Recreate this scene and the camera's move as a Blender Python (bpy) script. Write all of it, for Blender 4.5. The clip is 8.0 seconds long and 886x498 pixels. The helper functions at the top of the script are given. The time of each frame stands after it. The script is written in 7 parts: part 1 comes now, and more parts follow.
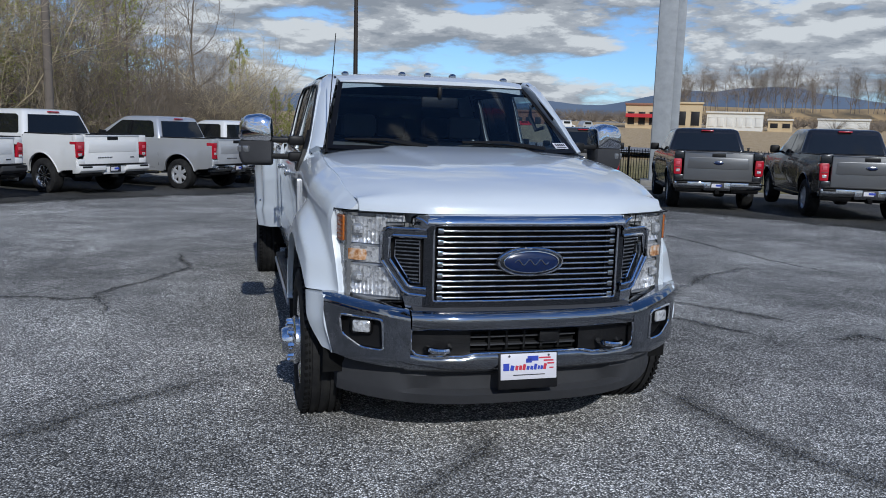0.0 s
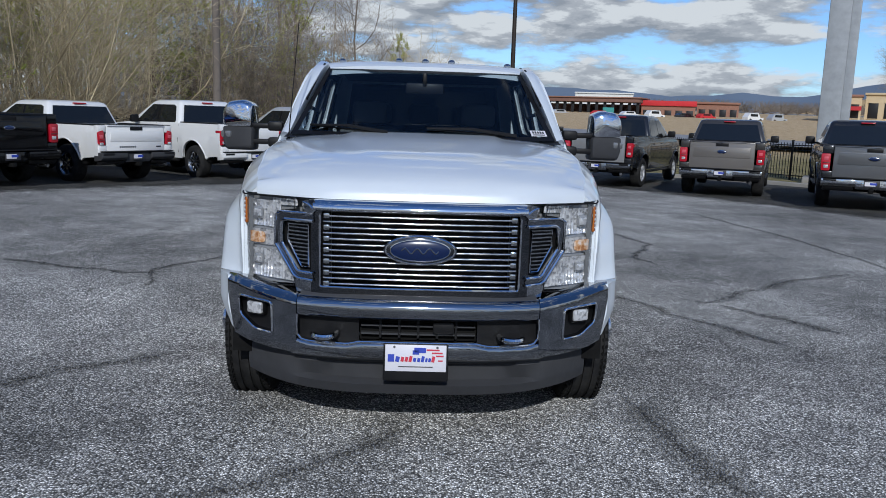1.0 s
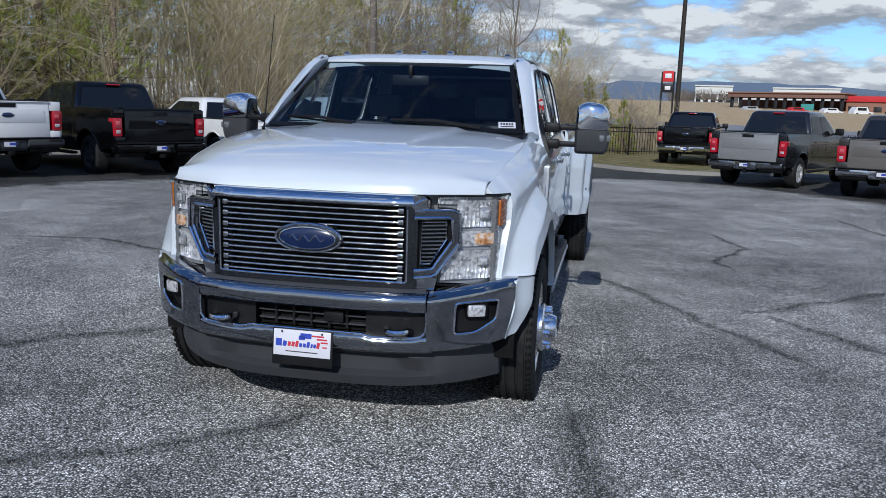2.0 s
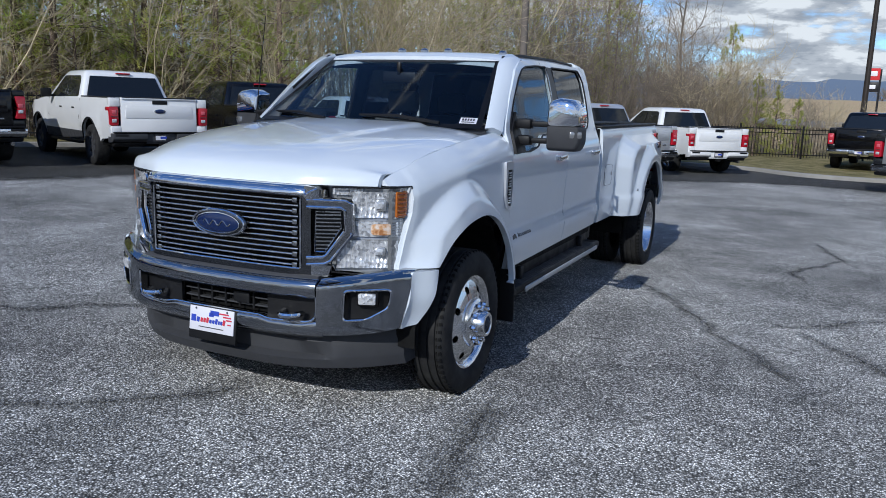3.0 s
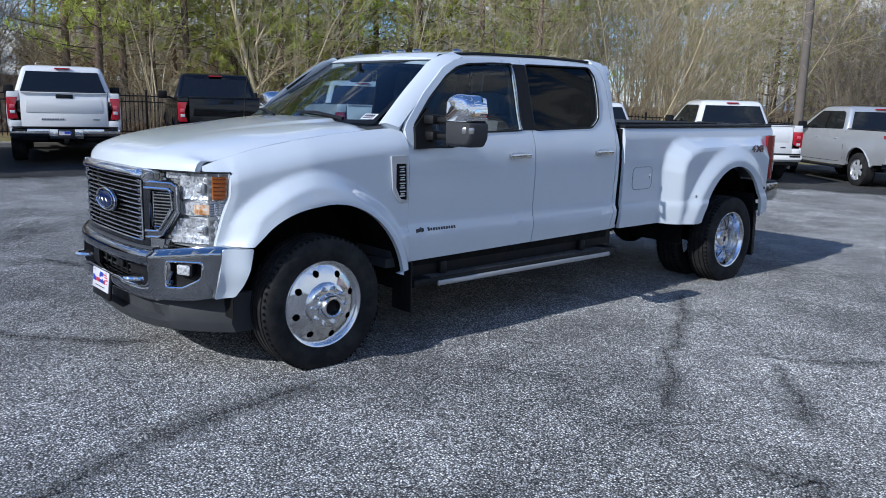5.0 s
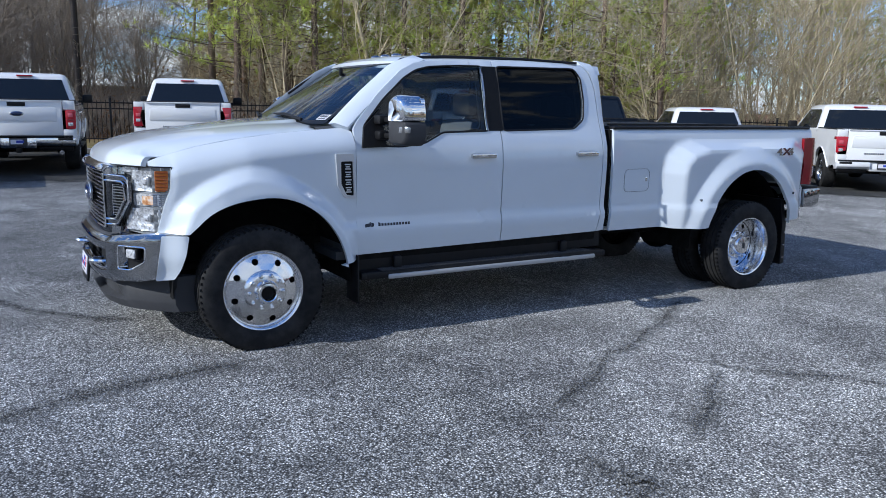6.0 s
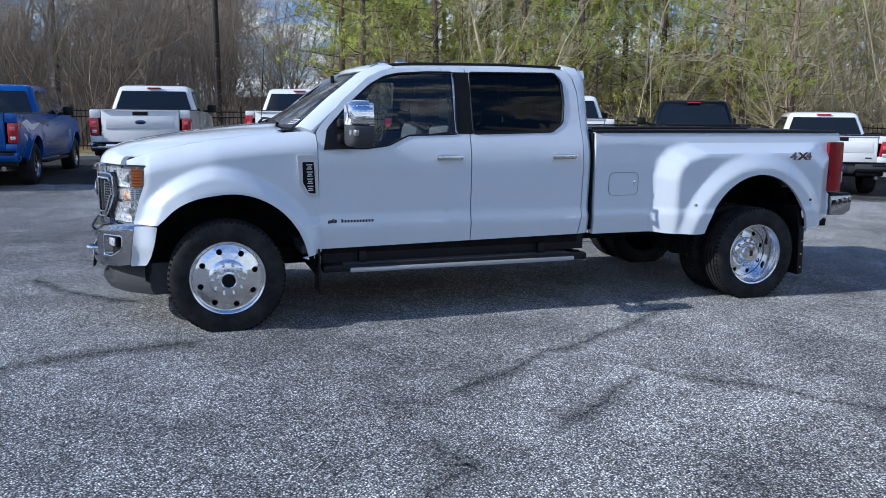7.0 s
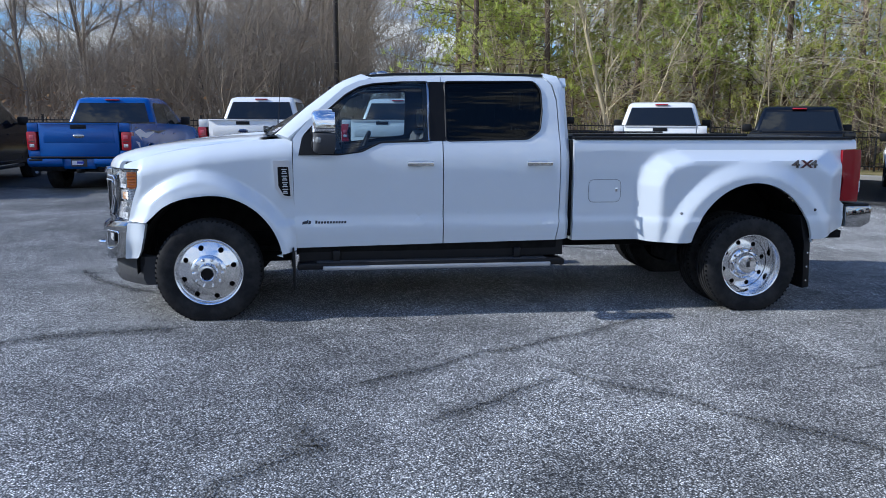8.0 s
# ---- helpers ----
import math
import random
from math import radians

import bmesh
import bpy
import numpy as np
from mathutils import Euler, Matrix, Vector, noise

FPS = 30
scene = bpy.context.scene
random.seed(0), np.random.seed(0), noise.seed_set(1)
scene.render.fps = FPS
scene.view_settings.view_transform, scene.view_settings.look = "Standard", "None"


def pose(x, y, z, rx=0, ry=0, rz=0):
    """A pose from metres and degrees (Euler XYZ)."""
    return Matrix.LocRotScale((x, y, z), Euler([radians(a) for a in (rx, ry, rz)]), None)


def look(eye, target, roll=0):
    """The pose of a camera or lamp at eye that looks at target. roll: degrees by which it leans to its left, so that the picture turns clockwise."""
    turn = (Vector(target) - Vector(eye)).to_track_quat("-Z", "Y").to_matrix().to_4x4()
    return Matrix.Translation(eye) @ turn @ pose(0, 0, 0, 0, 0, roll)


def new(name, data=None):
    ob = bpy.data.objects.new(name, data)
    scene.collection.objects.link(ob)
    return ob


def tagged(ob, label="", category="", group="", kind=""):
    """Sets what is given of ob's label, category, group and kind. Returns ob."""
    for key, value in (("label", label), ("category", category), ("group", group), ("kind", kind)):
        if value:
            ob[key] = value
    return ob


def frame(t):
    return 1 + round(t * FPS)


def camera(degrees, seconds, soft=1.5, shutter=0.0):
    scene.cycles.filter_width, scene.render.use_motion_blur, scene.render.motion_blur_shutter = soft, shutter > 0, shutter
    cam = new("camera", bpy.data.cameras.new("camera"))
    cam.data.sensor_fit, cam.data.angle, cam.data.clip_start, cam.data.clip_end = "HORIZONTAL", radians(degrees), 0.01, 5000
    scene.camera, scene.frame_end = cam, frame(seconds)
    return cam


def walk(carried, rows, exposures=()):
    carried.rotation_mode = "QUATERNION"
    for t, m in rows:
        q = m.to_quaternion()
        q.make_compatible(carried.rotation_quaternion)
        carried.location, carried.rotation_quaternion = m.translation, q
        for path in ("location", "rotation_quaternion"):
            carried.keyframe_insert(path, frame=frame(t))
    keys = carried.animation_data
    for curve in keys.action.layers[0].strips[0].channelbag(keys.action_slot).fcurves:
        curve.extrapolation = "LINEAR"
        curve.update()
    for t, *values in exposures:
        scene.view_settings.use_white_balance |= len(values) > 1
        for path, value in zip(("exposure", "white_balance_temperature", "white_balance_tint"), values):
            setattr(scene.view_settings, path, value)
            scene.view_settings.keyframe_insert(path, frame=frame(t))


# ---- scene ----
cam = camera(58.7, 8.0, 0.9)
PATH = [
    (0, (-1.344, -4.397, 1.59), (-0.846, -2.484, 1.289), 1.6),
    (0.5, (-0.698, -4.472, 1.581), (-0.415, -2.518, 1.263), 1.7),
    (1, (0.001, -4.496, 1.589), (0.058, -2.524, 1.257), 1.8),
    (1.5, (0.674, -4.45, 1.595), (0.506, -2.487, 1.251), 1.7),
    (1.7, (0.95, -4.409, 1.592), (0.69, -2.457, 1.244), 1.7),
    (2.8, (2.415, -4.088, 1.59), (1.669, -2.268, 1.228), 1.9),
    (3, (2.684, -3.991, 1.607), (1.857, -2.208, 1.241), 1.9),
    (3.5, (3.31, -3.714, 1.609), (2.291, -2.033, 1.238), 1.8),
    (4, (3.91, -3.393, 1.634), (2.723, -1.827, 1.261), 1.7),
    (4.5, (4.445, -2.985, 1.626), (3.109, -1.545, 1.251), 1.7),
    (5.8, (5.734, -1.698, 1.585), (4.068, -0.65, 1.23), 0.9),
    (6, (5.929, -1.491, 1.58), (4.224, -0.508, 1.226), 0.9),
    (6.5, (6.371, -0.91, 1.56), (4.575, -0.1, 1.212), 0.7),
    (7, (6.766, -0.312, 1.565), (4.898, 0.319, 1.227), 0.5),
    (7.5, (7.085, 0.308, 1.569), (5.164, 0.757, 1.241), 0.3),
    (8, (7.329, 0.984, 1.57), (5.374, 1.257, 1.25), 0.2),
]
walk(cam, [(t, look(eye, target, roll)) for t, eye, target, roll in PATH], exposures=[(0.0, -0.08, 6000, 7), (1.5, 0.05, 5980, 7), (4.5, 0.46, 5890, 7), (6.0, 0.64, 5850, 7), (8.0, 0.82, 5820, 7)])
# ---------------------------------------------------------------- light
SUN_UP, SUN_DIR = 31.0, Vector((0.003, 0.857, -0.515)).normalized()
world = bpy.data.worlds.new("sky")
scene.world = world
world.use_nodes = True
wn, wl = world.node_tree.nodes, world.node_tree.links
wn.clear()
w_out, w_bg, w_sky = wn.new("ShaderNodeOutputWorld"), wn.new("ShaderNodeBackground"), wn.new("ShaderNodeTexSky")
w_sky.sky_type, w_sky.sun_disc, w_sky.sun_elevation, w_sky.sun_rotation = "NISHITA", False, radians(SUN_UP), radians(180)
w_sky.air_density, w_sky.dust_density, w_sky.ozone_density = 1.0, 0.15, 3.0
w_co, w_sep = wn.new("ShaderNodeTexCoord"), wn.new("ShaderNodeSeparateXYZ")
wl.new(w_co.outputs["Generated"], w_sep.inputs[0])


def w_math(op, a, b, clamp=False):
    n = wn.new("ShaderNodeMath")
    n.operation, n.use_clamp = op, clamp
    for i, v in enumerate((a, b)):
        if isinstance(v, (int, float)):
            n.inputs[i].default_value = v
        else:
            wl.new(v, n.inputs[i])
    return n.outputs[0]


# heaped cumulus, dense towards the horizon and sparse overhead, grey underneath
w_up = w_math("MAXIMUM", w_sep.outputs[2], 0.0)


def w_noise(lift):
    v, n = wn.new("ShaderNodeCombineXYZ"), wn.new("ShaderNodeTexNoise")
    wl.new(w_sep.outputs[0], v.inputs[0])
    wl.new(w_sep.outputs[1], v.inputs[1])
    wl.new(w_math("ADD", w_math("MULTIPLY", w_sep.outputs[2], 3.4), 0.35 + lift), v.inputs[2])
    n.inputs["Scale"].default_value, n.inputs["Detail"].default_value, n.inputs["Roughness"].default_value = 6.2, 10, 0.58
    wl.new(v.outputs[0], n.inputs["Vector"])
    return n.outputs["Fac"]


def w_ramp(fac, stops):
    r = wn.new("ShaderNodeValToRGB")
    r.color_ramp.interpolation = "EASE"
    while len(r.color_ramp.elements) < len(stops):
        r.color_ramp.elements.new(0.5)
    for e, (p, c) in zip(r.color_ramp.elements, stops):
        e.position, e.color = p, (*c, 1)
    wl.new(fac, r.inputs[0])
    return r.outputs[0]


cloud_here, cloud_above = w_noise(0.0), w_noise(0.045)
# a low bank of cumulus, clearer air over it, a broken grey deck higher up
w_bank = w_ramp(w_up, [(0.0, (0.52, 0.52, 0.52)), (0.045, (0.565, 0.565, 0.565)), (0.085, (0.475, 0.475, 0.475)), (0.125, (0.55, 0.55, 0.55)), (0.22, (0.57, 0.57, 0.57)), (0.42, (0.46, 0.46, 0.46)), (0.7, (0.36, 0.36, 0.36))])
cloud_mask = w_ramp(w_math("ADD", cloud_here, w_math("SUBTRACT", w_bank, 0.5)), [(0.425, (0, 0, 0)), (0.535, (1, 1, 1))])
cloud_tone = w_ramp(w_math("ADD", w_math("SUBTRACT", cloud_here, cloud_above), 0.5), [(0.43, (1.9, 2.05, 2.3)), (0.50, (2.75, 2.85, 3.05)), (0.57, (4.5, 4.55, 4.6))])
w_mix = wn.new("ShaderNodeMix")
w_mix.data_type = "RGBA"
wl.new(cloud_mask, w_mix.inputs["Factor"])
w_deep = wn.new("ShaderNodeMix")
w_deep.data_type, w_deep.blend_type = "RGBA", "MULTIPLY"
w_deep.inputs["Factor"].default_value, w_deep.inputs["B"].default_value = 1.0, (0.50, 0.62, 0.82, 1)
wl.new(w_sky.outputs[0], w_deep.inputs["A"])
wl.new(w_deep.outputs["Result"], w_mix.inputs["A"])
wl.new(cloud_tone, w_mix.inputs["B"])
wl.new(w_mix.outputs["Result"], w_bg.inputs["Color"])
w_bg.inputs["Strength"].default_value = 0.15
wl.new(w_bg.outputs[0], w_out.inputs["Surface"])

sun = new("sun", bpy.data.lights.new("sun", "SUN"))
sun.data.energy, sun.data.angle, sun.data.color = 2.85, radians(0.55), (1.0, 0.95, 0.89)
sun.matrix_world = look((0, 0, 30), Vector((0, 0, 30)) + SUN_DIR)
scene.view_settings.exposure = 0.0

# ---------------------------------------------------------------- materials


class Nodes:
    """A node material with a principled shader, and short ways to add textures to it."""

    def __init__(self, name, color=(0.5, 0.5, 0.5), rough=0.5, metal=0.0, coat=0.0, spec=0.5):
        self.mat = bpy.data.materials.new(name)
        self.mat.use_nodes = True
        self.n, self.l = self.mat.node_tree.nodes, self.mat.node_tree.links
        self.b = self.n["Principled BSDF"]
        self.out = self.n["Material Output"]
        self.set("Base Color", (*color, 1)), self.set("Roughness", rough), self.set("Metallic", metal)
        self.set("Coat Weight", coat), self.set("Coat Roughness", 0.03), self.set("Specular IOR Level", spec)
        self.co = self.n.new("ShaderNodeTexCoord").outputs["Object"]

    def set(self, key, value):
        if hasattr(value, "is_linked"):
            self.l.new(value, self.b.inputs[key])
        else:
            self.b.inputs[key].default_value = value

    def put(self, socket, value):
        if hasattr(value, "is_linked"):
            self.l.new(value, socket)
        else:
            socket.default_value = value

    def math(self, op, a, b=0.0, clamp=False):
        n = self.n.new("ShaderNodeMath")
        n.operation, n.use_clamp = op, clamp
        self.put(n.inputs[0], a), self.put(n.inputs[1], b)
        return n.outputs[0]

    def noise(self, scale, detail=3, rough=0.55, stretch=(1, 1, 1), where=None):
        mp, n = self.n.new("ShaderNodeMapping"), self.n.new("ShaderNodeTexNoise")
        mp.inputs["Scale"].default_value = stretch
        n.inputs["Scale"].default_value, n.inputs["Detail"].default_value, n.inputs["Roughness"].default_value = scale, detail, rough
        self.l.new(where or self.co, mp.inputs[0])
        self.l.new(mp.outputs[0], n.inputs["Vector"])
        return n.outputs["Fac"]

    def cells(self, scale, what="Color", feature="F1"):
        n = self.n.new("ShaderNodeTexVoronoi")
        n.feature = feature
        n.inputs["Scale"].default_value = scale
        self.l.new(self.co, n.inputs["Vector"])
        return n.outputs[what]

    def ramp(self, fac, stops):
        r = self.n.new("ShaderNodeValToRGB")
        while len(r.color_ramp.elements) < len(stops):
            r.color_ramp.elements.new(0.5)
        for e, (p, c) in zip(r.color_ramp.elements, stops):
            e.position, e.color = p, (c, c, c, 1) if isinstance(c, (int, float)) else (*c, 1)
        self.l.new(fac, r.inputs[0])
        return r.outputs[0]

    def mix(self, fac, a, b, blend="MIX"):
        m = self.n.new("ShaderNodeMix")
        m.data_type, m.blend_type = "RGBA", blend
        self.put(m.inputs["Factor"], fac)
        for key, v in (("A", a), ("B", b)):
            self.put(m.inputs[key], v if hasattr(v, "is_linked") else (*v, 1))
        return m.outputs["Result"]

    def bump(self, height, strength, distance):
        n = self.n.new("ShaderNodeBump")
        n.inputs["Strength"].default_value, n.inputs["Distance"].default_value = strength, distance
        self.l.new(height, n.inputs["Height"])
        self.l.new(n.outputs[0], self.b.inputs["Normal"])

    def random(self):
        return self.n.new("ShaderNodeObjectInfo").outputs["Random"]


def paint(name, color, rough=0.3, flake=0.0):
    """Car paint under clear coat with a little road dust low down in its roughness."""
    m = Nodes(name, color, rough, flake, 1.0)
    v = m.noise(2.5, 4)
    m.set("Base Color", m.mix(v, [c * 0.94 for c in color], [min(1, c * 1.03) for c in color]))
    m.set("Coat Roughness", m.ramp(m.noise(9.0, 4), [(0.35, 0.02), (0.75, 0.07)]))
    return m.mat


def plastic(name, color, rough=0.55, grain=260.0):
    m = Nodes(name, color, rough, 0, 0, 0.25)
    m.set("Base Color", m.mix(m.noise(5.0, 5), [c * 0.75 for c in color], [c * 1.25 for c in color]))
    m.set("Roughness", m.ramp(m.noise(11.0, 4), [(0.3, rough * 0.8), (0.7, min(1, rough * 1.2))]))
    m.bump(m.noise(grain, 2), 0.15, 0.001)
    return m.mat


def metal(name, color, rough=0.08):
    m = Nodes(name, color, rough, 1.0)
    m.set("Roughness", m.ramp(m.noise(14.0, 5), [(0.3, rough * 0.6), (0.75, rough * 1.7)]))
    return m.mat


def pane(name, tint, ior=1.5, rough=0.0, faces=1.0):
    """Window glass: tinted see-through, mirror-like by its Fresnel reflection."""
    m = Nodes(name)
    tr, gl, fr, mx = (m.n.new("ShaderNode" + k) for k in ("BsdfTransparent", "BsdfGlossy", "LayerWeight", "MixShader"))
    tr.inputs[0].default_value = (*tint, 1)
    gl.inputs["Roughness"].default_value = rough
    fr.inputs["Blend"].default_value = 0.5
    base = ((ior - 1) / (ior + 1)) ** 2
    grazing = m.math("POWER", fr.outputs["Facing"], 5.0)
    m.l.new(m.math("ADD", m.math("MULTIPLY", grazing, 1 - base), base * faces), mx.inputs[0]), m.l.new(tr.outputs[0], mx.inputs[1]), m.l.new(gl.outputs[0], mx.inputs[2])
    m.l.new(mx.outputs[0], m.out.inputs["Surface"])
    return m.mat


M_WHITE = paint("white_paint", (0.66, 0.71, 0.757))
M_CHROME = metal("chrome", (0.78, 0.79, 0.81), 0.035)
M_SATIN = metal("satin_chrome", (0.42, 0.43, 0.45), 0.18)
M_BUMPER = metal("bumper_chrome", (0.40, 0.405, 0.415), 0.05)
M_SMOKE = metal("smoked_chrome", (0.16, 0.163, 0.17), 0.06)
M_CFRAME = metal("grey_chrome", (0.34, 0.345, 0.355), 0.10)
M_FRAME = metal("frame_chrome", (0.60, 0.605, 0.61), 0.05)
M_STRIP = Nodes("brushed_strip", (0.45, 0.455, 0.47), 0.4, 0.5).mat
M_BAR = metal("grille_bar_chrome", (0.72, 0.72, 0.72), 0.16)
M_ALU = metal("polished_aluminium", (0.80, 0.81, 0.83), 0.14)
M_BLACK = plastic("black_plastic", (0.009, 0.009, 0.010), 0.5)
M_GLOSSBLACK = Nodes("gloss_black", (0.008, 0.008, 0.009), 0.3, 0, 0.0, 0.15).mat
M_GREY = plastic("dark_grey_plastic", (0.046, 0.047, 0.051), 0.55)
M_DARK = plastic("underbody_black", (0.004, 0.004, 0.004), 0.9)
M_TRIM = plastic("interior_trim", (0.075, 0.078, 0.084), 0.7)
M_CLOTH = plastic("seat_cloth", (0.11, 0.112, 0.116), 0.9, 500)
M_GLASS = pane("window_glass", (0.56, 0.66, 0.72), 1.5, 0.0, 1.3)
M_TINT = pane("privacy_glass", (0.05, 0.065, 0.085), 1.5, 0.0, 0.5)
M_LENS = pane("clear_lens", (0.93, 0.94, 0.95), 1.45)
M_LAMPSIDE = Nodes("lamp_side_housing", (0.30, 0.305, 0.31), 0.2, 0.6, 0.3).mat
M_AMBER = Nodes("amber_lens", (0.46, 0.13, 0.012), 0.3, 0, 0.2).mat
M_AMBERDARK = Nodes("amber_rib", (0.24, 0.05, 0.006), 0.35).mat
M_DARKRED = Nodes("dark_red_badge", (0.075, 0.014, 0.018), 0.4).mat
M_TAILRED = Nodes("bright_red_lens", (0.27, 0.006, 0.012), 0.2, 0, 0.5).mat
M_RIM = Nodes("silver_wheel_paint", (0.62, 0.63, 0.65), 0.32, 0.45, 0.3).mat
M_LAMPGREY = Nodes("lamp_housing", (0.40, 0.41, 0.42), 0.22, 0.45, 0.3).mat
M_REDLENS = Nodes("red_lens", (0.42, 0.008, 0.022), 0.2, 0, 0.6).mat
M_PINKLENS = Nodes("pale_red_lens", (0.62, 0.10, 0.13), 0.2, 0, 0.6).mat
M_BLUE = Nodes("blue_enamel", (0.006, 0.016, 0.065), 0.22, 0, 0.5).mat
M_PAPER = Nodes("white_plate", (0.70, 0.69, 0.73), 0.35).mat
M_INKBLUE = Nodes("blue_ink", (0.03, 0.06, 0.42), 0.5).mat
M_INKRED = Nodes("red_ink", (0.55, 0.03, 0.06), 0.5).mat
M_INK = Nodes("dark_ink", (0.03, 0.03, 0.035), 0.5).mat


def tyre_material():
    m = Nodes("tyre_rubber", (0.02, 0.02, 0.021), 0.8, 0, 0, 0.2)
    dust = m.noise(6.0, 6, 0.65)
    m.set("Base Color", m.mix(m.ramp(dust, [(0.4, 0), (0.75, 1)]), (0.013, 0.013, 0.014), (0.042, 0.041, 0.039)))
    m.bump(m.noise(160, 2), 0.2, 0.002)
    return m.mat


def reflector_material():
    """Faceted lamp bowl behind the lens; its sparkle is painted as white facets beside dark ones."""
    m = Nodes("lamp_reflector", (0.78, 0.79, 0.80), 0.16, 0.5)
    facet = m.n.new("ShaderNodeTexVoronoi")
    facet.inputs["Scale"].default_value = 70
    m.l.new(m.co, facet.inputs["Vector"])
    split = m.n.new("ShaderNodeSeparateColor")
    m.l.new(facet.outputs["Color"], split.inputs[0])
    m.set("Base Color", m.mix(m.ramp(m.math("ADD", m.math("MULTIPLY", split.outputs[0], 0.55), m.math("MULTIPLY", m.noise(38.0, 3), 0.45)), [(0.25, 0), (0.56, 1)]), (0.42, 0.425, 0.435), (0.86, 0.86, 0.87)))
    m.bump(facet.outputs["Distance"], 0.35, 0.006)
    return m.mat


def signal_material():
    """Turn signal behind the clear lens: orange bulb glass among pale facets."""
    m = Nodes("pale_amber_lens", (0.7, 0.4, 0.2), 0.25, 0.1, 0.3)
    m.set("Base Color", m.ramp(m.noise(34.0, 3), [(0.36, (0.42, 0.17, 0.06)), (0.48, (0.72, 0.42, 0.22)), (0.62, (0.84, 0.73, 0.64))]))
    return m.mat


M_TYRE, M_REFLECT, M_PEACH = tyre_material(), reflector_material(), signal_material()


def asphalt_nodes(name, tone=1.0, patch=1.0):
    """Old chip-sealed asphalt: pale and dark stone chips in a worn binder, lighter where it is worn."""
    m = Nodes(name, (0.1, 0.1, 0.1), 0.9, 0, 0, 0.2)
    big, mid, fine = m.noise(0.34, 5, 0.62), m.noise(1.7, 7, 0.68), m.noise(42.0, 4, 0.72)
    worn = m.math("ADD", m.math("MULTIPLY", big, 0.55), m.math("MULTIPLY", mid, 0.45))
    base = m.ramp(worn, [(0.375, (0.184 * tone, 0.183 * tone, 0.178 * tone)), (0.50, (0.348 * tone, 0.345 * tone, 0.334 * tone)), (0.625, (0.567 * tone, 0.563 * tone, 0.544 * tone))])
    chip = m.n.new("ShaderNodeTexVoronoi")
    chip.inputs["Scale"].default_value = 105
    m.l.new(m.co, chip.inputs["Vector"])
    split = m.n.new("ShaderNodeSeparateColor")
    m.l.new(chip.outputs["Color"], split.inputs[0])
    chips = m.ramp(split.outputs[0], [(0.0, 0.32), (0.38, 0.64), (0.68, 1.12), (0.87, 1.68), (1.0, 2.2)])
    # dark rims round the chips: binder, and the pits' shade put into the colour
    chips = m.mix(1.0, chips, m.ramp(chip.outputs["Distance"], [(0.22, 1.35), (0.62, 0.22)]), "MULTIPLY")
    col = m.mix(1.0, base, chips, "MULTIPLY")
    col = m.mix(0.34, col, m.mix(1.0, col, m.ramp(fine, [(0.34, 0.35), (0.66, 1.75)]), "MULTIPLY"))
    m.set("Base Color", col)
    m.set("Roughness", m.ramp(mid, [(0.3, 0.7), (0.7, 0.92)]))
    m.bump(m.math("ADD", m.math("MULTIPLY", chip.outputs["Distance"], -0.6), m.math("MULTIPLY", fine, 0.8)), 0.55, 0.012)
    m.set("Diffuse Roughness", 0.6)
    return m


M_ASPHALT = asphalt_nodes("asphalt").mat

# ---------------------------------------------------------------- mesh helpers


def finish(bm, angle=32):
    """Smooth shading with creases at the sharp edges."""
    bmesh.ops.recalc_face_normals(bm, faces=bm.faces[:])
    for f in bm.faces:
        f.smooth = True
    lim = radians(angle)
    for e in bm.edges:
        if len(e.link_faces) != 2 or e.calc_face_angle(0) > lim:
            e.smooth = False


def part(name, bm, material, parent=None, label="", angle=32):
    finish(bm, angle)
    me = bpy.data.meshes.new(name)
    bm.to_mesh(me)
    bm.free()
    me.materials.append(material)
    ob = new(name, me)
    if parent is not None:
        ob.parent = parent
    if label:
        ob["label"] = label
    return ob


def share(name, like, parent, m, label=""):
    """Another object on the same mesh."""
    ob = new(name, like.data)
    ob.parent, ob.matrix_basis = parent, m
    if label:
        ob["label"] = label
    return ob


def thing(name, m, label, category, group="", kind=""):
    ob = new(name)
    ob.empty_display_size = 0.2
    ob.matrix_world = m
    return tagged(ob, label, category, group, kind)


def box(bm, c, s, bevel=0.0, rot=None, seg=2):
    """A box of size s at centre c, with rounded edges."""
    m = Matrix.Translation(c) @ (rot or Matrix.Identity(4)) @ Matrix.Diagonal((*s, 1))
    vs = bmesh.ops.create_cube(bm, size=1, matrix=m)["verts"]
    if bevel:
        es = {e for v in vs for e in v.link_edges}
        bmesh.ops.bevel(bm, geom=list(es), offset=bevel, segments=seg, affect="EDGES", profile=0.5)
    return bm


def boxes(*items):
    bm = bmesh.new()
    for it in items:
        box(bm, *it)
    return bm


def loft(bm, rings, closed=True, caps=True, loop=False):
    """Skin between rings of points of equal count."""
    vs = [[bm.verts.new(p) for p in r] for r in rings]
    n = len(rings[0])
    pairs = list(zip(vs, vs[1:])) + ([(vs[-1], vs[0])] if loop else [])
    for a, b in pairs:
        for i in range(n if closed else n - 1):
            j = (i + 1) % n
            bm.faces.new((a[i], a[j], b[j], b[i]))
    if caps and closed and not loop:
        bm.faces.new(vs[0][::-1]), bm.faces.new(vs[-1])
    return bm


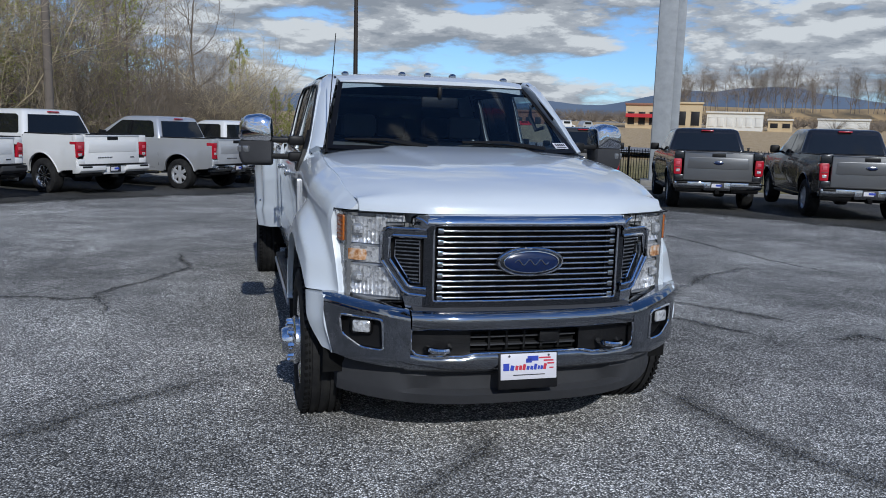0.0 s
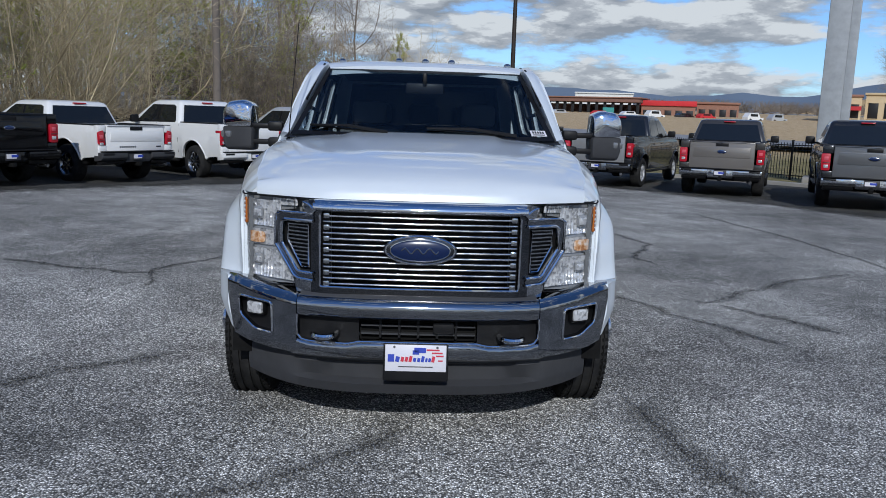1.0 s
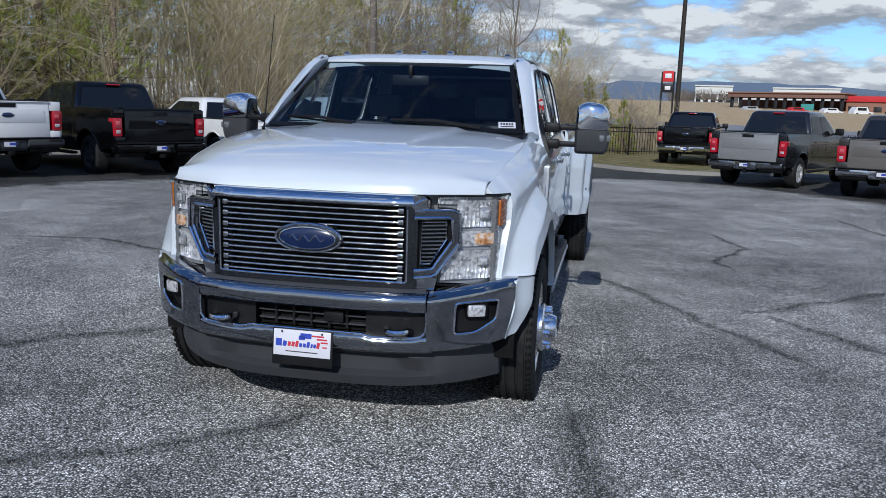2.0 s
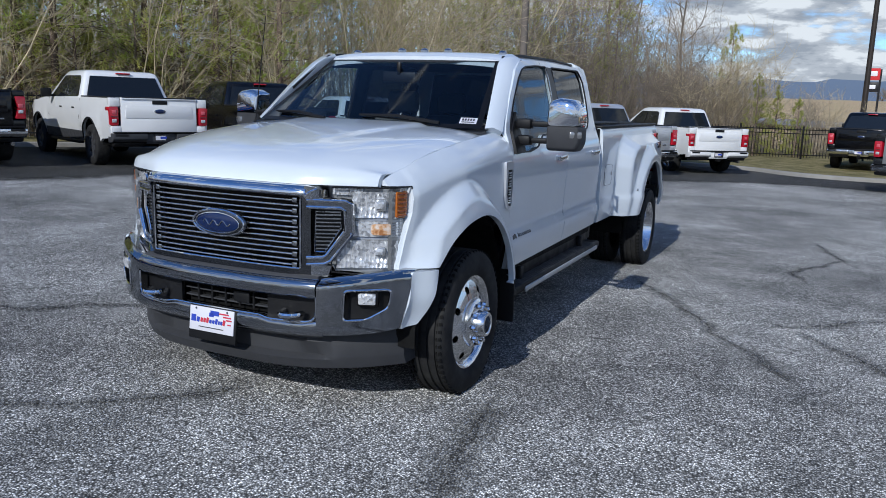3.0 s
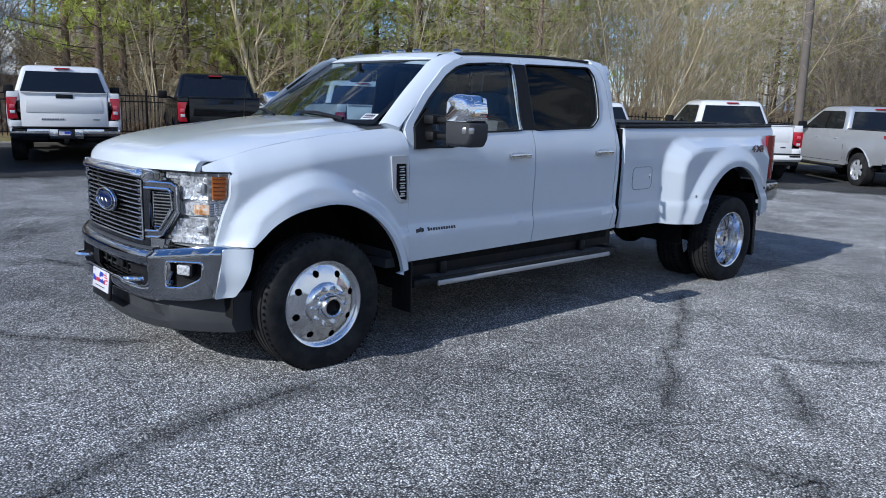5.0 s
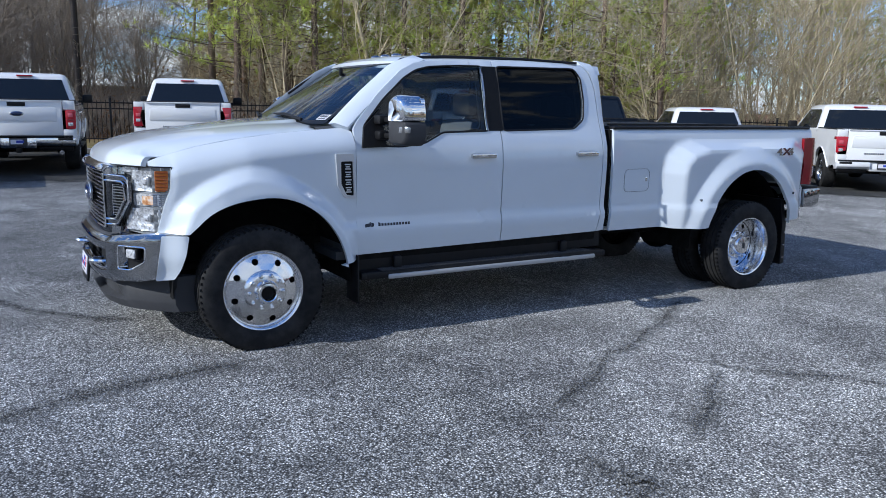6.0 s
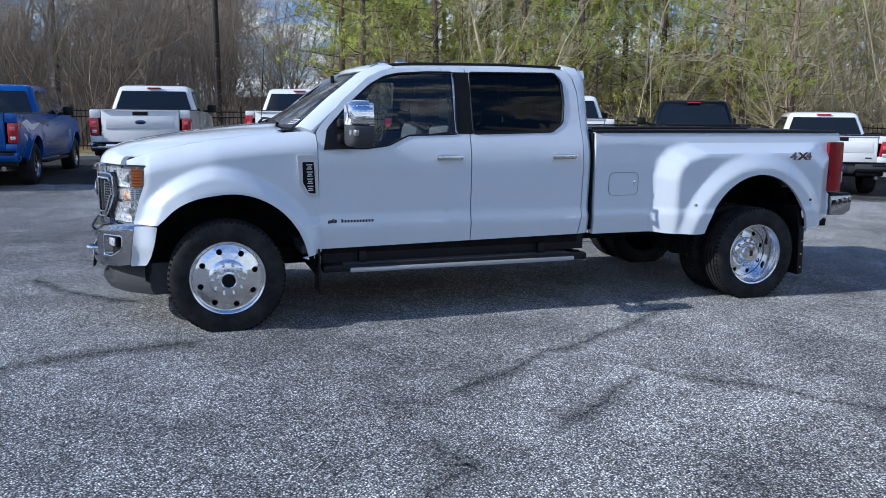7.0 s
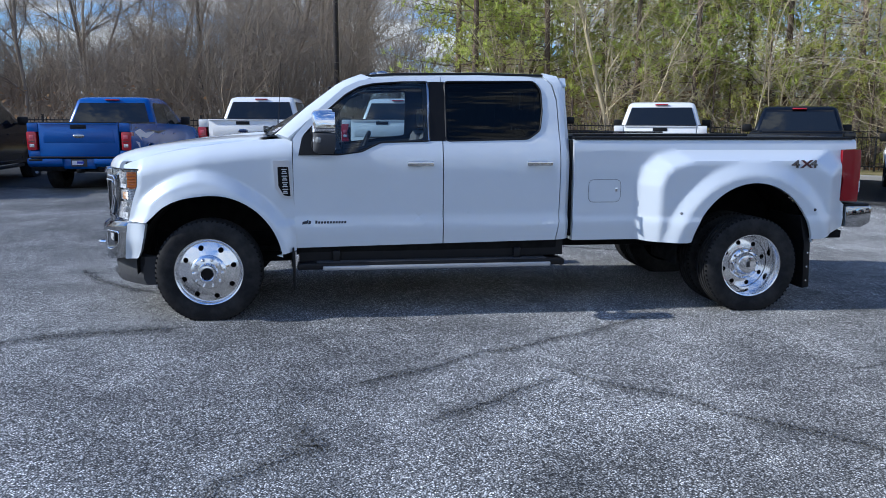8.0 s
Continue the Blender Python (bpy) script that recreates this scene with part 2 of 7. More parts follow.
def tube(bm, path, radius, seg=8, caps=True):
    """A round bar along a path; radius is one number or one for each point."""
    pts = [Vector(p) for p in path]
    rad = radius if isinstance(radius, (list, tuple)) else [radius] * len(pts)
    rings, up = [], Vector((0.13, 0.21, 1)).normalized()
    for i, p in enumerate(pts):
        d = (pts[min(i + 1, len(pts) - 1)] - pts[max(i - 1, 0)]).normalized()
        a = d.cross(up)
        if a.length < 0.05:
            a = d.cross(Vector((1, 0, 0)))
        a.normalize()
        b = d.cross(a)
        rings.append([p + rad[i] * (a * math.cos(2 * math.pi * k / seg) + b * math.sin(2 * math.pi * k / seg)) for k in range(seg)])
    return loft(bm, rings, True, caps)


def lathe(bm, profile, seg=48, c=(0, 0, 0)):
    """Turn a profile of (radius, x) round the x axis."""
    rings = [[(c[0] + x, c[1] + r * math.cos(2 * math.pi * k / seg), c[2] + r * math.sin(2 * math.pi * k / seg)) for r, x in profile] for k in range(seg)]
    return loft(bm, rings, False, False, True)


def prism(bm, poly, axis, a, b, bevel=0.0):
    """A polygon in the plane across an axis, drawn out from a to b."""
    i = "xyz".index(axis)

    def at(p, v):
        q = list(p)
        q.insert(i, v)
        return q
    lo, hi = [bm.verts.new(at(p, a)) for p in poly], [bm.verts.new(at(p, b)) for p in poly]
    n = len(poly)
    faces = [bm.faces.new(lo[::-1]), bm.faces.new(hi)] + [bm.faces.new((lo[k], lo[(k + 1) % n], hi[(k + 1) % n], hi[k])) for k in range(n)]
    if bevel:
        es = {e for f in faces for e in f.edges}
        bmesh.ops.bevel(bm, geom=list(es), offset=bevel, segments=2, affect="EDGES", profile=0.5)
    return bm


def grid(bm, us, vs, f):
    """A sheet of f(u, v) over a grid."""
    pts = [[bm.verts.new(f(u, v)) for v in vs] for u in us]
    for a, b in zip(pts, pts[1:]):
        for i in range(len(vs) - 1):
            bm.faces.new((a[i], a[i + 1], b[i + 1], b[i]))
    return bm


def flange(bm, d):
    """Turn the open edges of a sheet in by the vector d, so that it shows its thickness."""
    es = [e for e in bm.edges if len(e.link_faces) == 1]
    out = bmesh.ops.extrude_edge_only(bm, edges=es)["geom"]
    bmesh.ops.translate(bm, verts=[g for g in out if isinstance(g, bmesh.types.BMVert)], vec=d)
    return bm


def rounded(poly, r, seg=4):
    """A polygon with its corners rounded by r."""
    out, n = [], len(poly)
    for i in range(n):
        p, a, b = Vector(poly[i]), Vector(poly[i - 1]), Vector(poly[(i + 1) % n])
        da, db = (a - p), (b - p)
        ra, rb = min(r, da.length * 0.45), min(r, db.length * 0.45)
        s, e = p + da.normalized() * ra, p + db.normalized() * rb
        for k in range(seg + 1):
            t = k / seg
            q = s * (1 - t) ** 2 + p * 2 * t * (1 - t) + e * t * t
            out.append((q.x, q.y))
    return out


def panel(outer, holes, fx, step=0.06, depth=0.03, side=1):
    """A sheet metal panel: an outline with holes in the (y, z) plane laid on the surface x = fx(y, z), with its edges turned in."""
    bm = bmesh.new()
    es = []
    for loop in (outer, *holes):
        vs = [bm.verts.new((0, y, z)) for y, z in loop]
        es += [bm.edges.new((vs[i], vs[(i + 1) % len(vs)])) for i in range(len(vs))]
    bmesh.ops.triangle_fill(bm, use_beauty=True, use_dissolve=False, edges=es, normal=(1, 0, 0))
    for ax in (1, 2):
        lo, hi = min(p[ax - 1] for p in outer), max(p[ax - 1] for p in outer)
        n = int((hi - lo) / step)
        for k in range(1, n + 1):
            co, no = [0, 0, 0], [0, 0, 0]
            co[ax], no[ax] = lo + (hi - lo) * k / (n + 1), 1
            bmesh.ops.bisect_plane(bm, geom=bm.verts[:] + bm.edges[:] + bm.faces[:], dist=1e-6, plane_co=co, plane_no=no)
    diag = [e for e in bm.edges if len(e.link_faces) == 2 and abs(e.verts[0].co.y - e.verts[1].co.y) > 1e-5 and abs(e.verts[0].co.z - e.verts[1].co.z) > 1e-5]
    bmesh.ops.dissolve_edges(bm, edges=diag, use_verts=False, use_face_split=False)
    for v in bm.verts:
        v.co.x = side * fx(v.co.y, v.co.z)
    if depth:
        flange(bm, (-side * depth, 0, 0))
    return bm


def lerp(x, table):
    """Piecewise linear table look-up."""
    return float(np.interp(x, [a for a, _ in table], [b for _, b in table]))


def ramp01(t, r=0.18):
    """A straight ramp from 0 to 1 with its two ends rounded off."""
    t = max(-r, min(1 + r, t))
    lo = (t + r) ** 2 / (4 * r) if t < r else t
    return lo if t < 1 - r else 1 - (1 + r - t) ** 2 / (4 * r)


def smooth(t):
    t = max(0.0, min(1.0, t))
    return t * t * (3 - 2 * t)


def soft(v, w=2.0):
    return w * math.log1p(math.exp(min(v / w, 40)))


def ground_z(x, y):
    """The lot is level round the truck, falls gently behind it, rises to the far row; the fields climb slowly beyond the road."""
    lot = -0.016 * (soft(y - 4) - soft(-4) - soft(y - 24) + soft(-24)) + 0.022 * (soft(-x - 2) - soft(-2) - soft(-x - 14) + soft(-14))
    return lot + 0.033 * soft(y - 48, 5) * smooth((x + 40) / 30)

# ---------------------------------------------------------------- the white dual-wheel pickup
R_TYRE, Y_REAR = 0.413, 4.50
HUB_FRONT, HUB_REAR = 0.388, 0.366
truck = thing("pickup_truck", pose(0, 0, 0), "white crew-cab heavy-duty pickup with dual rear wheels on the asphalt lot", "pickup truck")



def nose_y(x):
    """Plan of the grille and lamps."""
    return -0.815 + 0.02 * (abs(x) / 0.48) ** 2 + 0.132 * max(0.0, (abs(x) - 0.45) / 0.43) ** 2.2 - 0.066 * prow(x)


def prow(x):
    """How far the middle of the nose stands ahead of the lamps."""
    return 1 - smooth((abs(x) - 0.40) / 0.29)


SIDE = [(0.40, 0.945), (0.55, 0.964), (0.70, 0.990), (0.745, 0.993), (0.795, 0.969), (1.0, 0.980), (1.15, 0.986), (1.28, 0.978), (1.36, 0.955), (1.44, 0.925),
        (1.52, 0.900), (1.66, 0.868), (1.80, 0.832), (1.90, 0.796), (1.945, 0.760), (1.98, 0.70)]


def cab_x(y, z):
    return lerp(z, SIDE)


def fender_top(y):
    return lerp(y, [(-0.64, 1.226), (-0.60, 1.246), (-0.52, 1.270), (-0.40, 1.308), (-0.20, 1.350), (0.0, 1.380), (0.25, 1.408), (0.60, 1.434)])


def fender_x(y, z):
    lamp_edge = lerp(z, [(0.785, -0.618), (0.95, -0.574), (1.06, -0.534), (1.2, -0.526)])
    x = lerp(min(z, 1.15), SIDE) - (0.070 * max(0.0, (-y - 0.05) / 0.5) ** 1.15 + 0.008 * (1 - smooth((y - lamp_edge) / 0.035)) * smooth((-y - 0.3) / 0.1)) * smooth((z - 0.45) / 0.3)
    u = max(0.0, fender_top(y) - z)
    x -= (0.115 - 0.02 * smooth((-y - 0.2) / 0.3)) * max(0.0, 1 - u / 0.15) ** 2
    r = math.hypot(y - 0.035, (z - 0.42) * 0.98)
    outer = 0.757 - 0.08 * smooth((y + 0.1) / 0.5) - 0.042 * smooth((0.97 - z) / 0.18) * smooth((-y - 0.3) / 0.15)
    rise = ramp01((outer - r) / 0.085, 0.10)
    slope = 0.014 * smooth((r - 0.57) / 0.1)
    return x + (1.062 - slope - 0.028 * smooth((-y - 0.22) / 0.26) - x) * rise * smooth((y + 0.615) / 0.03)


def arc(cy, cz, ry, rz, a0, a1, n):
    return [(cy + ry * math.cos(radians(a0 + (a1 - a0) * k / n)), cz + rz * math.sin(radians(a0 + (a1 - a0) * k / n))) for k in range(n + 1)]


# the front wheel opening, squarer towards the lamp
ARCH = [(0.04 + (y - 0.04) * f, 0.42 + (z - 0.42) * f) for y, z in arc(0.04, 0.42, 0.545, 0.575, 8, 138, 28) for f in [1 + 0.085 * smooth((-y - 0.02) / 0.36)]]
FENDER = [(0.665, 1.41), (0.668, 1.2), (0.672, 0.94), (0.685, 0.545), (0.535, 0.515)] + ARCH + \
    [(-0.456, 0.785), (-0.618, 0.785), (-0.574, 0.95), (-0.534, 1.06), (-0.526, 1.194), (-0.645, 1.197)] + \
    [(y, fender_top(y) - 0.002) for y in (-0.645, -0.62, -0.58, -0.52, -0.45, -0.35, -0.1, 0.15, 0.40, 0.55)] + [(0.62, 1.428)]
BED = [(2.968, 0.585), (3.54, 0.585), (3.62, 0.575), (3.905, 0.57)] + arc(Y_REAR - 0.015, 0.42, 0.56, 0.65, 166, 12, 30) + [(5.02, 0.585), (5.10, 0.585), (5.42, 0.66), (5.425, 0.86),
                                                                                                                           (5.37, 0.90), (5.355, 1.34), (5.50, 1.345), (5.50, 1.425), (2.964, 1.425)]
BULGE = [Vector(p) for p in ((3.52, 0.40), (3.52, 1.06), (3.565, 1.20), (3.67, 1.295), (3.82, 1.335), (5.24, 1.335), (5.40, 1.22), (5.40, 0.40))]


def inside(y, z):
    """How far a point lies inside the convex outline of the rear wheel bulge."""
    d, p = 9.0, Vector((y, z))
    for i, b in enumerate(BULGE):
        if i == 0:
            continue
        a = BULGE[i - 1]
        n = Vector(((b - a).y, -(b - a).x)).normalized()
        w = (0.165, 0.165, 0.15, 0.12, 0.085, 0.20, 0.20)[i - 1]
        d = min(d, (p - a).dot(n) / w)
    return d


def bed_x(y, z):
    x = lerp(z, [(0.5, 0.955), (0.70, 0.985), (0.745, 0.988), (0.79, 0.978), (1.15, 0.986), (1.34, 0.982), (1.40, 0.972), (1.43, 0.95)])
    x += 0.135 * ramp01(inside(y, z), 0.13)
    r = math.hypot((y - Y_REAR + 0.015) * 1.05, z - 0.42)
    return x + 0.062 * ramp01((0.825 - r) / 0.11, 0.16)


for s in (1, -1):
    part("fender", panel(FENDER, [], fender_x, 0.0165, 0.035, s), M_WHITE, truck)
    part("bed_side", panel(BED, [], bed_x, 0.022, 0.03, s), M_WHITE, truck)
    # bumper end piece below the fender
    end = [(-0.612, 0.776), (-0.460, 0.776), (-0.482, 0.66), (-0.512, 0.56), (-0.545, 0.497), (-0.650, 0.490)]
    part("bumper_end", panel(rounded(end, 0.014), [], lambda y, z: 0.955 + 0.074 * smooth((y + 0.625) / 0.16) - 0.036 * smooth((0.66 - z) / 0.17), 0.02, 0.08, s), M_WHITE, truck)
    # wheel wells
    for cy, r, x0 in ((0.04, 0.60, 0.45), (Y_REAR, 0.66, 0.45)):
        bm = bmesh.new()
        prof = arc(cy, 0.42, r - 0.05 if cy > 1 else r, r, -5, 185, 18)
        grid(bm, [x0, 0.7, 0.95 if cy < 1 else 1.0], prof, lambda x, p: (s * x, p[0], p[1]))
        bm.faces.new([bm.verts.new((s * x0, a, b)) for a, b in prof])
        part("wheel_liner", bm, M_DARK, truck)
    # fuel door and bed stake details
    if s > 0:
        bm = panel(rounded([(3.10, 0.91), (3.37, 0.91), (3.37, 1.09), (3.10, 1.09)], 0.05), [], lambda y, z: bed_x(y, z) + 0.003, 0.09, 0.004, s)
        fd = part("fuel_door", bm, M_WHITE, truck)
        ring = [(s * (bed_x(y, z) + 0.0015), y, z) for y, z in rounded([(3.095, 0.905), (3.375, 0.905), (3.375, 1.095), (3.095, 1.095)], 0.05)]
        part("gap", tube(bmesh.new(), ring + ring[:1], 0.0013, 5), M_GREY, fd)
        part("latch_mark", box(bmesh.new(), (s * 0.99, 3.335, 1.01), (0.006, 0.02, 0.035), 0.002), M_CHROME, fd)
    # doors
    d1 = [(0.675, 0.56), (1.868, 0.578), (1.868, 1.932), (1.56, 1.925), (1.30, 1.910), (1.20, 1.890), (1.08, 1.835), (0.88, 1.665), (0.70, 1.468), (0.672, 1.425)]
    w1 = rounded([(0.725, 1.312), (1.03, 1.305), (1.21, 1.328), (1.37, 1.402), (1.765, 1.412), (1.765, 1.888), (1.56, 1.885), (1.32, 1.868), (1.21, 1.842), (1.10, 1.782), (0.92, 1.628), (0.755, 1.450)], 0.02, 2)
    d2 = [(1.876, 0.578), (2.82, 0.592), (2.845, 0.75), (2.85, 1.40), (2.835, 1.74), (2.80, 1.87), (2.74, 1.928), (1.876, 1.932)]
    w2 = rounded([(1.80 + 0.10, 1.413), (2.585, 1.428), (2.69, 1.50), (2.712, 1.66), (2.705, 1.83), (2.65, 1.900), (1.90, 1.890)], 0.03, 3)
    for k, (d, w, glass) in enumerate(((d1, w1, M_GLASS), (d2, w2, M_TINT))):
        door = part("door", panel(d, [w], cab_x, 0.05, 0.028, s), M_WHITE, truck)
        part("window", panel(w, [], lambda y, z: cab_x(y, z) - 0.012, 0.12, 0, s), glass, door).visible_shadow = False
        rim = [(s * (cab_x(y, z) + 0.001), y, z) for y, z in w]
        part("window_seal", tube(bmesh.new(), rim + rim[:1], 0.007, 6), M_BLACK, door)
        hy = (1.685, 2.67)[k]
        hand = boxes(((s * 1.012, hy, 1.232), (0.018, 0.215, 0.040), 0.009), ((s * 0.995, hy - 0.085, 1.232), (0.03, 0.03, 0.028), 0.005), ((s * 0.995, hy + 0.085, 1.232), (0.03, 0.03, 0.028), 0.005))
        part("door_handle", hand, M_FRAME, door, "chrome door handle")
        cup = panel(rounded([(hy - 0.08, 1.195), (hy + 0.08, 1.195), (hy + 0.08, 1.262), (hy - 0.08, 1.262)], 0.03), [], lambda y, z: cab_x(y, z) + 0.002, 0.05, 0.003, s)
        part("handle_cup", cup, M_WHITE, door)
        # body line along the doors
        y0, y1 = (0.69, 1.86) if k == 0 else (1.885, 2.84)
        part("inner_panel", panel([(y0 + 0.03, 0.60), (y1 - 0.03, 0.60), (y1 - 0.03, 1.40), (y0 + 0.03, 1.30)], [], lambda y, z: cab_x(y, z) - 0.06, 0.3, 0, s), M_TRIM, door)
    strip = panel([(1.768, 1.412), (1.897, 1.413), (1.897, 1.889), (1.768, 1.888)], [], lambda y, z: cab_x(y, z) + 0.003, 0.12, 0.01, s)
    part("pillar_cover", strip, M_GLOSSBLACK, truck)
    part("chrome_strip", panel([(1.752, 1.408), (1.768, 1.408), (1.768, 1.89), (1.752, 1.89)], [], lambda y, z: cab_x(y, z) + 0.005, 0.12, 0.006, s), M_SATIN, truck)
    # inner cab frame seen in the shut lines, rear quarter, sill
    part("cab_frame", panel([(0.68, 0.50), (2.84, 0.52), (2.84, 1.90), (1.25, 1.90), (1.12, 1.83), (0.75, 1.45), (0.68, 1.35)],
                            [rounded([(0.80, 1.32), (1.72, 1.43), (1.72, 1.86), (1.30, 1.84), (1.15, 1.78)], 0.03), rounded([(1.93, 1.44), (2.66, 1.46), (2.66, 1.86), (1.93, 1.86)], 0.03)],
                            lambda y, z: cab_x(y, z) - 0.03, 0.12, 0.02, s), M_DARK, truck)
    part("cab_corner", panel([(2.828, 0.592), (2.935, 0.60), (2.940, 1.43), (2.93, 1.66), (2.905, 1.83), (2.86, 1.945), (2.75, 1.972), (2.748, 1.937), (2.81, 1.876), (2.843, 1.745), (2.857, 1.40), (2.852, 0.75)],
                             [], lambda y, z: cab_x(y, z) - 0.05 * smooth((y - 2.87) / 0.08) ** 2, 0.04, 0.05, s), M_WHITE, truck)
    # A pillar between windscreen and door
    rings = []
    for t in np.linspace(0, 1, 9):
        y, z = lerp(t, [(0, 0.56), (0.35, 0.80), (0.8, 1.09), (1, 1.23)]), lerp(t, [(0, 1.445), (0.35, 1.655), (0.8, 1.875), (1, 1.928)])
        xo = cab_x(y, z) - 0.004
        xi = lerp(t, [(0, 0.845), (0.8, 0.705), (1, 0.68)])
        rings.append([(s * xi, y - 0.035, z + 0.012), (s * (xo - 0.035), y - 0.005, z + 0.020), (s * xo, y + 0.075, z - 0.008), (s * (xo - 0.04), y + 0.10, z - 0.05), (s * (xi - 0.01), y + 0.03, z - 0.03)])
    part("windscreen_pillar", loft(bmesh.new(), rings), M_WHITE, truck, angle=60)
    part("roof_seal", tube(bmesh.new(), [(s * lerp(y, [(0.8, 0.775), (1.15, 0.70), (1.3, 0.712), (2.8, 0.712)]), y, z) for y, z in ((0.80, 1.675), (1.0, 1.825), (1.15, 1.918), (1.28, 1.936), (1.5, 1.951), (2.2, 1.962), (2.78, 1.952), (2.88, 1.915))], 0.011, 6), M_BLACK, truck)
    # running board
    board = boxes(((s * 0.93, 1.79, 0.415), (0.20, 2.15, 0.055), 0.015), ((s * 0.95, 1.0, 0.47), (0.04, 0.06, 0.12), 0.01), ((s * 0.95, 2.5, 0.47), (0.04, 0.06, 0.12), 0.01))
    rb = part("running_board", board, M_BLACK, truck, "black running board with a bright edge strip")
    part("edge_strip", boxes(((s * 1.035, 1.83, 0.400), (0.018, 1.88, 0.036), 0.010)), M_STRIP, rb)
    for y in (0.715, 2.865):
        part("end_cap", boxes(((s * 0.945, y, 0.412), (0.17, 0.06, 0.058), 0.02)), M_BLACK, rb)
    for k in range(9):
        part("tread_rib", boxes(((s * (0.86 + 0.02 * k), 1.79, 0.444), (0.008, 1.9, 0.006), 0.002)), M_GREY, rb)
    part("sill", panel([(0.70, 0.44), (2.90, 0.46), (2.90, 0.585), (0.70, 0.565)], [], lambda y, z: 0.93, 0.5, 0.08, s), M_BLACK, truck)
    # mud flaps
    part("mud_flap", boxes(((s * 0.94, 0.66, 0.40), (0.20, 0.014, 0.34), 0.004)), M_BLACK, truck)
    bm = prism(bmesh.new(), [(4.93, 0.78), (4.98, 0.78), (5.045, 0.55), (5.06, 0.16), (5.0, 0.15), (4.99, 0.55)], "x", s * 0.62, s * 1.12, 0.004)
    part("mud_flap", bm, M_BLACK, truck)
    for k in range(4):
        part("flap_bolt", lathe(bmesh.new(), [(0, 0.008), (0.009, 0.006), (0.011, 0)], 8, (s * 1.12, 5.025, 0.22 + 0.12 * k)), M_SATIN, truck)
    # small marker lamps on the rear bulge
    for y, z in ((3.852, 0.82), (5.03, 0.84)):
        part("marker_lamp", lathe(bmesh.new(), [(0, 0.008), (0.011, 0.006), (0.014, -0.01)] if s > 0 else [(0, -0.008), (0.011, -0.006), (0.014, 0.01)], 14, (s * (bed_x(y, z) + 0.001), y, z)), M_SATIN if y < 4 else M_INK, truck)

# roof, hood, cowl
bm = bmesh.new()


def roof_pt(y, u):
    w = lerp(y, [(1.16, 0.665), (1.30, 0.695), (2.75, 0.70), (2.90, 0.64)])
    z = lerp(y, [(1.16, 1.898), (1.22, 1.925), (1.34, 1.944), (1.6, 1.960), (2.2, 1.972), (2.7, 1.964), (2.86, 1.935), (2.92, 1.89)])
    return (u * w, y - 0.09 * (1 - u * u) * smooth((1.5 - y) / 0.35) , z + 0.022 * (1 - u ** 4) - 0.006 * abs(math.sin(u * 7.5)) * smooth((y - 1.5) / 0.2))


grid(bm, [1.16, 1.19, 1.22, 1.28, 1.34, 1.45, 1.6, 1.8, 2.0, 2.2, 2.45, 2.7, 2.78, 2.86, 2.92], list(np.linspace(-1, 1, 33)), roof_pt)
part("roof", flange(bm, (0, 0, -0.05)), M_WHITE, truck)
for s in (1, -1):
    bm = bmesh.new()
    grid(bm, [1.20, 1.3, 1.5, 1.8, 2.2, 2.6, 2.78, 2.87], [0, 1, 2], lambda y, k: (s * ((0.69, 0.735, 0.775)[k]), y, lerp(y, [(1.2, 1.912), (1.3, 1.930), (1.6, 1.945), (2.2, 1.955), (2.7, 1.948), (2.87, 1.912)]) - (0.0, 0.008, 0.038)[k]))
    part("roof_rail", flange(bm, (0, 0, -0.03)), M_WHITE, truck)


HOOD_RISE = [(0.0, 1.196), (0.006, 1.222), (0.02, 1.250), (0.05, 1.278), (0.10, 1.305), (0.20, 1.338), (0.34, 1.368), (0.53, 1.398), (0.95, 1.446), (1.30, 1.475)]


def hood_pt(d, u):
    """d: 0 at the leading edge, 1 at the windscreen; u across."""
    ys = -0.655 + 1.075 * d
    w = fender_x(ys, fender_top(ys) - 0.002) - 0.005
    x = u * w
    y0 = nose_y(x) - 0.006 + 0.024 * prow(x)
    y = y0 + (0.47 - 0.05 * smooth((abs(u) - 0.45) / 0.2) - y0) * d
    z = lerp(y - y0, HOOD_RISE) - 0.010 * u * u * smooth(d / 0.1)
    z += (fender_top(y) - 0.001 - z) * abs(u) ** 10 * smooth(d / 0.10)
    dome = ramp01((0.50 - 0.16 * smooth((0.95 - d) / 0.6) - abs(x)) / 0.07) * smooth((d - 0.28) / 0.5)
    return (x, y, z + 0.010 * dome - 0.006 * smooth((d - 0.75) / 0.2) * (1 - dome))


bm = bmesh.new()
grid(bm, [0, 0.005, 0.012, 0.025, 0.04, 0.06, 0.085, 0.12, 0.16, 0.2, 0.26, 0.32, 0.38, 0.45, 0.52, 0.6, 0.68, 0.76, 0.84, 0.9, 0.95, 1.0], list(np.linspace(-1, 1, 81)), hood_pt)
part("hood", flange(bm, (0, 0.03, -0.006)), M_WHITE, truck)
bm = bmesh.new()
grid(bm, [0.42, 0.52, 0.66], list(np.linspace(-0.86, 0.86, 21)), lambda y, x: (x, y - 0.10 * (1 - (x / 0.86) ** 2), lerp(y, [(0.42, 1.435), (0.52, 1.445), (0.66, 1.47)])))
part("cowl", bm, M_BLACK, truck)
# windscreen with its dark band


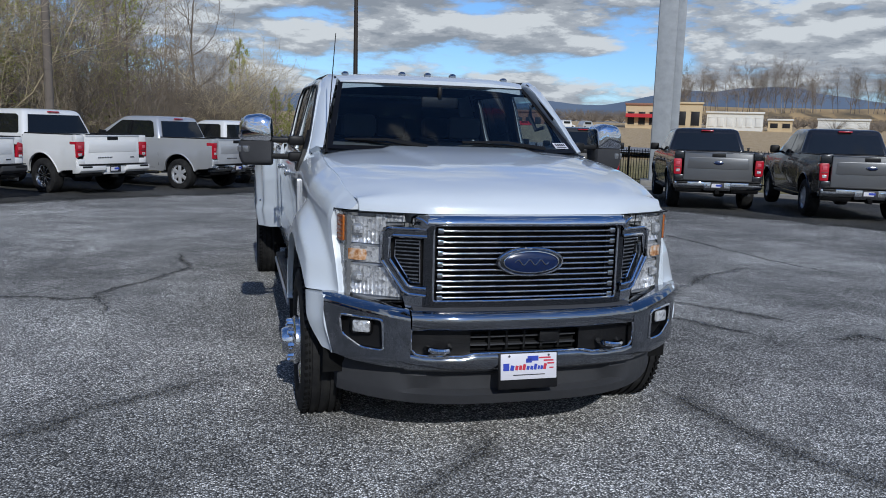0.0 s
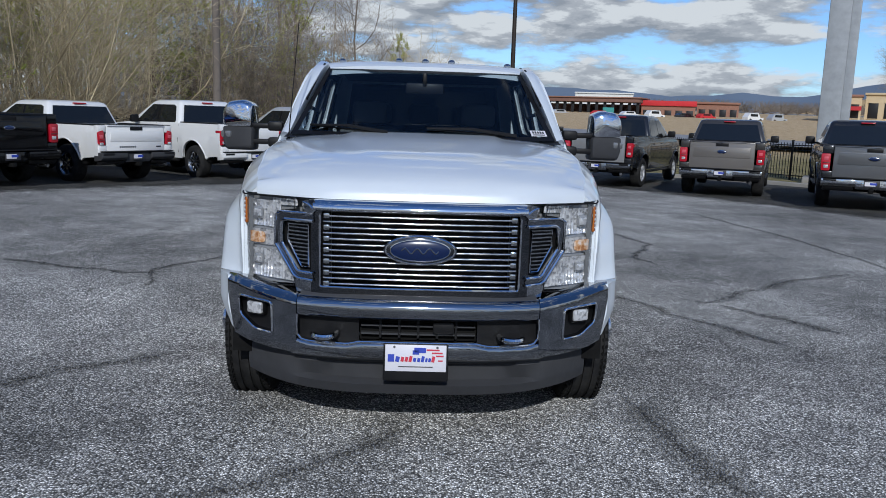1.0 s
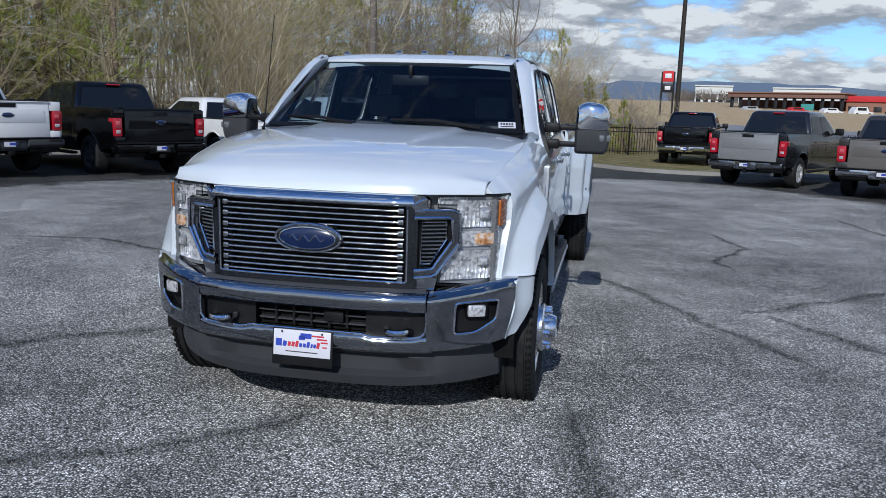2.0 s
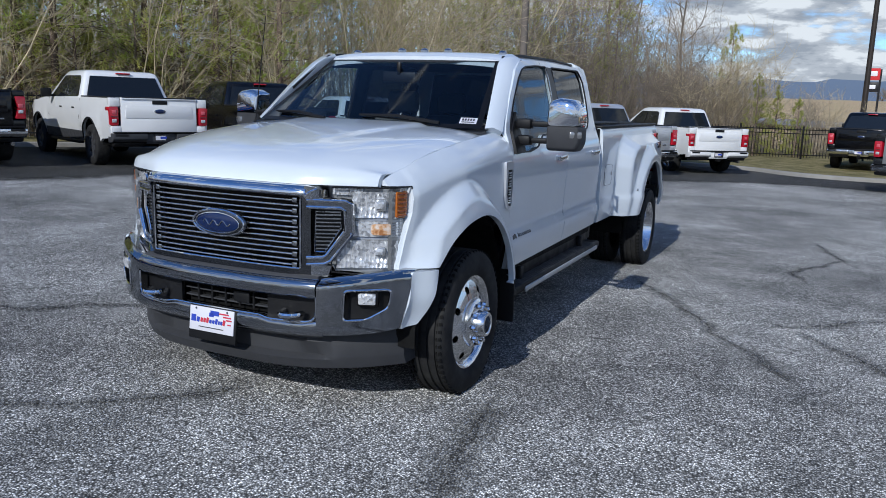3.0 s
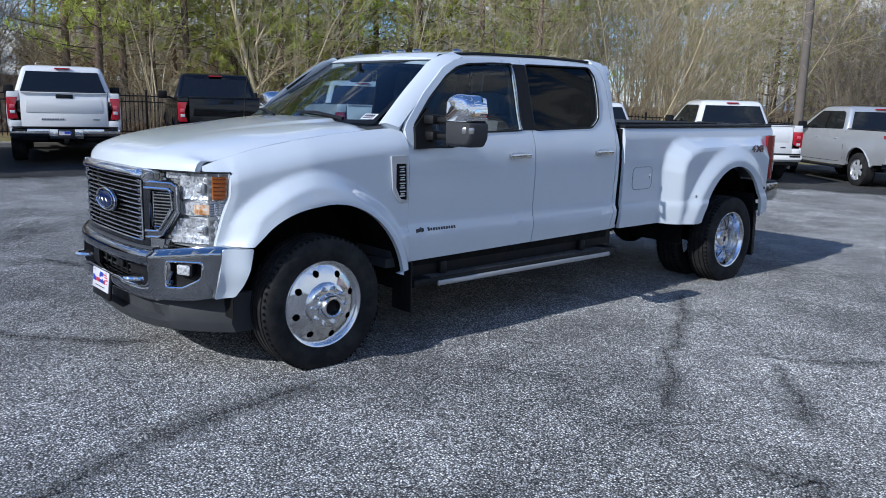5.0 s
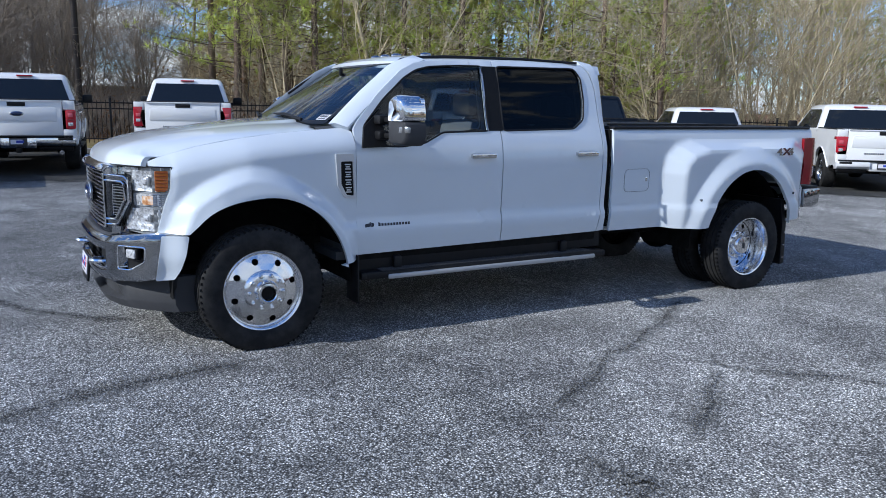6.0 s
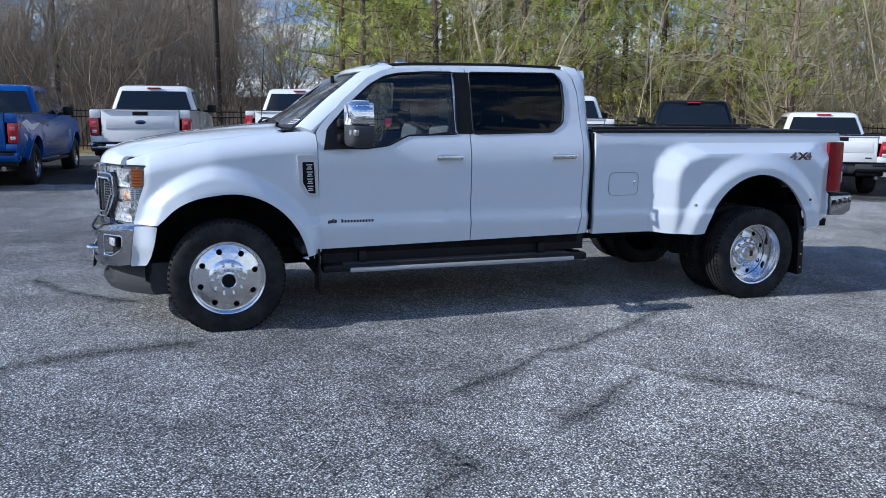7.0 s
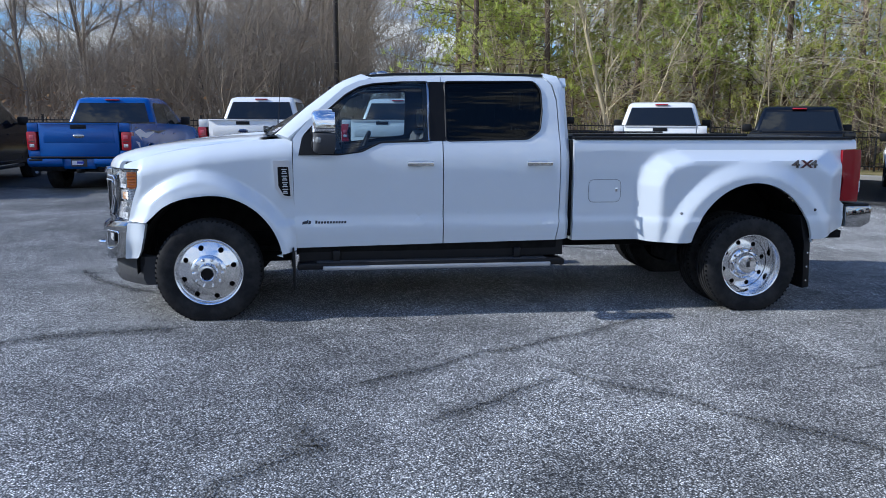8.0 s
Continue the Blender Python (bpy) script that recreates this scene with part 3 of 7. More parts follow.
def screen_pt(t, u, off=0.0):
    w = 0.83 + (0.672 - 0.83) * t
    return (u * w, lerp(t, [(0, 0.50), (1, 1.185)]) - 0.14 * (1 - u * u) * (1 - 0.35 * t) + 0.02 * math.sin(math.pi * t) - off * 0.6, lerp(t, [(0, 1.452), (1, 1.905)]) + 0.012 * math.sin(math.pi * t) + off)


bm = grid(bmesh.new(), list(np.linspace(0, 1, 10)), list(np.linspace(-1, 1, 25)), screen_pt)
windscreen = part("windscreen", bm, M_GLASS, truck)
windscreen.visible_shadow = False
bm = bmesh.new()
us = list(np.linspace(-1, 1, 25))
grid(bm, [0.0, 0.045], us, lambda t, u: screen_pt(t, u, 0.003))
grid(bm, [0.0, 1.0], [0, 1], lambda t, k: screen_pt(t, (-1, -0.955)[k], 0.003)), grid(bm, [0.0, 1.0], [0, 1], lambda t, k: screen_pt(t, (1, 0.955)[k], 0.003))
grid(bm, [0, 1], us, lambda k, u: screen_pt((1.0, 0.955 - 0.03 * smooth((0.62 - abs(u)) / 0.1))[k], u, 0.003))
part("dark_band", bm, M_GLOSSBLACK, windscreen)
bm = grid(bmesh.new(), [0.055, 0.125], [0, 1], lambda t, k: screen_pt(t, (0.83, 0.955)[k], 0.004))
sticker = part("window_sticker", bm, M_PAPER, windscreen, "small white stock sticker with dark print")
for k in range(5):
    part("print_bar", grid(bmesh.new(), [0.085, 0.112], [0, 1], lambda t, j: screen_pt(t, 0.845 + 0.02 * k + 0.013 * j, 0.006)), M_INK, windscreen)
part("print_bar", grid(bmesh.new(), [0.064, 0.074], [0, 1], lambda t, j: screen_pt(t, 0.845 + 0.095 * j, 0.006)), M_INK, windscreen)
# cab back wall with rear window
bm = bmesh.new()
for a in ((-0.86, 0.86, 0.62, 1.44), (-0.80, 0.80, 1.86, 1.93)):
    prism(bm, [(a[0], a[2]), (a[1], a[2]), (a[1] - 0.03, a[3]), (a[0] + 0.03, a[3])], "y", 2.88, 2.93)
for s in (1, -1):
    prism(bm, [(s * 0.86, 1.43), (s * 0.72, 1.43), (s * 0.66, 1.87), (s * 0.775, 1.87)], "y", 2.88, 2.93)
part("cab_back", bm, M_WHITE, truck)
part("rear_window", prism(bmesh.new(), [(-0.73, 1.43), (0.73, 1.43), (0.67, 1.87), (-0.67, 1.87)], "y", 2.895, 2.90), M_TINT, truck).visible_shadow = False
part("cab_floor", boxes(((0, 1.7, 0.55), (1.80, 2.3, 0.06)), ((0, 0.62, 0.95), (1.78, 0.04, 0.85))), M_TRIM, truck)
part("headliner", grid(bmesh.new(), [1.2, 1.6, 2.2, 2.85], [-0.69, 0, 0.69], lambda y, x: (x, y, lerp(y, [(1.2, 1.89), (1.6, 1.915), (2.3, 1.925), (2.85, 1.88)]))), M_TRIM, truck)

# ---- cabin
bm = bmesh.new()
prism(bm, [(0.64, 1.40), (0.95, 1.425), (1.05, 1.36), (1.08, 1.10), (0.95, 0.95), (0.64, 0.95)], "x", -0.84, 0.84, 0.02)
part("dashboard", bm, M_TRIM, truck)
part("centre_screen", boxes(((0, 1.075, 1.30), (0.26, 0.02, 0.17), 0.01)), M_GLOSSBLACK, truck)
bm = bmesh.new()
tilt = pose(0.42, 1.22, 1.30, 65, 0, 0)
tube(bm, [tilt @ Vector((0.19 * math.cos(a), 0.19 * math.sin(a), 0)) for a in np.linspace(0, 2 * math.pi, 33)], 0.016, 8)
for a in (0.1, 3.04, 4.71):
    tube(bm, [tilt @ Vector((0, 0, -0.02)), tilt @ Vector((0.18 * math.cos(a), 0.18 * math.sin(a), 0))], 0.018, 6)
tube(bm, [tilt @ Vector((0, 0, -0.03)), tilt @ Vector((0, 0, -0.28))], 0.03, 8)
part("steering_wheel", bm, M_BLACK, truck)
for x, y in ((0.43, 1.55), (-0.43, 1.55), (0.43, 2.50), (-0.43, 2.50), (0.0, 2.50)):
    if x == 0:
        bm = boxes(((x, y + 0.17, 1.17), (0.34, 0.14, 0.56), 0.05))
    else:
        bm = boxes(((x, y, 0.85), (0.52, 0.54, 0.18), 0.06), ((x, y + 0.24, 1.18), (0.50, 0.15, 0.62), 0.06, pose(0, 0, 0, -10, 0, 0)))
    seat = part("seat", bm, M_CLOTH, truck)
    part("headrest", boxes(((x, y + 0.31, 1.60), (0.27, 0.10, 0.18), 0.04)), M_CLOTH, seat)
part("centre_console", boxes(((0, 1.5, 0.88), (0.30, 0.85, 0.34), 0.04)), M_TRIM, truck)
part("rear_mirror", boxes(((0, 0.98, 1.77), (0.26, 0.03, 0.075), 0.015), ((0, 0.97, 1.83), (0.03, 0.03, 0.09), 0.01)), M_BLACK, truck)
for s in (1, -1):
    part("grab_handle", tube(bmesh.new(), [(s * 0.76, 0.93, 1.62), (s * 0.72, 0.98, 1.60), (s * 0.70, 1.06, 1.70), (s * 0.72, 1.10, 1.77), (s * 0.75, 1.08, 1.78)], 0.014, 7), M_TRIM, truck)

# ---- bed
bm = bmesh.new()
grid(bm, [2.99, 3.6, 4.2, 4.8, 5.42], list(np.linspace(-0.90, 0.90, 9)), lambda y, x: (x, y, 1.452 - 0.006 * (x / 0.9) ** 2 + 0.003 * math.sin(y * 9)))
cover = part("bed_cover", flange(bm, (0, 0, -0.03)), plastic("cover_vinyl", (0.02, 0.02, 0.022), 0.6, 600), truck, "black folding bed cover")
for s in (1, -1):
    part("rail_cap", boxes(((s * 0.93, 4.22, 1.436), (0.085, 2.51, 0.024), 0.008)), M_BLACK, truck)
    part("cover_rail", boxes(((s * 0.885, 3.75, 1.462), (0.03, 1.55, 0.018), 0.004)), M_BLACK, truck)
# Black strip added between cab and bed, where only shade shows.
part("cab_gap_shade", boxes(((0, 2.952, 1.02), (1.90, 0.014, 0.80))), M_DARK, truck)
part("front_bed_wall", boxes(((0, 2.985, 1.0), (1.82, 0.03, 0.84), 0.005)), M_WHITE, truck)
bm = prism(bmesh.new(), rounded([(-0.80, 0.88), (0.80, 0.88), (0.80, 1.425), (-0.80, 1.425)], 0.03), "y", 5.47, 5.53, 0.008)
tailgate = part("tailgate", bm, M_WHITE, truck)
part("tailgate_handle", boxes(((0, 5.535, 1.30), (0.26, 0.02, 0.07), 0.006)), M_BLACK, tailgate)
for s in (1, -1):
    tl = [(5.365, 0.895), (5.545, 0.885), (5.555, 1.10), (5.545, 1.34), (5.36, 1.338), (5.362, 1.16), (5.385, 1.08), (5.375, 0.98)]
    bm = panel(rounded(tl, 0.012, 2), [], lambda y, z: 0.985 + 0.022 * smooth((5.56 - y) / 0.08), 0.04, 0.16, s)
    lamp = part("tail_light", bm, M_TAILRED, truck, "red tail light")
    part("clear_lens", boxes(((s * 0.93, 5.552, 1.02), (0.12, 0.012, 0.10), 0.005)), M_REFLECT, lamp)
bm = bmesh.new()
for s in (1, -1):
    prism(bm, [(5.44, 0.665), (5.60, 0.66), (5.68, 0.70), (5.69, 0.835), (5.67, 0.848), (5.44, 0.848)], "x", s * 0.40, s * 1.0, 0.012)
prism(bm, [(5.44, 0.64), (5.62, 0.64), (5.66, 0.69), (5.66, 0.80), (5.44, 0.80)], "x", -0.40, 0.40, 0.01)
rbump = part("rear_bumper", bm, M_BUMPER, truck, "chrome rear step bumper")
part("step_pad", boxes(((0, 5.55, 0.856), (1.97, 0.24, 0.026), 0.010)), M_BLACK, rbump)
part("hitch", boxes(((0, 5.50, 0.55), (0.10, 0.3, 0.10), 0.01)), M_DARK, rbump)
for s in (1, -1):
    part("corner_bracket", boxes(((s * 0.93, 5.30, 0.60), (0.10, 0.25, 0.07), 0.01)), M_DARK, truck)

# ---- chassis
bm = bmesh.new()
for s in (1, -1):
    box(bm, (s * 0.43, 2.5, 0.55), (0.09, 6.0, 0.18), 0.01)
for y in (0.9, 1.8, 3.0, 3.8, 5.2):
    box(bm, (0, y, 0.55), (0.86, 0.10, 0.12), 0.01)
part("chassis_frame", bm, M_DARK, truck)
for y, r, hub in ((0.0, 0.06, HUB_FRONT), (Y_REAR, 0.075, HUB_REAR)):
    bm = tube(bmesh.new(), [(-0.86, y, hub), (0.86, y, hub)], r, 10)
    bmesh.ops.create_uvsphere(bm, u_segments=14, v_segments=8, radius=0.19, matrix=Matrix.Translation((0.12 if y < 1 else 0, y, hub)))
    part("axle", bm, M_DARK, truck)
part("drive_shaft", tube(bmesh.new(), [(0, 0.8, 0.52), (0.02, 2.4, 0.50), (0, 4.3, 0.42)], 0.05, 8), M_DARK, truck)
part("fuel_tank", boxes(((0.62, 2.35, 0.50), (0.28, 1.1, 0.26), 0.05)), M_DARK, truck)
part("exhaust_pipe", tube(bmesh.new(), [(-0.62, 1.0, 0.45), (-0.64, 3.4, 0.46), (-0.66, 3.9, 0.62), (-0.66, 4.9, 0.62), (-0.80, 5.2, 0.5), (-0.98, 5.25, 0.5)], 0.05, 8), M_DARK, truck)
# Black block in place of the engine fills the bay with shade.
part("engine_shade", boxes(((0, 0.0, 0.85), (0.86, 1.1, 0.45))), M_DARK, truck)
for s in (1, -1):
    part("spring", boxes(((s * 0.52, 0.1, 0.50), (0.08, 1.2, 0.05), 0.01)), M_DARK, truck)
    part("spring", boxes(((s * 0.52, Y_REAR, 0.50), (0.08, 1.5, 0.07), 0.01)), M_DARK, truck)
    part("brake_disc", lathe(bmesh.new(), [(0.02, 0), (0.19, 0), (0.19, 0.03), (0.02, 0.03)], 24, (s * 0.84, 0, HUB_FRONT)), M_SATIN, truck)

# ---- wheels


def tyre_mesh(w=0.232, r=R_TYRE, rim=0.258):
    """Tyre with a rounded shoulder, a raised sidewall band and grooves round the tread."""
    h = w / 2
    half = [(rim, h * 0.78), (rim + 0.02, h * 0.94), (rim + 0.055, h * 1.0), (r - 0.055, h * 0.985), (r - 0.028, h * 0.93), (r - 0.012, h * 0.86), (r - 0.004, h * 0.78)]
    tread = []
    for c in (0.62, 0.22):
        tread += [(r, h * (c + 0.08)), (r - 0.011, h * (c + 0.07)), (r - 0.011, h * (c - 0.07)), (r, h * (c - 0.08))]
    prof = half + tread + [(a, -b) for a, b in reversed(half + tread)]
    return settle(lathe(bmesh.new(), prof, 72), r)


def settle(bm, r):
    """The load flattens the tyre on the ground and swells its walls there."""
    for v in bm.verts:
        low = max(0.0, -v.co.z - 0.20) / (r - 0.20)
        v.co.x *= 1 + 0.07 * low * low
        v.co.z = max(v.co.z, -HUB_FRONT)
    return bm


def tread_blocks(s, w=0.225, r=R_TYRE):
    """Cross grooves of one shoulder, as dark bars let into the tread edge."""
    bm = bmesh.new()
    for k in range(64):
        a = 2 * math.pi * k / 64
        m = Matrix.Rotation(a, 4, "X") @ Matrix.Translation((s * w * 0.385, 0, r - 0.0125)) @ Matrix.Rotation(radians(12 * s), 4, "Z")
        box(bm, m.translation, (w * 0.13, 0.016, 0.022), 0, m.to_3x3().to_4x4())
    return settle(bm, r)


def holed_disc(r0, r1, n, rh, rc, fx, seg=64):
    """A wheel face: a ring with n round holes, domed by x = fx(radius)."""
    bm = bmesh.new()
    es = []

    def circle(cy, cz, r, k, ph=0.0):
        vs = [bm.verts.new((0, cy + r * math.cos(2 * math.pi * i / k + ph), cz + r * math.sin(2 * math.pi * i / k + ph))) for i in range(k)]
        return [bm.edges.new((vs[i], vs[(i + 1) % k])) for i in range(k)]
    es += circle(0, 0, r1, seg) + circle(0, 0, r0, seg)
    for i in range(n):
        a = 2 * math.pi * (i + 0.35) / n
        es += circle(rc * math.cos(a), rc * math.sin(a), rh, 16)
    bmesh.ops.triangle_fill(bm, use_beauty=True, use_dissolve=False, edges=es, normal=(1, 0, 0))
    for v in bm.verts:
        v.co.x = fx(math.hypot(v.co.y, v.co.z))
    hole_edges = [e for e in bm.edges if len(e.link_faces) == 1 and r0 + 0.005 < (e.verts[0].co.yz.length) < r1 - 0.005]
    out = bmesh.ops.extrude_edge_only(bm, edges=hole_edges)["geom"]
    bmesh.ops.translate(bm, verts=[g for g in out if isinstance(g, bmesh.types.BMVert)], vec=(-0.018, 0, 0))
    return bm


def wheel(name, s, x, y, kind):
    """kind: front (domed face, hub stands out), rear (deep dish), inner (tyre alone)."""
    wide = 1.035

    def disc(name, bm, material, parent, label=""):
        bmesh.ops.scale(bm, vec=(1, wide, wide), verts=bm.verts)
        return part(name, bm, material, parent, label)
    w = new(name)
    w.parent, w.matrix_basis = truck, pose(s * x, y, HUB_FRONT if kind == "front" else HUB_REAR, 0, 0, 0 if s > 0 else 180)
    part("tyre", tyre_mesh(), M_TYRE, w)
    part("tread_groove", tread_blocks(1), M_DARK, w), part("tread_groove", tread_blocks(-1), M_DARK, w)
    if kind == "inner":
        disc("rim", lathe(bmesh.new(), [(0.25, 0.09), (0.235, 0.06), (0.235, -0.09)], 40), M_DARK, w)
        return w
    if kind == "front":
        face = lambda r: lerp(r, [(0.10, 0.118), (0.13, 0.112), (0.20, 0.088), (0.232, 0.070), (0.25, 0.066)])
        disc("rim_lip", lathe(bmesh.new(), [(0.226, 0.055), (0.232, 0.078), (0.246, 0.094), (0.258, 0.098), (0.264, 0.088), (0.262, 0.07)], 64), M_ALU, w)
        disc("rim", holed_disc(0.10, 0.24, 8, 0.0205, 0.192, face), M_ALU, w, "polished aluminium wheel with round hand holes")
        disc("wheel_back", lathe(bmesh.new(), [(0.02, 0.04), (0.24, 0.045)], 32), M_DARK, w)
        disc("hub_flange", lathe(bmesh.new(), [(0.135, 0.105), (0.133, 0.128), (0.122, 0.138), (0.105, 0.142), (0.078, 0.146), (0.072, 0.185), (0.064, 0.20), (0.052, 0.202), (0.046, 0.196), (0.044, 0.15), (0.0, 0.148)], 48), M_ALU, w)
        disc("hub_bore", lathe(bmesh.new(), [(0.043, 0.165), (0.02, 0.17), (0.0, 0.17)], 24), M_GLOSSBLACK, w)
        lug, rl, xl = [(0.0, 0.036), (0.009, 0.034), (0.013, 0.026), (0.0145, 0.0)], 0.106, 0.138
    else:
        disc("rim_lip", lathe(bmesh.new(), [(0.24, 0.085), (0.246, 0.100), (0.256, 0.104), (0.263, 0.096), (0.262, 0.075)], 64), M_ALU, w)
        disc("rim_barrel", lathe(bmesh.new(), [(0.243, 0.095), (0.232, 0.07), (0.224, 0.0), (0.214, -0.05)], 64), M_ALU, w)
        face = lambda r: lerp(r, [(0.08, -0.032), (0.12, -0.035), (0.19, -0.048), (0.215, -0.055)])
        disc("rim", holed_disc(0.08, 0.216, 8, 0.020, 0.176, face), M_ALU, w, "polished deep-dish aluminium wheel")
        disc("wheel_back", lathe(bmesh.new(), [(0.02, -0.075), (0.22, -0.075)], 32), M_DARK, w)
        disc("hub_cap", lathe(bmesh.new(), [(0.130, -0.036), (0.128, -0.01), (0.115, 0.0), (0.095, 0.004), (0.088, 0.03), (0.074, 0.044), (0.04, 0.05), (0, 0.052)], 48), M_ALU, w)
        part("cap_mark", boxes(((0.053, 0, 0), (0.004, 0.03, 0.05), 0.001)), M_INK, w)
        lug, rl, xl = [(0.0, 0.03), (0.009, 0.028), (0.013, 0.02), (0.0145, 0.0)], 0.112, -0.004
    first = None
    for k in range(10):
        a = 2 * math.pi * k / 10
        m = Matrix.Translation((xl, wide * rl * math.cos(a), wide * rl * math.sin(a)))
        if first is None:
            first = part("lug_nut", lathe(bmesh.new(), lug, 6), M_CHROME, w)
            first.matrix_basis = m
        else:
            share("lug_nut", first, w, m)
    return w


for s in (1, -1):
    wheel("wheel", s, 0.925, 0, "front")
    wheel("wheel", s, 1.045, Y_REAR, "rear")
    wheel("wheel", s, 0.70, Y_REAR, "inner")
# ---- front end


def bump_y(x):
    """Plan of the bumper."""
    return -0.93 + 0.345 * (abs(x) / 0.97) ** 3.2


def front_strip(bm, x0, x1, prof, plan, n=14):
    """A solid bar that follows the plan curve; prof gives (dy, z) round the section, each a number or a function of x."""
    rings = []
    for x in np.linspace(x0, x1, n):
        rings.append([(x, plan(x) + (dy(x) if callable(dy) else dy), z(x) if callable(z) else z) for dy, z in prof])
    return loft(bm, rings)


def face(outer, holes, fy, step=0.05, depth=0.03):
    """Like panel(), seen from the front: an outline in (x, z) laid on y = fy(x, z)."""
    bm = panel(outer, holes, lambda a, b: 0, step, 0)
    for v in bm.verts:
        x, z = v.co.y, v.co.z
        v.co = (x, fy(x, z), z)
    if depth:
        flange(bm, (0, depth, 0))
    return bm


grille = part("grille", face(rounded([(-0.50, 0.75), (0.50, 0.75), (0.50, 1.17), (-0.50, 1.17)], 0.02), [], lambda x, z: nose_y(x) + 0.06, 0.1, 0.02), M_DARK, truck, "black grille with thin chrome bars")
top = front_strip(bmesh.new(), -0.50, 0.50, [(0.03, 1.146), (-0.026, 1.146), (-0.036, 1.150), (-0.038, 1.156), (-0.030, 1.172), (-0.012, 1.190), (0.05, 1.197), (0.06, 1.15)], nose_y, 25)
part("top_bar", top, M_CHROME, grille, "chrome upper grille bar", angle=50)
hole = rounded([(-0.462, 0.790), (0.462, 0.790), (0.462, 1.140), (-0.462, 1.140)], 0.012)
surround = face([(-0.512, 0.742), (0.512, 0.742), (0.512, 1.148), (-0.512, 1.148)], [hole], lambda x, z: nose_y(x) - 0.006, 0.06, 0.05)
part("surround", surround, M_SMOKE, grille)
edge = [(x, nose_y(x) - 0.012, z) for x, z in rounded([(-0.468, 1.135), (-0.468, 0.784), (-0.24, 0.784), (0.24, 0.784), (0.468, 0.784), (0.468, 1.135)], 0.012)[3:-3]]
part("surround_edge", tube(bmesh.new(), edge, 0.0055, 8), M_CHROME, grille)
# thirteen slim bars, each rounded at its nose; every second one ends in a stepped foot
for k in range(13):
    z = 0.800 + 0.0266 * k
    nose = [(-0.006 * math.cos(a), z + 0.0052 * math.sin(a)) for a in np.linspace(-1.57, 1.57, 7)]
    part("bar", front_strip(bmesh.new(), -0.452, 0.452, [(0.030, z - 0.0040)] + nose + [(0.030, z + 0.0040)], nose_y, 19), M_BAR, grille, angle=60)
for s in (1, -1):
    part("grille_post", front_strip(bmesh.new(), s * 0.418, s * 0.460, [(0.045, 0.792), (0.020, 0.792), (0.020, 1.138), (0.045, 1.138)], nose_y, 4), M_GLOSSBLACK, grille)
    for k in range(7):
        part("bar_end", boxes(((s * 0.437, nose_y(0.437) + 0.004, 0.8005 + 0.0532 * k), (0.030, 0.030, 0.026), 0.006)), M_FRAME, grille)
# oval emblem, a plain blue oval with a chrome rim and a pale scroll
em = new("emblem")
em.parent, em.matrix_basis = truck, pose(0, -0.900, 0.975)
bm = bmesh.new()
bmesh.ops.create_uvsphere(bm, u_segments=40, v_segments=12, radius=1, matrix=Matrix.Diagonal((0.172, 0.022, 0.073, 1)))
part("rim", bm, M_SMOKE, em)
part("rim_edge", tube(bmesh.new(), [(0.160 * math.cos(a), -0.010, 0.065 * math.sin(a)) for a in np.linspace(0, 2 * math.pi, 41)], 0.006, 6), M_CHROME, em)
bm = bmesh.new()
bmesh.ops.create_uvsphere(bm, u_segments=40, v_segments=12, radius=1, matrix=Matrix.Translation((0, -0.006, 0)) @ Matrix.Diagonal((0.146, 0.021, 0.056, 1)))
part("field", bm, M_BLUE, em)
part("field_ring", tube(bmesh.new(), [(0.138 * math.cos(a), -0.018, 0.051 * math.sin(a)) for a in np.linspace(0, 2 * math.pi, 41)], 0.0028, 5), M_CHROME, em)
flourish = [(-0.085 + 0.17 * k / 40, 0.012 * math.sin(k * 0.47)) for k in range(41)]
part("scroll", tube(bmesh.new(), [(x, -0.0285 + 0.9 * x * x, z) for x, z in flourish], 0.0036, 6), M_SATIN, em)
part("emblem_base", boxes(((0, 0.045, 0), (0.24, 0.08, 0.11), 0.02)), M_BLACK, em)
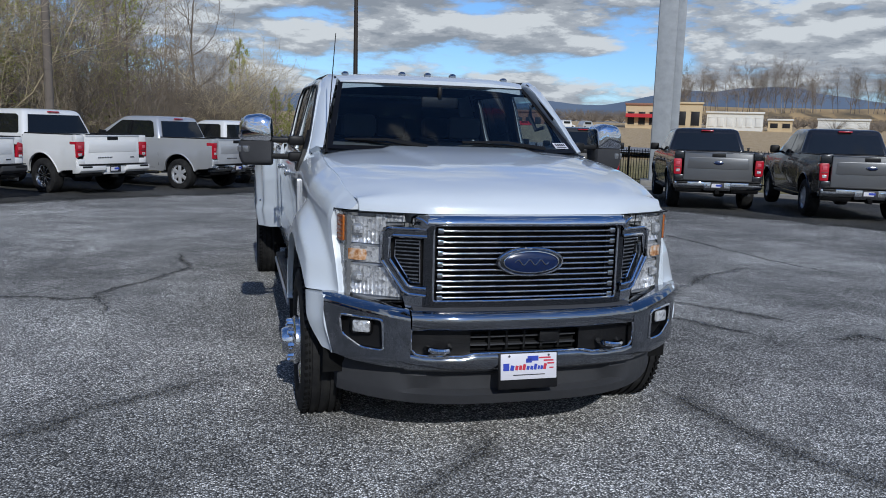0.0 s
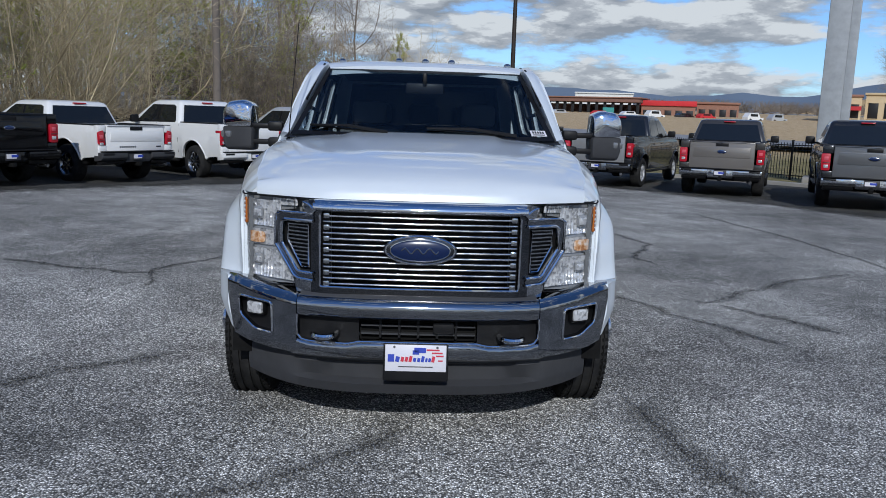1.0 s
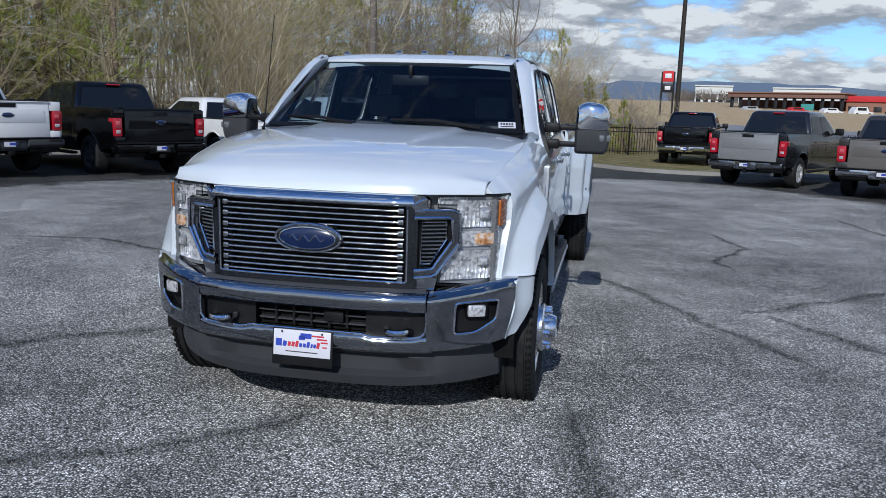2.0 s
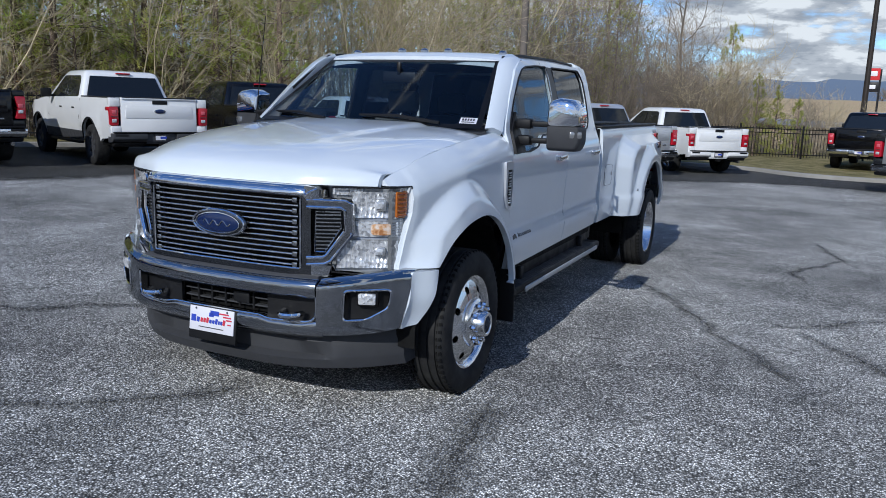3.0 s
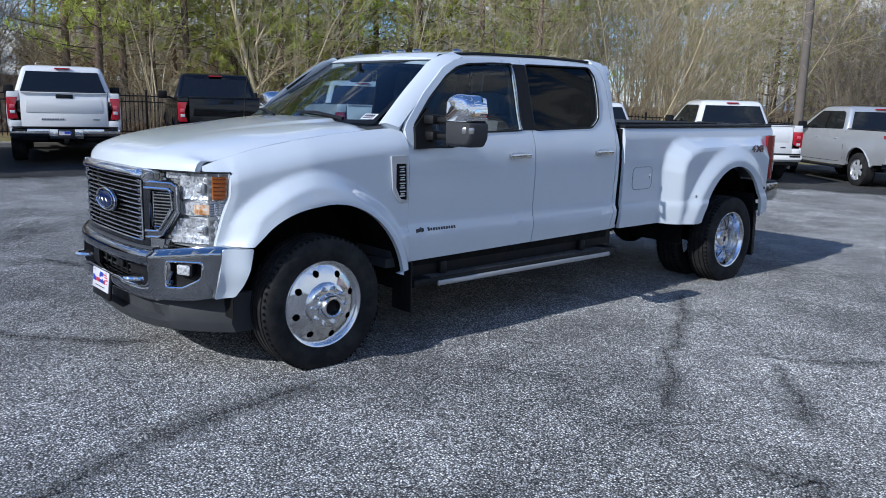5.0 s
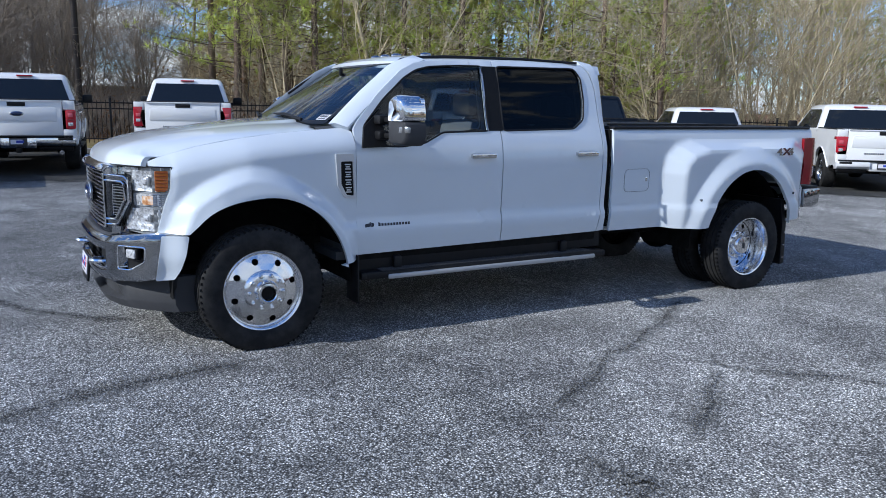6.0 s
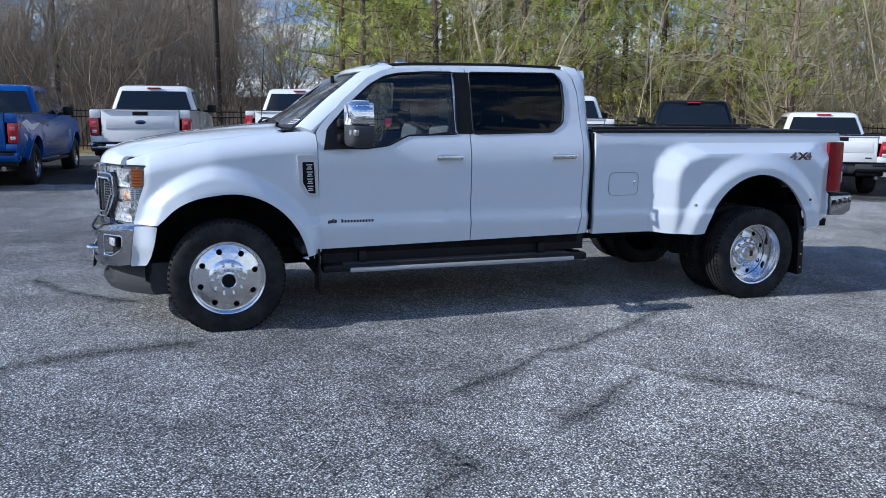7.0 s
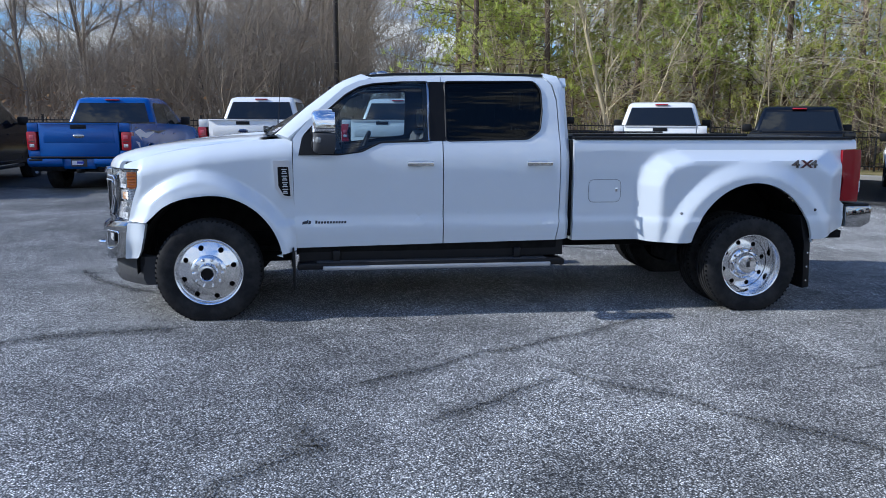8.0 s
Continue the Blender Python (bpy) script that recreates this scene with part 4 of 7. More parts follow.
for s in (1, -1):
    # C-shaped frame beside the grille with a louvred inset
    c_out = [(0.50, 1.125), (0.665, 1.122), (0.695, 1.105), (0.695, 0.965), (0.600, 0.825), (0.575, 0.812), (0.50, 0.808)]
    c_in = [(0.50, 1.090), (0.645, 1.088), (0.662, 1.075), (0.662, 0.975), (0.585, 0.855), (0.57, 0.846), (0.50, 0.843)]
    ring = [(s * x, z) for x, z in c_out + c_in[::-1]]
    part("lamp_frame", face(ring, [], lambda x, z: nose_y(x) - 0.012, 0.05, 0.014), M_CFRAME, truck)
    part("frame_edge", tube(bmesh.new(), [(s * x, nose_y(x) - 0.020, z) for x, z in c_in], 0.0085, 8), M_CHROME, truck)
    part("frame_edge", tube(bmesh.new(), [(s * x, nose_y(x) - 0.018, z) for x, z in c_out], 0.0075, 8), M_CHROME, truck)
    inset = [(0.508, 0.85), (0.57, 0.85), (0.655, 0.98), (0.655, 1.082), (0.508, 1.085)]
    ins = part("side_vent", face([(s * x, z) for x, z in inset], [], lambda x, z: nose_y(x) + 0.03, 0.08, 0.01), M_BLACK, truck)
    frame_in = [(0.525, 0.868), (0.565, 0.868), (0.632, 0.985), (0.632, 1.065), (0.525, 1.067)]
    part("vent_edge", tube(bmesh.new(), [(s * x, nose_y(x) + 0.008, z) for x, z in frame_in + frame_in[:1]], 0.005, 6), M_CHROME, ins)
    for k in range(10):
        z = 0.885 + 0.0185 * k
        xr = lerp(z, [(0.868, 0.565), (0.985, 0.632), (1.1, 0.632)])
        part("louvre", front_strip(bmesh.new(), s * 0.528, s * xr, [(0.02, z - 0.004), (0.006, z - 0.004), (0.006, z + 0.003), (0.02, z + 0.003)], nose_y, 4), M_FRAME, ins)
    part("lamp_backing", face([(s * x, z) for x, z in ((0.49, 0.75), (0.72, 0.77), (0.72, 1.188), (0.49, 1.188))], [], lambda x, z: nose_y(x) + 0.10, 0.05, 0.02), M_LAMPGREY, truck)
    part("bar_end_cap", face([(s * x, z) for x, z in ((0.480, 1.150), (0.512, 1.118), (0.548, 1.112), (0.560, 1.130), (0.556, 1.172), (0.535, 1.188), (0.495, 1.193))], [], lambda x, z: nose_y(x) - 0.024 + 0.03 * smooth((abs(x) - 0.53) / 0.04), 0.02, 0.06), M_FRAME, grille)
    part("cap_edge", tube(bmesh.new(), [(s * x, nose_y(x) - 0.027, z) for x, z in ((0.470, 1.150), (0.500, 1.150), (0.524, 1.168), (0.550, 1.178))], 0.005, 6), M_CHROME, grille)
    part("grille_corner", face([(s * x, z) for x, z in ((0.50, 0.745), (0.585, 0.745), (0.60, 0.80), (0.50, 0.806))], [], lambda x, z: nose_y(x) - 0.004, 0.05, 0.05), M_FRAME, truck)
    # headlight: fluted bright bowls in a pale housing, the clear lens wrapping round to the side
    shape = [(0.70, 0.762), (0.862, 0.770), (0.864, 0.95), (0.866, 1.10), (0.866, 1.188), (0.60, 1.188), (0.595, 1.135), (0.685, 1.120), (0.690, 0.965), (0.600, 0.822), (0.60, 0.77)]
    lower_shape, upper_shape = [(0.605, 0.785), (0.857, 0.79), (0.860, 0.925), (0.660, 0.925), (0.605, 0.83)], [(0.672, 1.038), (0.860, 1.038), (0.861, 1.165), (0.672, 1.165)]

    def lamp_y(x, z, off=0.0):
        return nose_y(x) + off - 0.004

    def wrap_x(y):
        return lerp(y, [(-0.640, 0.858), (-0.630, 0.867), (-0.615, 0.875), (-0.588, 0.882), (-0.565, 0.887), (-0.53, 0.893), (-0.50, 0.897)])

    def flutes(x, z, deep, cx, cz):
        """A bowl cut into upright flutes."""
        r2 = ((x - cx) / 0.09) ** 2 + ((z - cz) / 0.08) ** 2
        return 0.046 - deep * min(1.0, r2) + 0.007 * abs(math.sin(math.pi * x / 0.017)) * (0.4 + 0.6 * abs(math.sin(math.pi * z / 0.043)))
    house = part("headlight", face([(s * x, z) for x, z in shape], [], lambda x, z: lamp_y(x, z, 0.052), 0.05, 0.02), M_LAMPGREY, truck, "clear headlight with amber marker")
    part("upper_reflector", face([(s * x, z) for x, z in upper_shape], [], lambda x, z: lamp_y(x, z, flutes(abs(x), z, 0.022, 0.78, 1.10)), 0.006, 0.02), M_REFLECT, house)
    part("lower_reflector", face([(s * x, z) for x, z in lower_shape], [], lambda x, z: lamp_y(x, z, flutes(abs(x), z, 0.020, 0.77, 0.86)), 0.006, 0.02), M_REFLECT, house)
    part("arm_reflector", face([(s * x, z) for x, z in ((0.585, 1.150), (0.715, 1.145), (0.715, 1.180), (0.590, 1.182))], [], lambda x, z: lamp_y(x, z, 0.030 + 0.006 * abs(math.sin(math.pi * x / 0.017))), 0.006, 0.01), M_REFLECT, house)
    part("turn_signal", face([(s * x, z) for x, z in ((0.668, 0.945), (0.860, 0.945), (0.860, 1.02), (0.668, 1.02))], [], lambda x, z: lamp_y(x, z, 0.03 + 0.004 * abs(math.sin(math.pi * x / 0.02))), 0.01, 0.02), M_REFLECT, house)
    part("amber_bulb", face([(s * x, z) for x, z in rounded([(0.756, 0.955), (0.848, 0.955), (0.848, 1.010), (0.756, 1.010)], 0.02, 3)], [], lambda x, z: lamp_y(x, z, 0.024 - 0.010 * math.cos((abs(x) - 0.802) * 36)), 0.01, 0.006), M_PEACH, house, "pale amber turn signal")
    yw = math.degrees(math.atan2(nose_y(0.82) - nose_y(0.77), 0.05)) * s
    for z, h, xc in ((1.102, 0.062, 0.795), (0.872, 0.050, 0.795)):
        part("projector", boxes(((s * xc, lamp_y(xc, z, 0.030), z), (0.056, 0.03, h), 0.014, pose(0, 0, 0, 0, 0, yw))), M_LAMPGREY, house)
        part("projector_lens", boxes(((s * xc, lamp_y(xc, z, 0.014), z), (0.044, 0.014, h * 0.62), 0.006, pose(0, 0, 0, 0, 0, yw))), M_REFLECT, house)
    for z in (0.934, 1.029):
        part("lamp_divider", front_strip(bmesh.new(), s * 0.668, s * 0.865, [(0.07, z - 0.009), (0.045, z - 0.008), (0.042, z), (0.045, z + 0.008), (0.07, z + 0.009)], nose_y, 6), M_LAMPGREY, house)
    part("lens", face([(s * x, z) for x, z in shape], [], lambda x, z: lamp_y(x, z, -0.004), 0.05, 0), M_LENS, house).visible_shadow = False
    rim = [(s * x, lamp_y(x, z, 0.0), z) for x, z in shape]
    rim = rim[4:] + rim[:2]
    part("lamp_seal", tube(bmesh.new(), rim, 0.004, 6), M_BLACK, house)
    side_shape = [(-0.630, 0.772), (-0.614, 0.775), (-0.570, 0.95), (-0.548, 1.01), (-0.529, 1.06), (-0.522, 1.188), (-0.632, 1.188)]
    # the bowl carries on round the corner: ribbed below the marker, smooth and bright low down
    part("side_housing", panel(side_shape, [], lambda y, z: wrap_x(y) - 0.024 + (0.006 * abs(math.sin(math.pi * z / 0.013)) if 0.95 < z < 1.03 else 0.004 * abs(math.sin(math.pi * z / 0.045))), 0.0065, 0.02, s), M_LAMPSIDE, house)
    part("side_lens", panel(side_shape, [], lambda y, z: wrap_x(y), 0.02, 0, s), M_LENS, house).visible_shadow = False
    part("side_marker", panel(rounded([(-0.618, 1.042), (-0.562, 1.038), (-0.546, 1.06), (-0.542, 1.168), (-0.618, 1.168)], 0.008), [], lambda y, z: wrap_x(y) - 0.010, 0.02, 0.008, s), M_AMBER, house, "amber side marker")
    for k in range(6):
        z = 1.050 + 0.0215 * k
        part("marker_rib", tube(bmesh.new(), [(s * (wrap_x(y) - 0.008), y, z) for y in (-0.616, -0.595, -0.57, -0.548)], 0.0035, 5), M_AMBERDARK, house)
    edge = [(s * (wrap_x(y) + 0.001), y, z) for y, z in side_shape[1:6]]
    part("lamp_seal", tube(bmesh.new(), edge, 0.004, 6), M_BLACK, house)
    part("lamp_seal", tube(bmesh.new(), [(s * (wrap_x(y) + 0.001), y, 1.191) for y in (-0.630, -0.58, -0.55, -0.522)], 0.004, 6), M_BLACK, house)

# bumper
bm = bmesh.new()
front_strip(bm, -0.57, 0.57, [(0.10, 0.735), (0.022, 0.742), (0.0, 0.737), (-0.014, 0.727), (-0.023, 0.712), (-0.026, 0.696), (-0.022, 0.665), (-0.010, 0.650), (0.10, 0.646)], bump_y, 25)
front_bumper = part("front_bumper", bm, M_BUMPER, truck, "chrome front bumper with tow hooks", angle=50)
part("bumper_top_pad", front_strip(bmesh.new(), -0.56, 0.56, [(0.16, 0.755), (0.03, 0.752), (0.012, 0.738), (0.16, 0.738)], bump_y, 21), M_GREY, front_bumper)


def lip(x):
    """Top of the lower bumper bar, dipped below the tow hooks."""
    return 0.540 - 0.013 * smooth((abs(x) - 0.27) / 0.06) * smooth((0.585 - abs(x)) / 0.08)


bm = front_strip(bmesh.new(), -0.60, 0.60, [(0.06, lambda x: lip(x) - 0.004), (-0.006, lip), (-0.016, lambda x: lip(x) - 0.006), (-0.021, lambda x: lip(x) - 0.018), (-0.022, 0.495), (-0.014, 0.466), (0.004, 0.450), (0.06, 0.450)], bump_y, 41)
part("lower_bar", bm, M_BUMPER, front_bumper, angle=50)
rim = [(-0.572, 0.655), (-0.574, 0.60), (-0.568, 0.556)] + [(x, lip(x) + 0.002) for x in np.linspace(-0.55, 0.55, 41)] + [(0.568, 0.556), (0.574, 0.60), (0.572, 0.655)]
part("recess_rim", tube(bmesh.new(), [(x, bump_y(x) - 0.016, z) for x, z in rim], 0.006, 8), M_CHROME, front_bumper)
for s in (1, -1):
    # wing with the fog lamp pocket
    wing = [(0.575, 0.462), (0.70, 0.468), (0.84, 0.482), (0.915, 0.500), (0.938, 0.60), (0.955, 0.70), (0.955, 0.785), (0.90, 0.79), (0.575, 0.742)]
    pocket = [(0.695, 0.545), (0.79, 0.55), (0.875, 0.605), (0.885, 0.70), (0.70, 0.695)]

    def wing_y(x, z):
        topz = 0.742 + wing_lift(x)
        return bump_y(x) - 0.022 + 0.045 * smooth((z - topz + 0.04) / 0.04) + 0.04 * smooth((0.50 - z) / 0.08)

    def wing_lift(x):
        return lerp(abs(x), [(0.575, 0.0), (0.90, 0.045), (0.955, 0.048)])
    low = lambda loop: [(s * x, z - wing_lift(x)) for x, z in loop]
    bm = face(low(wing), [low(rounded(pocket, 0.02, 3))], lambda x, z: wing_y(x, z + wing_lift(x)), 0.012, 0.09)
    for v in bm.verts:
        v.co.z += wing_lift(v.co.x)
    part("bumper_wing", bm, M_BUMPER, front_bumper)
    # fog lamp pocket
    part("fog_pocket", face([(s * x, z) for x, z in rounded([(0.685, 0.535), (0.80, 0.54), (0.885, 0.60), (0.895, 0.71), (0.69, 0.705)], 0.02, 3)], [], lambda x, z: wing_y(x, z) + 0.055, 0.06, 0.02), M_BLACK, front_bumper)
    rim = [(s * x, wing_y(x, z) - 0.002, z) for x, z in rounded(pocket, 0.02, 3)]
    part("pocket_rim", tube(bmesh.new(), rim + rim[:1], 0.006, 6), M_CHROME, front_bumper)
    part("fog_light", boxes(((s * 0.785, bump_y(0.785) - 0.002, 0.652), (0.088, 0.045, 0.058), 0.01, pose(0, 0, 0, 0, 0, s * 26))), M_REFLECT, front_bumper, "small clear fog light")
    part("fog_bezel", boxes(((s * 0.785, bump_y(0.785) + 0.006, 0.652), (0.108, 0.04, 0.076), 0.012, pose(0, 0, 0, 0, 0, s * 26))), M_GLOSSBLACK, front_bumper)
    # recess with tow hook
    part("hook_recess", face([(s * x, z) for x, z in ((0.28, 0.51), (0.578, 0.505), (0.578, 0.65), (0.28, 0.65))], [], lambda x, z: bump_y(x) + 0.045, 0.1, 0.02), M_BLACK, front_bumper)
    hook = tube(bmesh.new(), [(s * (0.44 + 0.055 * math.cos(a)), bump_y(0.44) + 0.02 - 0.085 * math.sin(a), 0.567) for a in np.linspace(0.0, math.pi, 13)], 0.014, 8)
    part("tow_hook", hook, M_CHROME, front_bumper)
part("intake", face([(-0.28, 0.51), (0.28, 0.51), (0.28, 0.645), (-0.28, 0.645)], [], lambda x, z: bump_y(x) + 0.11, 0.1, 0.02), M_DARK, front_bumper)
for z in (0.56, 0.60, 0.632):
    part("intake_bar", front_strip(bmesh.new(), -0.272, 0.272, [(0.10, z - 0.004), (0.07, z - 0.004), (0.07, z + 0.004), (0.10, z + 0.004)], bump_y, 7), M_GREY, front_bumper)
for k in range(5):
    part("intake_bar", boxes(((-0.18 + 0.09 * k, -0.85, 0.592), (0.012, 0.03, 0.10), 0.002)), M_BLACK, front_bumper)
part("sensor_cover", boxes(((0.12, -0.878, 0.60), (0.10, 0.02, 0.055), 0.006)), M_BLACK, front_bumper)


def dam_y(x):
    return -0.895 + 0.40 * (abs(x) / 0.90) ** 3.2


bm = bmesh.new()
front_strip(bm, -0.875, 0.875, [(0.14, 0.50), (0.018, 0.495), (0.012, 0.43), (lambda x: 0.045 - 0.045 * smooth((abs(x) - 0.42) / 0.1), 0.41), (lambda x: 0.05 - 0.05 * smooth((abs(x) - 0.50) / 0.1), 0.335),
                                (0.0, 0.318), (0.025, 0.266), (0.14, 0.266)], dam_y, 41)
part("air_dam", bm, M_GREY, front_bumper, "dark grey plastic lower air dam")
# dealer plate, its lettering as plain shapes
plate = new("dealer_plate")
plate.parent, plate.matrix_basis = truck, pose(-0.008, -0.962, 0.475, -6, 0, 0)
plate["label"] = "white dealer plate with blue and red print"
part("plate_sheet", boxes(((0, 0, 0), (0.285, 0.006, 0.125), 0.002)), M_PAPER, plate)
part("holder", boxes(((0, 0.012, -0.018), (0.305, 0.018, 0.185), 0.008)), M_BLACK, plate)
shapes = [("blue", -0.115, 0.0, 0.03, 0.035), ("blue", -0.085, -0.005, 0.018, 0.025), ("red", -0.062, -0.005, 0.014, 0.022), ("red", -0.043, -0.005, 0.014, 0.022), ("red", -0.024, -0.003, 0.014, 0.028), ("blue", -0.005, -0.007, 0.014, 0.018),
          ("blue", 0.014, -0.007, 0.014, 0.018), ("blue", 0.033, -0.003, 0.014, 0.028), ("blue", 0.05, -0.007, 0.010, 0.018), ("blue", 0.065, -0.007, 0.012, 0.018), ("red", 0.082, -0.003, 0.014, 0.028),
          ("blue", 0.02, 0.038, 0.055, 0.024), ("blue", 0.0, 0.028, 0.03, 0.02), ("red", 0.08, 0.040, 0.06, 0.007), ("red", 0.10, 0.026, 0.05, 0.007), ("red", 0.112, 0.012, 0.035, 0.007), ("red", 0.115, -0.01, 0.022, 0.006), ("ink", 0.0, -0.040, 0.16, 0.004)]
for c, x, z, w, h in shapes:
    part("print", boxes(((x, -0.0045, z), (w, 0.002, h), 0, pose(0, 0, 0, 0, 12 if 0.01 < h < 0.03 and z < 0.01 else 0, 0))), {"blue": M_INKBLUE, "red": M_INKRED, "ink": M_INK}[c], plate)
for x in (-0.10, 0.10):
    part("screw", lathe(bmesh.new(), [(0, 0), (0.006, 0)], 8), M_SATIN, plate).matrix_basis = pose(x, -0.006, 0.052, 0, 0, -90)

# ---- mirrors, vents, script, lamps on the roof, wipers, aerial
for s in (1, -1):
    mir = new("door_mirror")
    mir.parent = truck
    mir["label"] = "large towing mirror with chrome cap on two arms"
    low = rounded([(1.130, 1.325), (1.325, 1.325), (1.348, 1.38), (1.348, 1.482), (1.125, 1.482)], 0.02, 3)
    top = rounded([(1.125, 1.486), (1.348, 1.486), (1.342, 1.59), (1.305, 1.645), (1.20, 1.66), (1.135, 1.632)], 0.025, 3)

    def shell(poly, a, b, cx=1.245, seam=1.482):
        """Rounded front, square back; the two halves meet at the seam."""
        rings = []
        for y, f in ((a, 0.84), (a + 0.010, 0.91), (a + 0.030, 0.97), (a + 0.06, 1.0), (b, 1.0)):
            rings.append([(s * (cx + (x - cx) * f), y + 0.05 * max(0, (x - 1.28) / 0.1) ** 2, seam + (z - seam) * f) for x, z in poly])
        return loft(bmesh.new(), rings)
    part("mirror_body", shell(low, 0.835, 0.985), M_GREY, mir, angle=50)
    part("mirror_cap", shell(top, 0.832, 0.985), M_CHROME, mir, "chrome mirror cap", angle=50)
    part("mirror_glass", boxes(((s * 1.235, 0.99, 1.495), (0.195, 0.01, 0.28), 0.02)), M_CHROME, mir)
    part("signal_lens", boxes(((s * 1.312, 0.876, 1.430), (0.080, 0.05, 0.045), 0.01, pose(0, 0, 0, 0, 0, s * 30))), M_LAMPSIDE, mir)
    for z in (1.49, 1.385):
        part("mirror_arm", boxes(((s * 1.05, 0.88, z), (0.20, 0.055, 0.035), 0.01), ((s * 0.985, 0.86, z), (0.10, 0.085, 0.062), 0.015)), M_BLACK, mir)
    part("mirror_foot", panel([(0.715, 1.30), (0.90, 1.305), (0.885, 1.56), (0.745, 1.44)], [], lambda y, z: cab_x(y, z) + 0.02, 0.06, 0.03, s), M_BLACK, mir)
    # vent badge on the fender
    vent = [(0.515, 1.262), (0.645, 1.262), (0.660, 0.955), (0.585, 0.965), (0.530, 1.045)]
    hole = [(0.552, 1.212), (0.636, 1.212), (0.648, 0.978), (0.596, 0.985), (0.555, 1.06)]
    badge = part("fender_vent", panel(rounded(vent, 0.01, 2), [rounded(hole, 0.008, 2)], lambda y, z: fender_x(y, z) + 0.016, 0.05, 0.02, s), M_RIM, truck, "chrome fender vent with dark inset")
    part("vent_inset", panel(hole, [], lambda y, z: fender_x(y, z) + 0.006, 0.08, 0.002, s), M_GLOSSBLACK, badge)
    for k in range(4):
        zc = 1.175 - 0.052 * k
        for dz, w in ((0.016, 0.044), (0.0, 0.030), (-0.014, 0.040)):
            part("raised_bar", boxes(((s * (fender_x(0.6, 1.1) + 0.013), 0.603 + 0.002 * k, zc + dz), (0.008, w, 0.008), 0.002)), M_RIM, badge)
    # engine script on the door, as plain bars
    for y, w in ((0.755, 0.045), (0.79, 0.022)):
        part("door_script", panel([(y - w / 2, 0.752), (y + w / 2, 0.757), (y + w / 2 + 0.006, 0.792), (y - w / 2 + 0.006, 0.788)], [], lambda a, b: cab_x(a, b) + 0.002, 0.1, 0.002, s), M_INK, truck)
    for k in range(11):
        y = 0.835 + 0.023 * k
        part("door_script", panel([(y, 0.757), (y + 0.017, 0.757), (y + 0.02, 0.782), (y + 0.003, 0.782)], [], lambda a, b: cab_x(a, b) + 0.002, 0.1, 0.002, s), M_INK, truck)
    # drive script on the bed
    for ch, y, m in (("4", 4.820, M_SATIN), ("X", 4.905, M_DARKRED), ("4", 4.982, M_SATIN)):
        cu = bpy.data.curves.new("drive_script", "FONT")
        cu.body, cu.size, cu.extrude, cu.offset = ch, 0.092, 0.003, 0.002
        cu.materials.append(m)
        ob = new("drive_script", cu)
        yy = y if s > 0 else y + 0.08
        ob.parent, ob.matrix_basis = truck, Matrix.Translation((s * (bed_x(y + 0.04, 1.23) + 0.004), yy, 1.192)) @ Euler((radians(90), 0, radians(90 * s))).to_matrix().to_4x4() @ Matrix.Diagonal((1.6, 1, 1, 1))
# wipers
for x0, x1, y1 in ((0.58, 0.02, 0.475), (-0.22, -0.72, 0.55)):
    wb = tube(bmesh.new(), [screen_pt(0.02, x0 / 0.83, 0.02), screen_pt(0.06, (x0 + x1) / 2 / 0.83, 0.035), screen_pt(0.085, x1 / 0.83, 0.02)], [0.012, 0.010, 0.006], 6)
    part("wiper", wb, M_BLACK, truck)
    part("wiper", tube(bmesh.new(), [screen_pt(0.035, (x0 - 0.12 * (x0 - x1)) / 0.83, 0.012), screen_pt(0.10, x1 / 0.83, 0.010)], 0.007, 5), M_BLACK, truck)
for x in (-0.60, -0.19, 0.0, 0.19, 0.60):
    bm = bmesh.new()
    bmesh.ops.create_uvsphere(bm, u_segments=16, v_segments=8, radius=1, matrix=Matrix.Translation((x, 1.42 - 0.06 * (1 - (x / 0.7) ** 2), roof_pt(1.45, x / 0.70)[2] + 0.004)) @ Matrix.Diagonal((0.026, 0.046, 0.018, 1)))
    lamp = part("roof_marker_lamp", bm, M_SATIN, truck, "small smoked roof marker lamp")
part("antenna", tube(bmesh.new(), [(-0.835, 0.44, 1.42), (-0.83, 0.45, 1.47), (-0.775, 0.49, 2.14)], [0.012, 0.004, 0.0025], 6), M_BLACK, truck)
# ---------------------------------------------------------------- ground, kerb, verge
# Unseen past x 17: pushed out so the chrome reflects grey asphalt.
KERB = [(-15.5, -60), (-16.5, -20), (-17.0, -8), (-16.9, 6), (-14.0, 13.5), (-9.0, 20.0), (-3.0, 24.2), (0.6, 24.4), (2.2, 22.2), (5.0, 21.8), (7.2, 24.0), (10.2, 22.5), (13.5, 17.5), (17.5, 11.5), (26, 6), (48, 0), (80, -25), (90, -60)]
FENCE = [(-18.4, -30), (-19.2, -8), (-18.8, 6.5), (-15.8, 15.0), (-9.8, 23.0), (-2.5, 29.5), (4.5, 33.0), (9.5, 28.5), (12.6, 22.3), (17.5, 15.0), (26, 9.5), (48, 3.5)]


def chaikin(p, n=2):
    for _ in range(n):
        q = [p[0]]
        for a, b in zip(p, p[1:]):
            q += [(a[0] * 0.75 + b[0] * 0.25, a[1] * 0.75 + b[1] * 0.25), (a[0] * 0.25 + b[0] * 0.75, a[1] * 0.25 + b[1] * 0.75)]
        p = q + [p[-1]]
    return p


